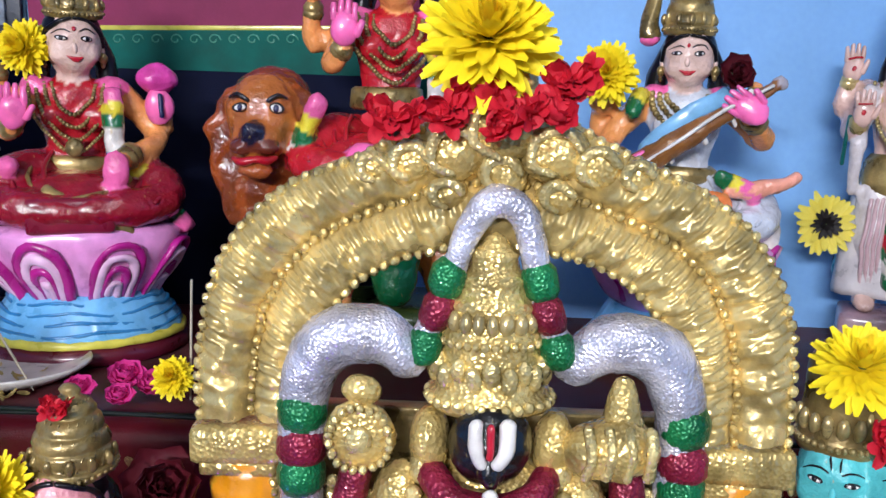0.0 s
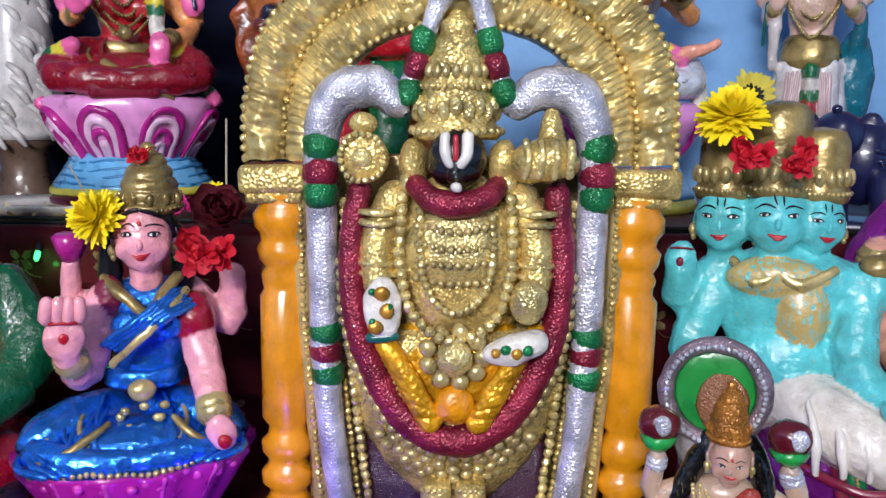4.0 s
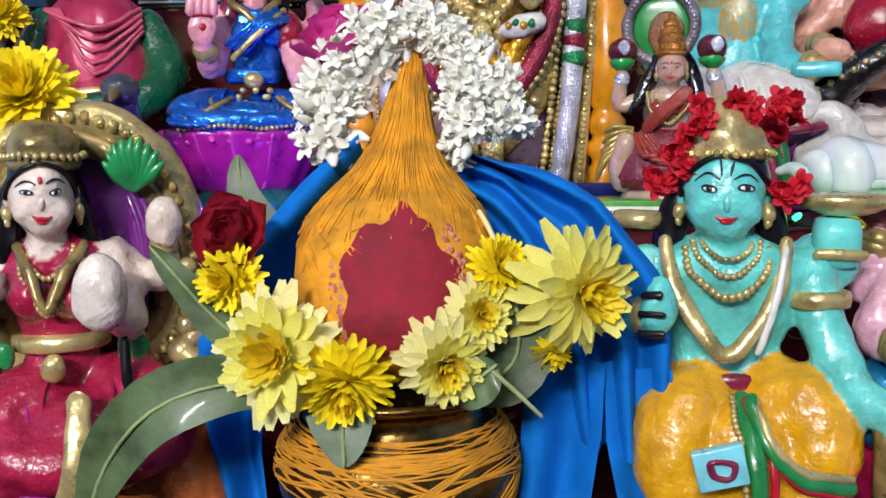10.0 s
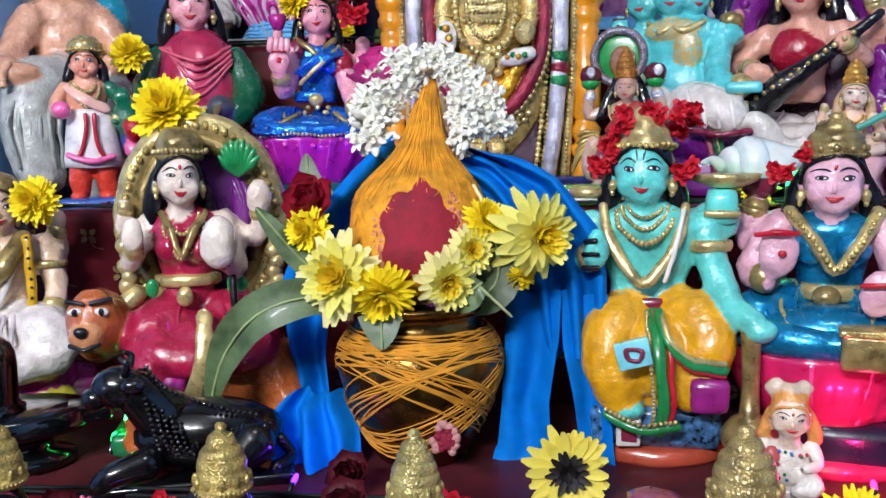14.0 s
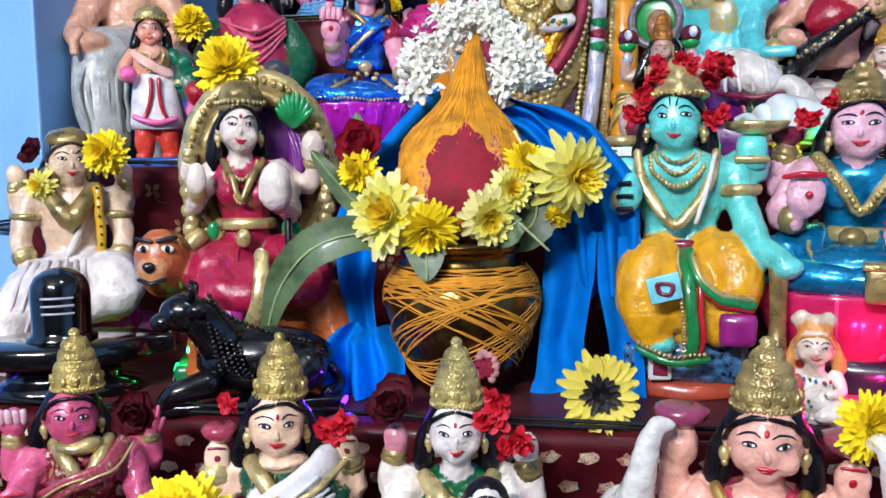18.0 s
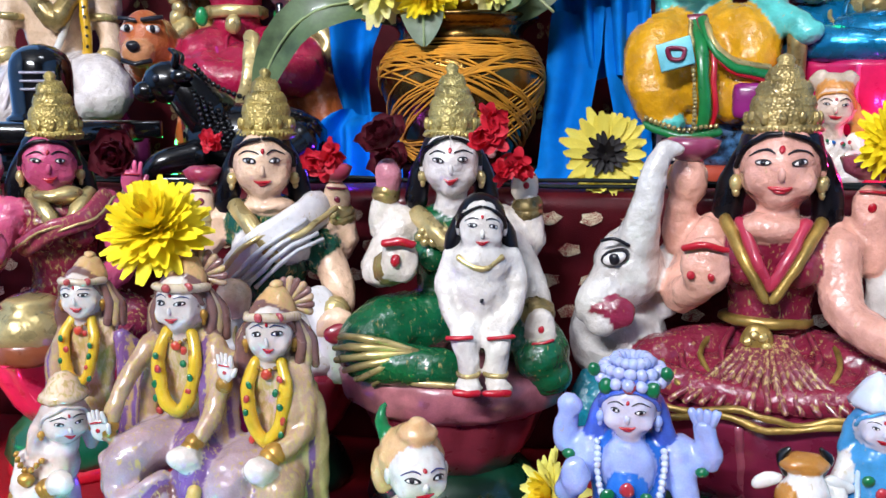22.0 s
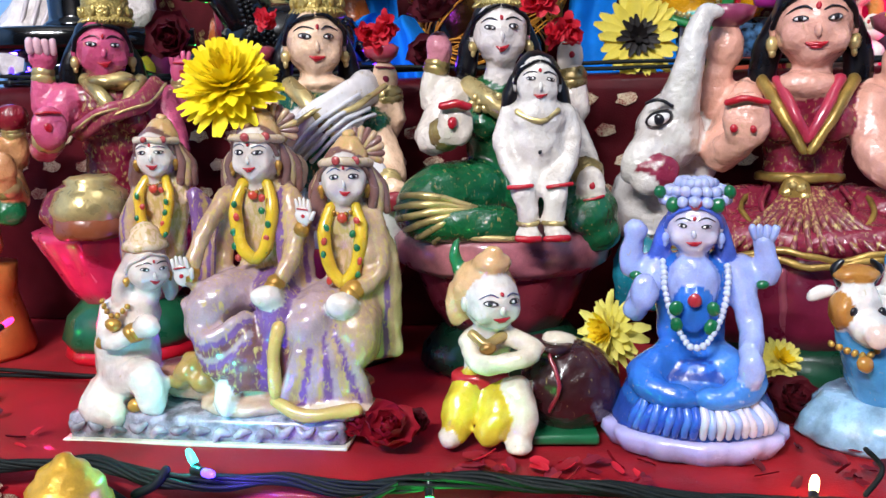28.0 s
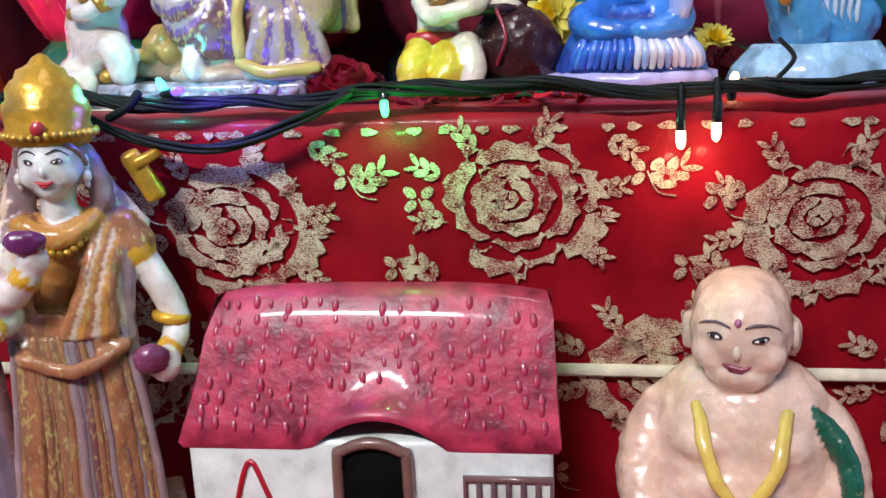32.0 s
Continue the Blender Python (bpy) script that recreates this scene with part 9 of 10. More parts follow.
def cow_group():
    F = Fig()
    wh, bl, br = resin("f0ece6"), resin("4f9fd8", blotch=90, wear=0.5), resin("b9823c")
    F.lathe((40, 0, 0), [(150, 0), (158, 14), (146, 50), (120, 90)], resin("9cc8e6", blotch=80, wear=0.4), seg=48, sy=0.75, lobes=10, amp=0.09, z0=4, z1=80)
    F.ell((60, 10, 130), (110, 70, 70), bl)
    F.tube([(10, -40, 110), (-30, -50, 190), (-50, -54, 236)], [54, 48, 42], bl)
    F.ell((-56, -60, 262), (44, 40, 52), wh)
    F.ell((-40, -96, 236), (34, 34, 32), wh)
    F.ell((-36, -126, 230), (26, 12, 22), resin("f0d8cc"))
    F.ell((-84, -70, 262), (20, 34, 34), br)
    for s in (-1, 1):
        F.tube([(-56 + s * 24, -50, 306), (-56 + s * 36, -50, 330), (-56 + s * 24, -52, 346)], [11, 9, 4], BLACK, seg=8)
        F.ell((-56 + s * 56, -44, 286), (26, 10, 13), wh, rot=(0, s * 20, 0))
        F.ell((-48 + s * 24, -98, 266), (7, 5, 9), INK, seg=8, rings=5)
    F.ell((-56, -50, 322), (44, 30, 16), br)
    F.beads([(-96, -70, 200), (-50, -104, 190), (-6, -80, 210)], 9, metal("c09a4a"), sub=5)
    F.ell((-50, -108, 176), (14, 10, 16), br)
    F.tube([(70, 10, 130), (64, -10, 240), (60, -10, 330)], [56, 50, 44], bl, seg=14)
    for i in range(6):
        F.tube([(30 + 14 * i, -40, 310), (26 + 15 * i, -56, 220), (30 + 14 * i, -52, 130)], 5, resin("cfe2f2"), seg=6)
    F.tube([(30, -10, 330), (0, -40, 280), (10, -70, 240)], [18, 16, 13], wh)
    F.tube([(92, -10, 330), (120, -30, 270), (90, -60, 240)], [18, 16, 13], wh)
    for x, z, m in ((40, 300, GREEN), (62, 280, gloss("b0303a")), (82, 300, GREEN), (30, 220, GREEN)):
        F.ell((x, -58, z), (10, 6, 11), m, seg=8, rings=5)
    face(F, (60, -24, 384), 34, resin("e6e4f0"), hair=bl, ear=None)
    F.lathe((60, -10, 412), [(38, 0), (42, 8), (30, 26), (20, 44), (1, 56)], resin("dfe6f0"), seg=22, lobes=9, amp=0.1, z0=0, z1=40)
    return F.thing("cow_group_figurine", pose(0.227, -0.262, 0.59), 0.00033, "blue and white resin figurine of a standing figure with a cow", "statue", soft=True)


royal_group(), butter_child(), blue_resin_goddess(), cow_group()


# ---- bottom step ----
def standing_pair():
    F = Fig()
    iv, go = resin("efe6dc"), metal("d8a634", metal=0.35, rough=0.3)
    amber, rust, pale, br = resin("cc9248", gild=0.3), resin("ac7450", gild=0.3), resin("dcc4ac"), resin("9c8484")
    rc = random.Random(4)
    F.box((-90, 0, 20), (520, 220, 40), resin("c9a878"), bev=0.3)
    F.lathe((20, 0, 36), [(112, 0), (120, 20), (104, 120), (94, 260), (98, 340), (90, 400)], rust, seg=40, sy=0.62, thick=40)
    for i in range(26):
        i = i * 0.65
        F.tube([(-66 + 10 * i, -56 - 1.6 * (8 - abs(i - 8)), 400), (-76 + 12 * i, -62 - 2 * (8 - abs(i - 8)), 260), (-96 + 14 * i, -66 - 1.5 * (8 - abs(i - 8)), 60)], [rc.uniform(5, 10), rc.uniform(6, 14), rc.uniform(6, 12)], rc.choice((rust, br, rust, resin("8a5a5a", gild=0.4), resin("9a6a50", gild=0.5))), seg=7)
    F.tube([(-56, -70, 380), (20, -92, 350), (100, -64, 376)], 13, rust, seg=9)
    torso(F, 24, 580, 390, 92, 66, amber, d=0.55)
    F.lathe((22, 0, 388), [(70, 0), (76, 6), (74, 22), (68, 28)], go, seg=30, sy=0.62)
    for i in range(7):
        F.tube([(80 + 6 * i, -24, 580 - 5 * i), (52 + 6 * i, -62, 490), (10 + 12 * i, -70, 400)], [12, 13, 12], (rust, pale, amber)[i % 3], seg=7)
    for s in (-1, 1):
        for j in range(3):
            F.tube([(24 + s * (44 + 14 * j), -18, 590 - 8 * j), (24 + s * (62 + 14 * j), -40, 500), (24 + s * (60 + 12 * j), -46, 370), (24 + s * (66 + 12 * j), -46, 240)], [12, 14, 14, 12], (rust, pale, br)[j], seg=8)
    F.beads([(-40, -30, 584), (0, -58, 548), (24, -64, 536), (50, -58, 548), (86, -30, 584)], 9, go, gap=1.6)
    F.tube([(-36, -26, 586), (24, -58, 560), (84, -26, 586)], [14, 20, 14], amber)
    arm(F, [(108, 0, 556), (150, -20, 490), (186, -40, 400), (160, -80, 344)], 29, iv, gold=go)
    F.tube([(108, 0, 566), (136, -12, 524)], [36, 36], rust, seg=12, sub=2)
    F.tube([(128, -12, 524), (138, -16, 512)], 34, go, seg=12, sub=1)
    band(F, (178, -40, 404), 28, go, 0.3, (0, 14, 0))
    F.ell((156, -92, 340), (28, 22, 32), iv)
    F.ell((136, -112, 360), (30, 18, 26), gloss("7a3a5c", grain=300))
    arm(F, [(-62, 0, 556), (-60, -70, 480), (-22, -100, 520)], 28, iv, gold=go)
    F.ell((-14, -106, 544), (24, 18, 30), iv)
    F.ell((-20, -116, 572), (32, 18, 20), gloss("6a2a5e", grain=300))
    for s in (-1, 1):
        for j in range(4):
            F.tube([(30 + s * 46, 26, 690 - 10 * j), (30 + s * (62 + 8 * j), 10, 640 - 12 * j), (30 + s * (78 + 14 * j), 0, 590 - 10 * j)], [14, 17, 13], (br, pale)[j % 2], seg=8)
    F.box((160, 10, 640), (34, 30, 92), go, bev=0.3, rot=(0, -26, 0))
    F.box((168, 8, 668), (46, 34, 18), go, bev=0.35, rot=(0, -26, 0))
    face(F, (26, -30, 678), 50, gloss("f4f4f0"), yaw=-14, hair=br, ear=iv, tall=1.24, bindi=None, eye=0.78)
    F.lathe((28, -14, 712), [(56, -10), (64, 0), (67, 14), (62, 24), (66, 42), (62, 58), (56, 64), (55, 80), (46, 92), (40, 96), (35, 108), (24, 114), (17, 120), (12, 128), (1, 132)], go, seg=28)
    F.beads(ring((28, -14, 722), 70, 70, 16), 8, metal("e0b850"), closed=True, sub=3)
    F.ell((16, -84, 734), (12, 8, 12), gloss("b0303a"), seg=8, rings=5)
    # companion beside
    F.lathe((-190, 10, 36), [(110, 0), (118, 20), (98, 140), (92, 280), (86, 380)], resin("b7a6c0", metal=0.2), seg=36, sy=0.6, lobes=14, amp=0.06, z0=0, z1=380)
    torso(F, -190, 560, 390, 84, 70, resin("d8cce0"), d=0.55, y=10)
    arm(F, [(-110, 0, 540), (-70, -50, 450), (-90, -90, 430)], 26, iv, gold=go)
    F.ell((-96, -60, 480), (50, 40, 60), resin("e2d2c8"))
    F.ell((-98, -96, 500), (20, 12, 24), gloss("5e3a6e"), seg=10, rings=6)
    face(F, (-186, -20, 620), 50, gloss("e8ecec"), hair=br, ear=go)
    F.lathe((-186, -6, 676), [(66, 0), (72, 10), (60, 40), (40, 76), (20, 100), (1, 110)], go, seg=26)
    return F.thing("standing_pair_figurine", pose(-0.219, -0.415, 0.335, 0, 0, 27), 0.00035, "tall ivory resin pair of standing figures in gold drapery", "statue", soft=True)


def toy_house():
    F, w = Fig(), gloss("e8eee6", wear=0.2)
    F.box((0, -8, 140), (610, 190, 280), w, bev=0.06)
    k, m = 0.00035, pose(-0.040, -0.385, 0.311)
    house = F.thing("toy_house", m, k, "painted clay toy house with a glossy red tiled roof", "toy house")
    RF = gloss("ae2c4a", bump=0.9, grain=420, wear=0.6, coat=0.35, rough=0.42, blotch=60)
    F = Fig()
    n, vs = 28, []
    for j, (x0, x1, y, z) in enumerate(((-312, 312, -104, 262), (-318, 318, -108, 274), (-308, 314, -98, 306), (-292, 310, -76, 360), (-278, 308, -50, 440), (-262, 304, -24, 500), (-250, 296, 0, 520), (-262, 304, 30, 500), (-308, 314, 104, 260))):
        for i in range(n + 1):
            t = i / n
            x = x0 + (x1 - x0) * t
            lift = 62 * max(0, 1 - ((x - 20) / 115) ** 2) if j < 2 else (34 * max(0, 1 - ((x - 20) / 105) ** 2) if j == 2 else 0)
            vs.append((x, y - lift * 0.3, z + lift - 16 * (2 * t - 1) ** 4 * (j in (5, 6, 7))))
    F.add(vs, [(j * (n + 1) + i, j * (n + 1) + i + 1, (j + 1) * (n + 1) + i + 1, (j + 1) * (n + 1) + i) for j in range(8) for i in range(n)], RF)
    for s, xs in ((-1, (-312, -318, -308, -292, -278, -262, -250, -262, -308)), (1, (312, 318, 314, 310, 308, 304, 296, 304, 314))):
        prof = [(-104, 262), (-108, 274), (-98, 306), (-76, 360), (-50, 440), (-24, 500), (0, 506), (30, 500), (104, 260)]
        F.add([(x, y, z) for x, (y, z) in zip(xs, prof)], [tuple(range(9)) if s < 0 else tuple(reversed(range(9)))], RF)
    roof = F.part("roof", house, k, label="glossy crimson roof with moulded tiles")
    T = Fig()
    T.tube([(0, 0, -8), (0, -1, 0), (0, 0, 8)], [4, 5.5, 4], RF, seg=8, sub=2, flat=0.3)
    tile = T.mesh("roof_tile", k)
    rn = random.Random(6)
    for r in range(9):
        for c in range(20):
            t = (c + 0.5 + rn.uniform(-0.2, 0.2)) / 20.2
            q = (r + 0.8 + rn.uniform(-0.3, 0.3)) / 9.4
            y, z = -106 + 84 * q, 284 + 216 * q
            x = (-304 + 50 * q) + (612 - 60 * q) * t
            if (r < 2 and abs(x - 30) < 120) or rn.random() < 0.2:
                continue
            o = new("roof_tile", tile)
            o.parent = roof
            o.matrix_basis = pose(x * k, (y - 3) * k, z * k, -20 + rn.uniform(-5, 5), rn.uniform(-6, 6), 0) @ Matrix.Scale(rn.uniform(0.6, 1.2), 4)
    F = Fig()
    # the doorway is a solid matt black block, not an opening
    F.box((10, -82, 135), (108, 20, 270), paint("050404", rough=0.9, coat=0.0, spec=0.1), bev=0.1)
    door = F.part("doorway", house, k, pose(0, -0.006, 0), label="solid matt black block in the doorway")
    F = Fig()
    for pts in ([(-48, -92, 0), (-48, -94, 236), (-38, -96, 266), (10, -98, 282), (58, -96, 266), (68, -94, 236), (68, -92, 0)],):
        F.tube(pts, 10, gloss("7a5a50"), seg=8)
    F.part("door_frame", door, k)
    F = Fig()
    F.box((232, -84, 168), (140, 12, 96), gloss("cfd6cc"), bev=0.1)
    win = F.part("window", house, k, pose(0, -0.006, 0))
    F = Fig()
    F.tube([(162, -92, 118), (162, -92, 218), (302, -92, 218), (302, -92, 118)], 7, gloss("6a4a48"), seg=6, sub=1, closed=True)
    F.part("window_frame", win, k)
    for i in range(5):
        F = Fig()
        F.tube([(184 + 24 * i, -92, 120), (184 + 24 * i, -92, 216)], 5.5, gloss("6a5054"), seg=6, sub=1)
        F.part("window_bar", win, k)
    F = Fig()
    F.tube([(-236, -86, 110), (-220, -87, 190), (-198, -87, 240), (-176, -87, 190), (-150, -86, 110)], 5, LIP, seg=6)
    F.part("painted_gable", house, k, pose(0, -0.006, 0), label="red painted line on the white wall")
    return house


def bald_sage():
    F, sk = Fig(), resin("efcdb6")
    F.lathe((0, 0, 0), [(170, 0), (178, 16), (172, 60), (164, 110)], sk, seg=44, sy=0.75, thick=60)
    F.lathe((0, 0, 96), [(164, 0), (172, 40), (176, 90), (168, 140), (150, 190), (128, 226), (96, 256), (62, 276), (50, 300)], sk, seg=44, sy=0.66, thick=60)
    F.ell((0, -70, 150), (120, 60, 80), sk)
    for s in (-1, 1):
        F.tube([(s * 128, 0, 268), (s * 160, -30, 200), (s * 156, -80, 120), (s * 80, -120, 84)], [44, 46, 42, 32], sk, seg=14)
        F.ell((s * 56, -78, 236), (58, 36, 36), sk)
        F.ell((s * 70, -112, 56), (60, 44, 32), sk)
    face(F, (-8, -24, 424), 84, sk, yaw=-6, hair=None, bindi=gloss("b06a8a"), ear=None, tall=1.14, brow=gloss("6a5a60"), eye=0.72, neck=0.9, lip=gloss("8a3a4a"))
    F.ell((-8, -2, 462), (80, 80, 62), sk)
    F.ell((-8, -60, 364), (58, 44, 34), sk)
    for s in (-1, 1):
        F.ell((-8 + s * 84, 0, 410), (14, 24, 36), sk)
        F.tube([(s * 70 - 4, -76, 304), (s * 58, -124, 246), (s * 36, -142, 196), (s * 6, -150, 158)], [11, 12, 11, 8], resin("dcbc5c"), seg=9, flat=0.6)
    F.tube([(84, -50, 306), (140, -66, 266), (170, -90, 200), (170, -110, 120)], [14, 20, 18, 13], gloss("1f5c48"), seg=10, flat=0.6)
    return F.thing("bald_sage_doll", pose(0.176, -0.385, 0.325, 0, 0, -11), 0.000335, "bald bare-chested sage doll with a yellow garland and green shawl", "statue", soft=True)


def pink_edge_doll():
    F, sk = Fig(), resin("e0a0a0")
    F.lathe((0, 0, 0), [(110, 0), (118, 20), (104, 150), (112, 210), (90, 260), (40, 290)], sk, seg=34, sy=0.7)
    face(F, (0, -20, 340), 62, sk, hair=gloss("4a3030"))
    return F.thing("pink_seated_doll", pose(0.335, -0.375, 0.31, 0, 0, -25), 0.00034, "pink seated doll beside the sage", "statue", soft=True)


standing_pair(), toy_house(), bald_sage(), pink_edge_doll()


# ---- flowers ----
def flower_mesh(kind):
    """Green calyx, a list of petals and the heart, of unit radius and facing up."""
    F, C, r, L = Fig(), Fig(), random.Random(len(kind)), []
    F.lathe((0, 0, -0.2), [(0.04, -0.2), (0.06, 0), (0.16, 0.1), (0.22, 0.2), (0.18, 0.24)], LEAF, seg=10)
    if kind == "yellow":
        F.petals([(28, 0.14, 0.84, 0.23, -14, -0.06, 8), (28, 0.12, 0.82, 0.23, 4, -0.02, 10), (26, 0.12, 0.78, 0.22, 22, 0.02, 10), (24, 0.12, 0.74, 0.21, 40, 0.06, 8), (20, 0.1, 0.7, 0.2, 56, 0.1, 4), (14, 0.06, 0.66, 0.18, 70, 0.12, 0)], Y_PETAL, r, L)
        C.petals([(10, 0.02, 0.66, 0.16, 80, 0.14, 0)], petal("ffd814"), r)
    elif kind == "pale":
        F.petals([(20, 0.14, 0.9, 0.28, -18, -0.06, -10), (24, 0.14, 0.86, 0.27, 4, -0.02, -14)], petal("f7f0a4"), r, L)
        F.petals([(22, 0.12, 0.76, 0.25, 24, 0.04, 10), (18, 0.1, 0.6, 0.22, 44, 0.1, 24)], PALE_Y, r, L)
        C.petals([(24, 0.05, 0.54, 0.17, 46, 0.1, 24), (18, 0.03, 0.44, 0.15, 68, 0.14, 10)], petal("ffe02c"), r)
    elif kind == "star":
        F.petals([(16, 0.14, 0.98, 0.3, -20, -0.02, -16), (20, 0.12, 0.84, 0.28, 8, 0.02, -8), (16, 0.1, 0.66, 0.24, 32, 0.06, 0)], petal("faf07c"), r, L)
        C.petals([(24, 0.05, 0.54, 0.17, 44, 0.08, 20), (16, 0.02, 0.42, 0.14, 68, 0.1, 10)], petal("fbdc20"), r)
    elif kind == "dark_eye":
        F.petals([(22, 0.26, 0.78, 0.26, 4, 0, 8), (20, 0.24, 0.7, 0.24, 14, -0.05, 10)], petal("f4e460"), r, L)
        C.petals([(15, 0.02, 0.5, 0.16, 12, 0.06, -10), (9, 0.02, 0.3, 0.14, 40, 0.08, 0)], petal("1a1414"), r)
    elif kind in ("rose", "dark_rose", "magenta"):
        m = {"rose": petal("a3112a"), "dark_rose": DARK_ROSE, "magenta": PINK_PETAL}[kind]
        F.petals([(7, 0.16, 0.95, 0.95, 14, -0.1, 60), (6, 0.12, 0.8, 0.85, 36, -0.04, 60), (5, 0.08, 0.66, 0.7, 56, 0.02, 44)], m, r, L)
        C.petals([(5, 0.04, 0.52, 0.5, 72, 0.06, 26), (4, 0.01, 0.44, 0.34, 84, 0.1, 10)], m, r)
    else:
        m, base = RED_PETAL, F.M
        for i in range(7):
            F.M = pose(r.uniform(-0.55, 0.55), r.uniform(-0.5, 0.5), r.uniform(-0.1, 0.2), r.uniform(-50, 50), r.uniform(-50, 50), r.uniform(0, 360))
            F.petals([(5, 0.03, 0.5, 0.36, 20, 0, r.uniform(-60, 60)), (4, 0.02, 0.4, 0.3, 55, 0.03, -40)], m, r, L)
        F.M = base
        C.petals([(6, 0.02, 0.4, 0.1, 60, 0.1, 30)], petal("7d1020"), r)
    return F.mesh("calyx"), L, C.mesh("flower_heart")


FLOWERS = {}
KINDS = {"yellow": ("chrysanthemum", "full bright yellow chrysanthemum"), "pale": ("chrysanthemum", "pale lemon chrysanthemum with a deeper yellow heart"), "star": ("chrysanthemum", "open yellow chrysanthemum with pointed petals"),
         "dark_eye": ("yellow_flower", "yellow flower with a dark heart"), "rose": ("rose", "deep red rose bloom"), "dark_rose": ("rose", "withered dark maroon rose"), "magenta": ("rose", "soft magenta rose bloom"), "red": ("red_flower", "crumpled red hibiscus petals")}


def flower(kind, at, r, aim=(0, -1, 0.2), on="", squash=1.0, spin=0.0):
    if kind not in FLOWERS:
        FLOWERS[kind] = flower_mesh(kind)
    name, label = KINDS[kind]
    o = new(name, FLOWERS[kind][0])
    q = Vector(aim).to_track_quat("Z", "Y").to_matrix().to_4x4()
    o.matrix_world = Matrix.Translation(at) @ q @ pose(0, 0, 0, 0, 0, spin) @ Matrix.Diagonal((r, r, r * squash, 1))
    for me in FLOWERS[kind][1]:
        new("petal", me).parent = o
    new("flower_heart", FLOWERS[kind][2]).parent = o
    return tagged(o, label + " " + on, "flower", "offering flowers")


# on the top step and its figures
flower("yellow", (-0.377, 0.722, 1.530), 0.025, (-0.2, -1, 0.2), "held by the lotus goddess")
flower("yellow", (0.115, 0.762, 1.526), 0.029, (-0.2, -1, 0.2), "held by the lute goddess")
flower("yellow", (-0.127, 0.752, 1.597), 0.022, (0, -0.6, 0.8), "in the lion goddess's hand")
flower("dark_rose", (0.222, 0.752, 1.528), 0.02, (0.2, -1, 0.2), "on the lute goddess's shoulder")
flower("dark_eye", (0.346, 0.835, 1.392), 0.03, (-0.1, -1, 0.1), "leaning by the pale deity")
flower("yellow", (0.006, 0.395, 1.528), 0.034, (0.0, -0.8, 0.5), "on top of the gold arch")
for x, z, s in ((-0.036, 1.486, 0), (-0.008, 1.492, 50), (0.016, 1.494, 110), (0.044, 1.505, 20), (0.030, 1.498, 200)):
    flower("red", (x, 0.39, z), 0.02, (0.1, -1, 0.5), "laid on the gold arch", spin=s)
# on the fourth step's figures
flower("yellow", (0.205, 0.43, 1.371), 0.027, (-0.2, -0.5, 0.8), "on the three-headed deity's crown", 0.8)
flower("red", (0.206, 0.392, 1.342), 0.02, (0, -1, 0.1), "on the three-headed deity's crown")
flower("red", (0.245, 0.40, 1.341), 0.019, (0.1, -1, 0.2), "on the three-headed deity's crown", spin=70)
flower("yellow", (-0.233, 0.395, 1.297), 0.021, (-0.4, -0.8, 0.4), "held by the blue-sari goddess")
flower("red", (-0.153, 0.382, 1.272), 0.028, (0.2, -1, 0), "beside the blue-sari goddess")
flower("dark_rose", (-0.150, 0.40, 1.300), 0.024, (0.3, -0.6, 0.6), "beside the blue-sari goddess")
flower("red", (-0.205, 0.405, 1.336), 0.013, (0, -0.6, 0.8), "tucked in the blue-sari goddess's crown")
flower("yellow", (-0.214, 0.60, 1.290), 0.017, (0, -0.8, 0.5), "lying on the top step")
for x, y, s in ((-0.262, 0.63, 0.018), (-0.235, 0.615, 0.016), (-0.285, 0.60, 0.014), (-0.25, 0.588, 0.013)):
    flower("magenta", (x, y, 1.278), s, (0.2, -0.5, 0.8), "lying on the top step")
flower("yellow", (-0.447, 0.378, 1.238), 0.028, (0.2, -0.7, 0.6), "before the elder doll")
# round the pot
flower("magenta", (-0.070, 0.142, 1.180), 0.040, (-0.3, -0.5, 0.8), "tucked behind the coconut")
P, K = POT_AT, POT_K
for kind, u, y, z, r, aim in (("yellow", -158, -70, 374, 44, (-0.3, -1, 0.1)), ("pale", -104, -104, 306, 78, (-0.1, -1, 0.25)), ("yellow", -34, -120, 284, 56, (0.1, -0.9, -0.5)), ("pale", 60, -110, 302, 54, (0.3, -0.9, -0.2)),
                              ("star", 190, -84, 366, 76, (0.65, -0.9, -0.1)), ("yellow", 112, -76, 388, 40, (0.5, -0.6, 0.4)), ("yellow", 164, -70, 302, 26, (0.2, -0.7, -0.7)), ("pale", 92, -90, 344, 44, (0.4, -0.9, 0.2))):
    flower(kind, P + V(u, y, z) * K, r * K * 0.9, aim, "set round the coconut")
flower("rose", P + V(-160, -40, 412) * K, 54 * K, (-0.3, -0.8, 0.5), "set beside the coconut")
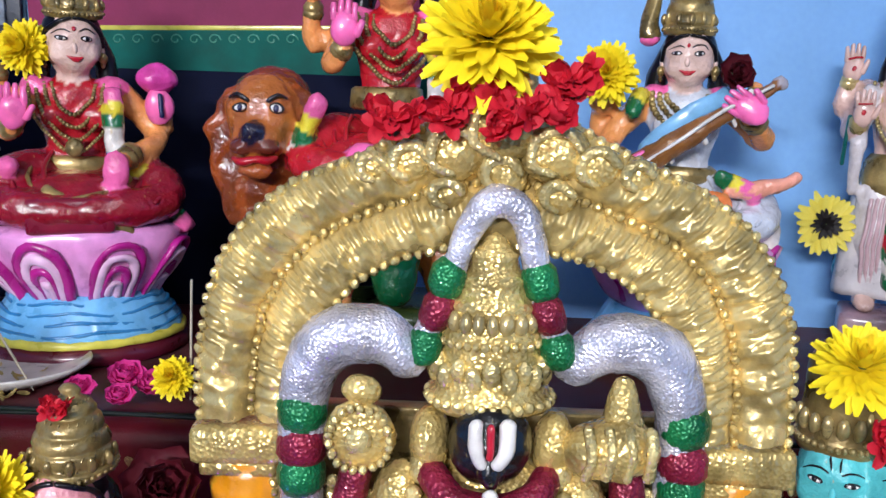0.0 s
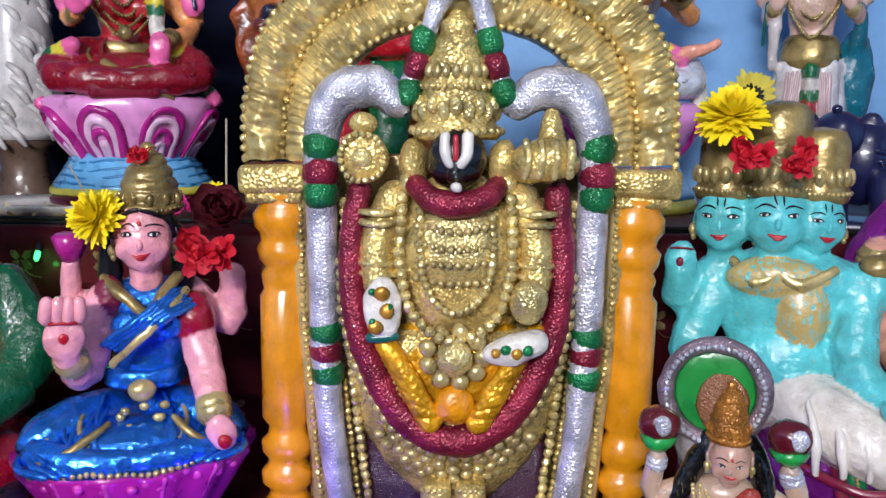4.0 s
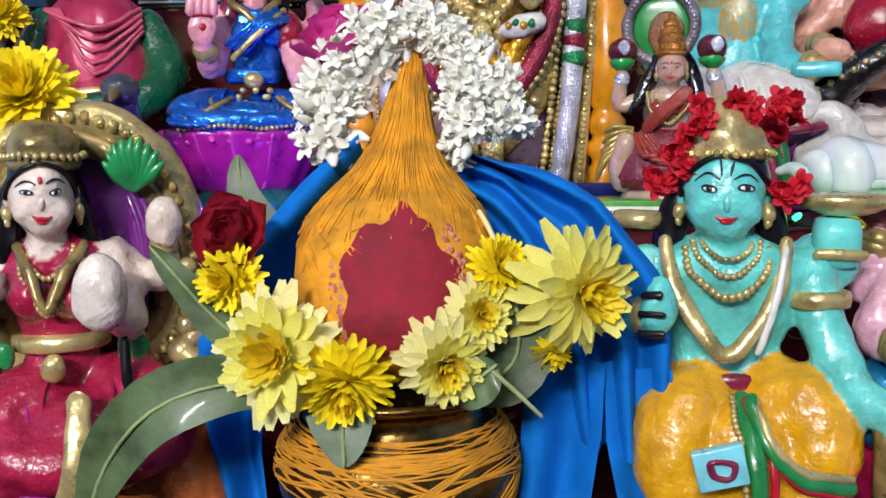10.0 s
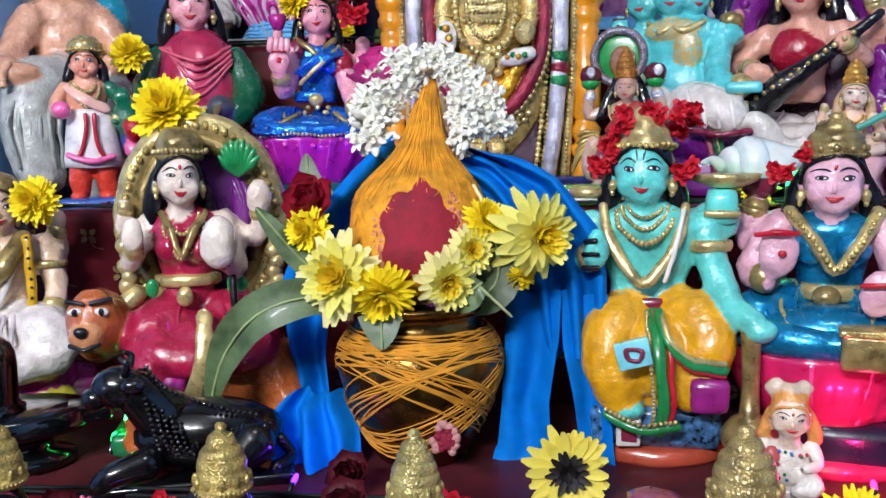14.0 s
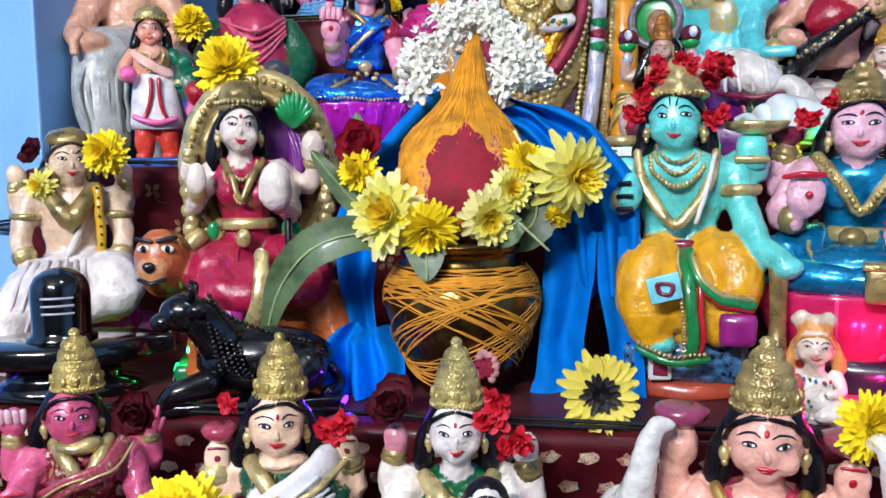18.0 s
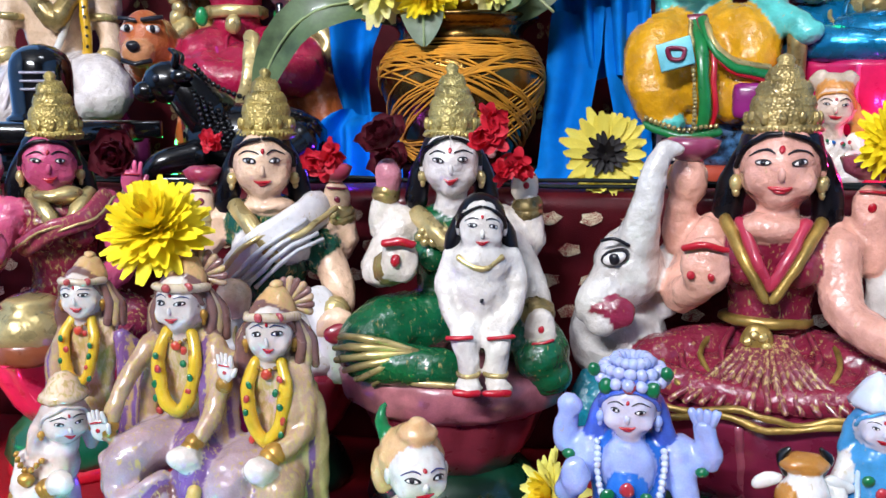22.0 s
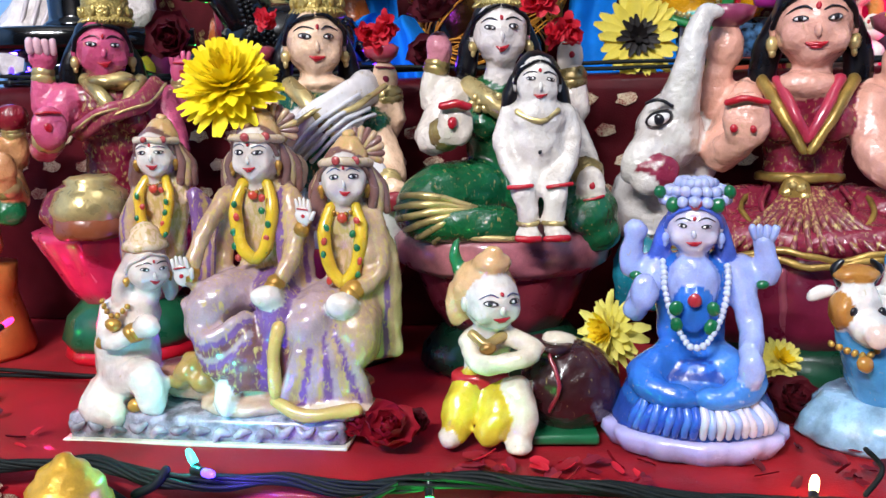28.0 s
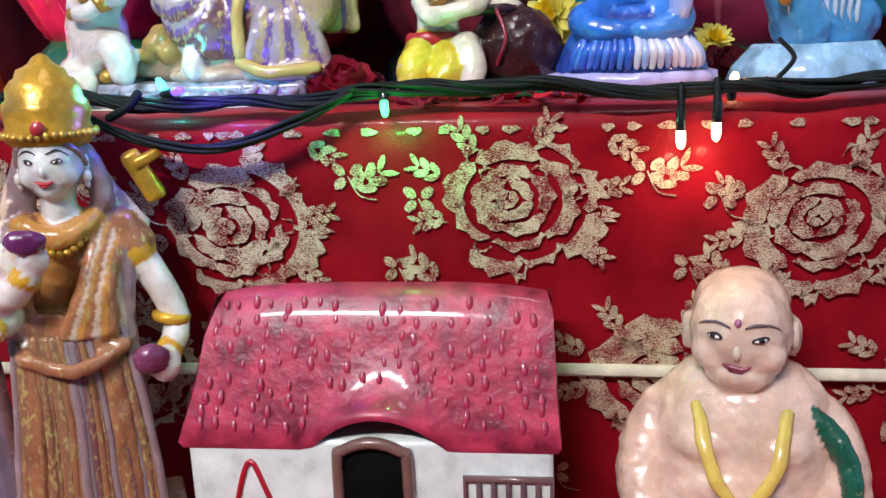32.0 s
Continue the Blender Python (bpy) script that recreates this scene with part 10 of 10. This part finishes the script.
# on the third step's figures
flower("yellow", (-0.297, 0.145, 1.150), 0.039, (0.1, -0.9, 0.45), "on the gold arch of the lion goddess")
flower("yellow", (-0.454, 0.155, 1.059), 0.028, (0.1, -1, 0.1), "beside the seated youth")
flower("dark_rose", (-0.543, 0.155, 1.060), 0.02, (-0.3, -0.9, 0.3), "beside the seated youth")
flower("star", (-0.531, 0.145, 1.023), 0.02, (-0.2, -1, 0), "beside the seated youth")
for x, y, z, s in ((0.138, 0.115, 1.085, 10), (0.150, 0.11, 1.108, 60), (0.177, 0.125, 1.116, 120), (0.203, 0.13, 1.122, 200), (0.222, 0.145, 1.132, 280), (0.160, 0.10, 1.128, 90), (0.185, 0.105, 1.138, 150), (0.205, 0.11, 1.136, 240), (0.145, 0.105, 1.100, 300), (0.212, 0.095, 1.080, 30)):
    flower("red", (x, y, z), 0.019, (0.1, -1, 0.3), "on the turquoise deity's head", spin=s)
flower("red", (0.294, 0.095, 1.077), 0.018, (-0.3, -0.9, 0.3), "in the pink goddess's hand")
flower("red", (0.318, 0.10, 1.095), 0.014, (-0.2, -0.9, 0.6), "on the pink goddess's crown", spin=60)
flower("red", (0.402, 0.095, 1.075), 0.018, (0.3, -0.9, 0.3), "in the pink goddess's hand", spin=40)
flower("yellow", (0.302, 0.215, 1.052), 0.015, (0, -0.8, 0.6), "under the conch")
flower("dark_eye", (0.103, -0.028, 0.846), 0.036, (0.05, -1, 0.15), "propped on the step's edge")
flower("dark_rose", (-0.078, -0.02, 0.836), 0.022, (-0.1, -0.8, 0.5), "lying at the cloth's end")
# on the second step's figures
flower("dark_rose", (-0.258, -0.145, 0.850), 0.023, (0, -1, 0.1), "held by the rose-skinned goddess")
flower("red", (-0.180, -0.145, 0.858), 0.015, (-0.2, -1, 0.1), "held by the white-sari goddess")
flower("red", (-0.092, -0.15, 0.846), 0.022, (0.2, -1, -0.1), "held by the white-sari goddess", spin=40)
flower("dark_rose", (-0.052, -0.145, 0.862), 0.022, (-0.2, -0.7, 0.7), "held by the mother goddess")
flower("red", (0.030, -0.165, 0.868), 0.023, (0, -1, 0.2), "beside the mother goddess", spin=80)
flower("red", (0.038, -0.16, 0.848), 0.02, (0.2, -1, -0.2), "beside the mother goddess", spin=200)
flower("yellow", (0.282, -0.15, 0.862), 0.026, (0.3, -0.9, 0.2), "beside the elephant goddess")
flower("yellow", (-0.172, -0.252, 0.812), 0.036, (0.05, -0.7, 0.7), "on the royal group's crown", 0.9)
flower("star", (0.073, -0.225, 0.645), 0.026, (-0.75, -0.6, 0.2), "wedged behind the blue figurine")
flower("star", (0.186, -0.21, 0.622), 0.017, (0.1, -0.7, 0.6), "behind the blue figurine")
for x, y, r, k in ((-0.062, -0.312, 0.021, "rose"), (-0.082, -0.30, 0.017, "rose"), (0.188, -0.245, 0.021, "dark_rose"), (0.176, -0.23, 0.016, "dark_rose"), (-0.05, -0.295, 0.013, "dark_rose")):
    flower(k, (x, y, 0.597 + r * 0.35), r, (0.1, -0.5, 0.8), "dropped on the step")


def loose_petals(name, x0, x1, y0, y1, z, n, mats, seed, label, s=0.009):
    F, r = Fig(), random.Random(seed)
    for i in range(n):
        F.M = pose(r.uniform(x0, x1), r.uniform(y0, y1), z + r.uniform(0.001, 0.004), r.uniform(-30, 30), r.uniform(-30, 30), r.uniform(0, 360))
        F.petals([(1, 0, s * r.uniform(0.7, 1.5), s * r.uniform(0.4, 0.8), 5, 0, r.uniform(-50, 50))], r.choice(mats), rnd=r)
    F.M = Matrix()
    return F.thing(name, Matrix(), 1, label, "petals", kind="stuff")


loose_petals("fallen_petals", -0.02, 0.09, -0.355, -0.315, 0.592, 46, [RED_PETAL, petal("a01424"), petal("8a1830")], 3, "fallen red petals strewn on the red brocade step", 0.012)
loose_petals("fallen_petals", -0.46, -0.27, -0.35, -0.25, 0.592, 40, [RED_PETAL, petal("a01424"), DARK_ROSE], 5, "fallen red petals strewn on the red brocade step", 0.012)
loose_petals("fallen_petals", 0.14, 0.22, -0.34, -0.22, 0.592, 34, [DARK_ROSE, petal("7a1224")], 6, "withered dark petals strewn on the red step", 0.012)
loose_petals("dried_petals", -0.46, -0.335, 0.585, 0.66, 1.268, 60, [petal("cdb880"), petal("e0d2a0"), petal("b09a58")], 7, "dried cream petals heaped beside the plate", 0.011)
loose_petals("dried_petals", -0.62, -0.4, 0.27, 0.33, 1.042, 30, [petal("a01424"), petal("e0c23a")], 8, "dry petals strewn on the step")


def jasmine():
    """Strings of jasmine buds hung over the coconut's tuft."""
    k, r = POT_K, random.Random(21)
    B = Fig()
    B.tube([(0, 0, -8), (0, 0, -2), (0, 0, 6), (0, 0, 16)], [2.2, 3.6, 5.4, 2.2], JASMINE, seg=8, sub=2)
    B.tube([(0, 0, -15), (0, 0, -6)], [1.6, 2.2], JASMINE_GREEN, seg=6, sub=1)
    bud = B.mesh("jasmine_bud", k)
    B = Fig()
    B.petals([(6, 1.2, 15, 8, 34, 2, -40)], JASMINE, rnd=r)
    B.petals([(5, 0.5, 12, 7, 62, 3, 10)], JASMINE, rnd=r)
    B.ell((0, 0, 4), (4.5, 4.5, 5), JASMINE, seg=8, rings=6)
    B.tube([(0, 0, -14), (0, 0, 3)], 1.8, JASMINE_GREEN, seg=6, sub=2)
    star = B.mesh("jasmine_flower", k)
    root = None
    for pts, n, w0 in (([(14, 66, 640), (-22, 64, 622), (-52, 56, 584), (-72, 54, 540), (-82, 56, 496)], 140, 38), ([(14, 66, 640), (50, 70, 620), (84, 66, 586), (112, 68, 546), (124, 70, 524)], 112, 27), ([(70, 56, 590), (78, 44, 546), (80, 36, 510)], 62, 25)):
        P = [V(*p) for p in pts]
        S = Fig()
        S.tube(P, 4, JASMINE_GREEN, seg=6)
        if root is None:
            root = S.thing("jasmine_garland", Matrix.Translation(POT_AT), k, "string of white jasmine buds hung over the coconut", "garland")
        else:
            S.part("garland_string", root, k)
        for i in range(n):
            t = r.uniform(0, len(P) - 1.001)
            j = int(t)
            c = P[j].lerp(P[j + 1], t - j)
            d = V(r.gauss(0, 1), r.gauss(-0.8, 0.8), r.gauss(0, 1)).normalized()
            w = w0 * (0.55 + 0.45 * min(1, t / 2)) * r.uniform(0.5, 1.05)
            kind = ("jasmine_bud", bud) if i % 5 < 2 else ("jasmine_flower", star)
            o = new(*kind)
            o.parent = root
            o.matrix_basis = Matrix.Translation((c + d * w) * k) @ d.to_track_quat("Z", "Y").to_matrix().to_4x4() @ Matrix.Scale(r.uniform(1.05, 1.5), 4)


jasmine()

# ---- plate, sticks, packet, small bird ----
F = Fig()
F.lathe((0, 0, 0), [(0.05, 0.002), (0.062, 0.0), (0.074, 0.006), (0.082, 0.012), (0.081, 0.014), (0.07, 0.009), (0.055, 0.005), (0.01, 0.005)], gloss("d8d4cc"), seg=44, sy=0.8)
F.thing("white_plate", pose(-0.385, 0.655, 1.2665), 1, "shallow white plate on the top step", "plate")
for a, b in (((-0.330, 0.62, 1.268), (-0.354, 0.615, 1.318)), ((-0.206, 0.615, 1.268), (-0.202, 0.61, 1.362))):
    F = Fig()
    F.tube([a, Vector(a).lerp(Vector(b), 0.5), b], [0.0008, 0.001, 0.001], paint("b9b09a", coat=0), seg=6, sub=1)
    F.thing("incense_stick", Matrix(), 1, "thin pale incense stick standing on the top step", "incense")
F = Fig()
F.box((0, 0, 0.011), (0.104, 0.05, 0.022), gloss("4f9a3c"), bev=0.1)
pk = F.thing("packet", pose(0.118, 0.292, 1.0425, 0, 0, -3), 1, "small green and white cardboard packet lying flat", "packet")
for nm, c, s, h in (("white_panel", (0.012, -0.0262, 0.011), (0.07, 0.002, 0.012), "e6eae0"), ("red_mark", (0.03, -0.0276, 0.011), (0.006, 0.0012, 0.006), "b0303a"), ("blue_mark", (0.04, -0.0276, 0.011), (0.006, 0.0012, 0.006), "3a4a9a"), ("print_bar", (-0.006, -0.0276, 0.012), (0.03, 0.0012, 0.003), "2f6a34")):
    F = Fig()
    F.box(c, s, gloss(h), bev=0.1)
    F.part(nm, pk)
F, gy = Fig(), gloss("3c4048")
F.ell((0, 0, 0.04), (0.028, 0.04, 0.04), gy)
F.tube([(0, -0.01, 0.06), (0.004, -0.02, 0.095), (0.012, -0.03, 0.112)], [0.022, 0.017, 0.014], gy)
F.ell((0.014, -0.034, 0.118), (0.016, 0.018, 0.015), gy)
F.tube([(0.018, -0.048, 0.116), (0.022, -0.06, 0.108)], [0.006, 0.002], gloss("6a5a3a"))
F.tube([(0, 0.03, 0.05), (-0.004, 0.06, 0.06)], [0.02, 0.008], gy)
F.lathe((0, 0, 0), [(0.03, 0), (0.034, 0.004), (0.024, 0.012)], gy, seg=20)
F.thing("grey_bird", pose(-0.302, 0.325, 1.042, 0, 0, -10), 1, "small dark grey glazed bird ornament", "figurine")

# ---- festoon lights ----
WIRE = paint("071210", rough=0.6, coat=0.0, wear=0.4, bump=0.6, spec=0.25)
CAP = gloss("101414")


def lit(h, s):
    return paint(h, rough=0.3, coat=0, bump=0, wear=0, emit=s)


def cord(name, pts, r=0.0019, n=1, label="dark green festoon light wire", parent=None, seed=1):
    rr, first = random.Random(seed), None
    for q in range(n):
        F, P = Fig(), []
        for i, p in enumerate(pts):
            a = q * 2 * math.pi / n + i * 1.4
            w = r * (1.5 if n < 5 else rr.uniform(0.6, 3.4)) if n > 1 else 0
            P.append((p[0] + rr.uniform(-0.002, 0.002) * (n > 1), p[1] + w * math.cos(a), p[2] + w * math.sin(a) + rr.uniform(0, 0.0014) * (n > 1)))
        F.tube(P, r, WIRE, seg=7, sub=5)
        if first:
            F.part("wire_strand", first)
        elif parent:
            F.part(name, parent)
        else:
            first = F.thing(name, Matrix(), 1, label, "string lights")
    return first


def bulb(parent, at, aim, h, strength, watts=0.0, size=1.0):
    """A grain-of-rice lamp: black holder with a clear lit tip."""
    q = Matrix.Translation(at) @ Vector(aim).to_track_quat("Z", "Y").to_matrix().to_4x4()
    F = Fig()
    F.tube([(0, 0, -0.01 * size), (0, 0, 0)], 0.0026 * size, CAP, seg=10, sub=1)
    hold = F.part("bulb_holder", parent, 1, q)
    F = Fig()
    F.tube([(0, 0, 0.001), (0, 0, 0.006 * size), (0, 0, 0.009 * size)], [0.0023 * size, 0.0025 * size, 0.0018 * size], lit(h, strength), seg=10, sub=2)
    F.part("bulb", hold, 1, label="lit bulb" if strength > 1 else "unlit clear bulb")
    if watts:
        d = bpy.data.lights.new("bulb_glow", "POINT")
        d.energy, d.color, d.shadow_soft_size = watts, lin(h), 0.003
        o = new("bulb_glow", d)
        o.matrix_world = Matrix.Translation(Vector(at) + Vector(aim).normalized() * 0.024 * size)


edge = [(-0.6 + 0.035 * i, -0.374 + 0.003 * math.sin(i * 1.9), 0.6005 + 0.003 * math.sin(i * 0.8) + 0.002 * math.cos(i * 2.3)) for i in range(42)]
main = cord("festoon_wire", edge, 0.0014, 9, "bundled dark green festoon wires with bulbs along the step's edge", seed=2)
cord("loose_wire", [(-0.225, -0.374, 0.606), (-0.205, -0.383, 0.593), (-0.165, -0.386, 0.577), (-0.12, -0.386, 0.573), (-0.075, -0.385, 0.588), (-0.045, -0.38, 0.603)], 0.0015, 4, parent=main, seed=3)
cord("loose_wire", [(-0.172, -0.378, 0.606), (-0.178, -0.382, 0.598), (-0.19, -0.382, 0.592)], 0.0026, 1, parent=main, seed=4)
for i, (x, z0, z1) in enumerate(((0.137, 0.598, 0.578), (0.156, 0.6, 0.58))):
    cord("bulb_lead", [(x, -0.378, z0 + 0.004), (x, -0.381, (z0 + z1) / 2), (x, -0.381, z1)], 0.0022, 1, parent=main, seed=5 + i)
bulb(main, (0.137, -0.381, 0.578), (0.02, -0.1, -1), "ffd9a8", 14, 0.03, 1.05)
bulb(main, (0.156, -0.381, 0.582), (-0.02, -0.1, -1), "ffd9a8", 14, 0.03, 1.05)
bulb(main, (-0.027, -0.379, 0.598), (0.1, -0.5, -0.9), "38ff6a", 6, 0.24)
bulb(main, (-0.158, -0.372, 0.606), (-0.3, 0.2, 0.4), "40f0e0", 5, 0.15)
bulb(main, (-0.150, -0.380, 0.606), (0.6, -0.4, 0.1), "5a3cff", 5, 0.22)
bulb(main, (0.168, -0.362, 0.6), (0.2, 0.6, 0.5), "ffc890", 14, 0.03)
cord("bulb_lead", [(0.19, -0.37, 0.604), (0.2, -0.362, 0.614), (0.192, -0.36, 0.624)], 0.0014, 1, parent=main, seed=9)
wl = cord("festoon_wire", [(-0.80, 0.292, 0.93), (-0.70, 0.288, 0.965), (-0.655, 0.288, 0.972), (-0.632, 0.285, 1.0), (-0.60, 0.285, 1.03), (-0.56, 0.262, 1.05), (-0.5, 0.25, 1.048), (-0.40, 0.25, 1.046), (-0.2, 0.25, 1.046), (0.1, 0.25, 1.046), (0.5, 0.25, 1.046)], 0.0018, 2, "dark festoon wire pinned to the blue wall", seed=6)
cord("loose_wire", [(-0.70, 0.286, 0.96), (-0.66, 0.284, 0.957), (-0.63, 0.283, 0.957)], 0.002, 1, parent=wl)
bulb(wl, (-0.628, 0.283, 0.957), (1, -0.3, 0), "60ffb0", 5, 0.02)
bulb(wl, (-0.60, 0.28, 1.075), (-0.4, -0.6, 0.6), "f4fbff", 10, 0.02)
bulb(wl, (0.335, 0.222, 1.062), (0.2, 0.6, 0.3), "30ff80", 5, 0.13)
bulb(wl, (0.262, 0.235, 1.052), (0.1, -0.6, 0.3), "30ff80", 5, 0.01)
bulb(wl, (-0.20, 0.245, 1.052), (0.2, 0.8, 0.3), "6a30ff", 5, 0.22)
bulb(wl, (-0.105, 0.30, 1.055), (0.2, 0.4, 0.5), "5a28ff", 5, 0.22)
lo = cord("festoon_wire", [(-0.6, -0.03, 0.822), (-0.5, -0.035, 0.824), (-0.4, -0.04, 0.822), (-0.25, -0.038, 0.822), (-0.12, -0.04, 0.824), (0.02, -0.04, 0.822), (0.12, -0.042, 0.822), (0.3, -0.04, 0.822), (0.5, -0.04, 0.822)], 0.0018, 2, "dark festoon wire along the edge of the step", seed=8)
bulb(lo, (-0.475, -0.03, 0.828), (-0.2, 0.5, 0.6), "4a30ff", 5, 0.05)
bulb(lo, (-0.128, -0.02, 0.826), (0.2, 0.6, 0.5), "6a28ff", 5, 0.06)
bulb(lo, (0.345, -0.01, 0.83), (0.1, 0.7, 0.6), "ff2a80", 5, 0.2)
bulb(lo, (-0.33, 0.06, 0.83), (0, 0.4, 0.6), "38ff6a", 5, 0.02)
up = cord("festoon_wire", [(-0.6, 0.575, 1.272), (-0.4, 0.57, 1.27), (-0.2, 0.568, 1.272), (0.0, 0.57, 1.27), (0.2, 0.57, 1.27), (0.5, 0.57, 1.272)], 0.0018, 2, "dark festoon wire along the edge of the top step", seed=12)
bulb(up, (-0.358, 0.556, 1.245), (0.1, -0.6, -0.6), "38ff6a", 5, 0.02)
bk = cord("festoon_wire", [(-0.6, -0.20, 0.597), (-0.45, -0.205, 0.597), (-0.3, -0.21, 0.597), (-0.24, -0.2, 0.6)], 0.0018, 2, "dark festoon wire behind the front figurines", seed=14)
bulb(bk, (-0.372, -0.225, 0.64), (0.3, 0.7, 0.3), "ff2a70", 5, 0.07)
bulb(bk, (-0.445, -0.205, 0.605), (-0.2, -0.3, 0.8), "38ff6a", 5, 0.03)
bulb(bk, (-0.20, -0.21, 0.64), (0.2, -0.6, 0.5), "6a30ff", 5, 0.05)
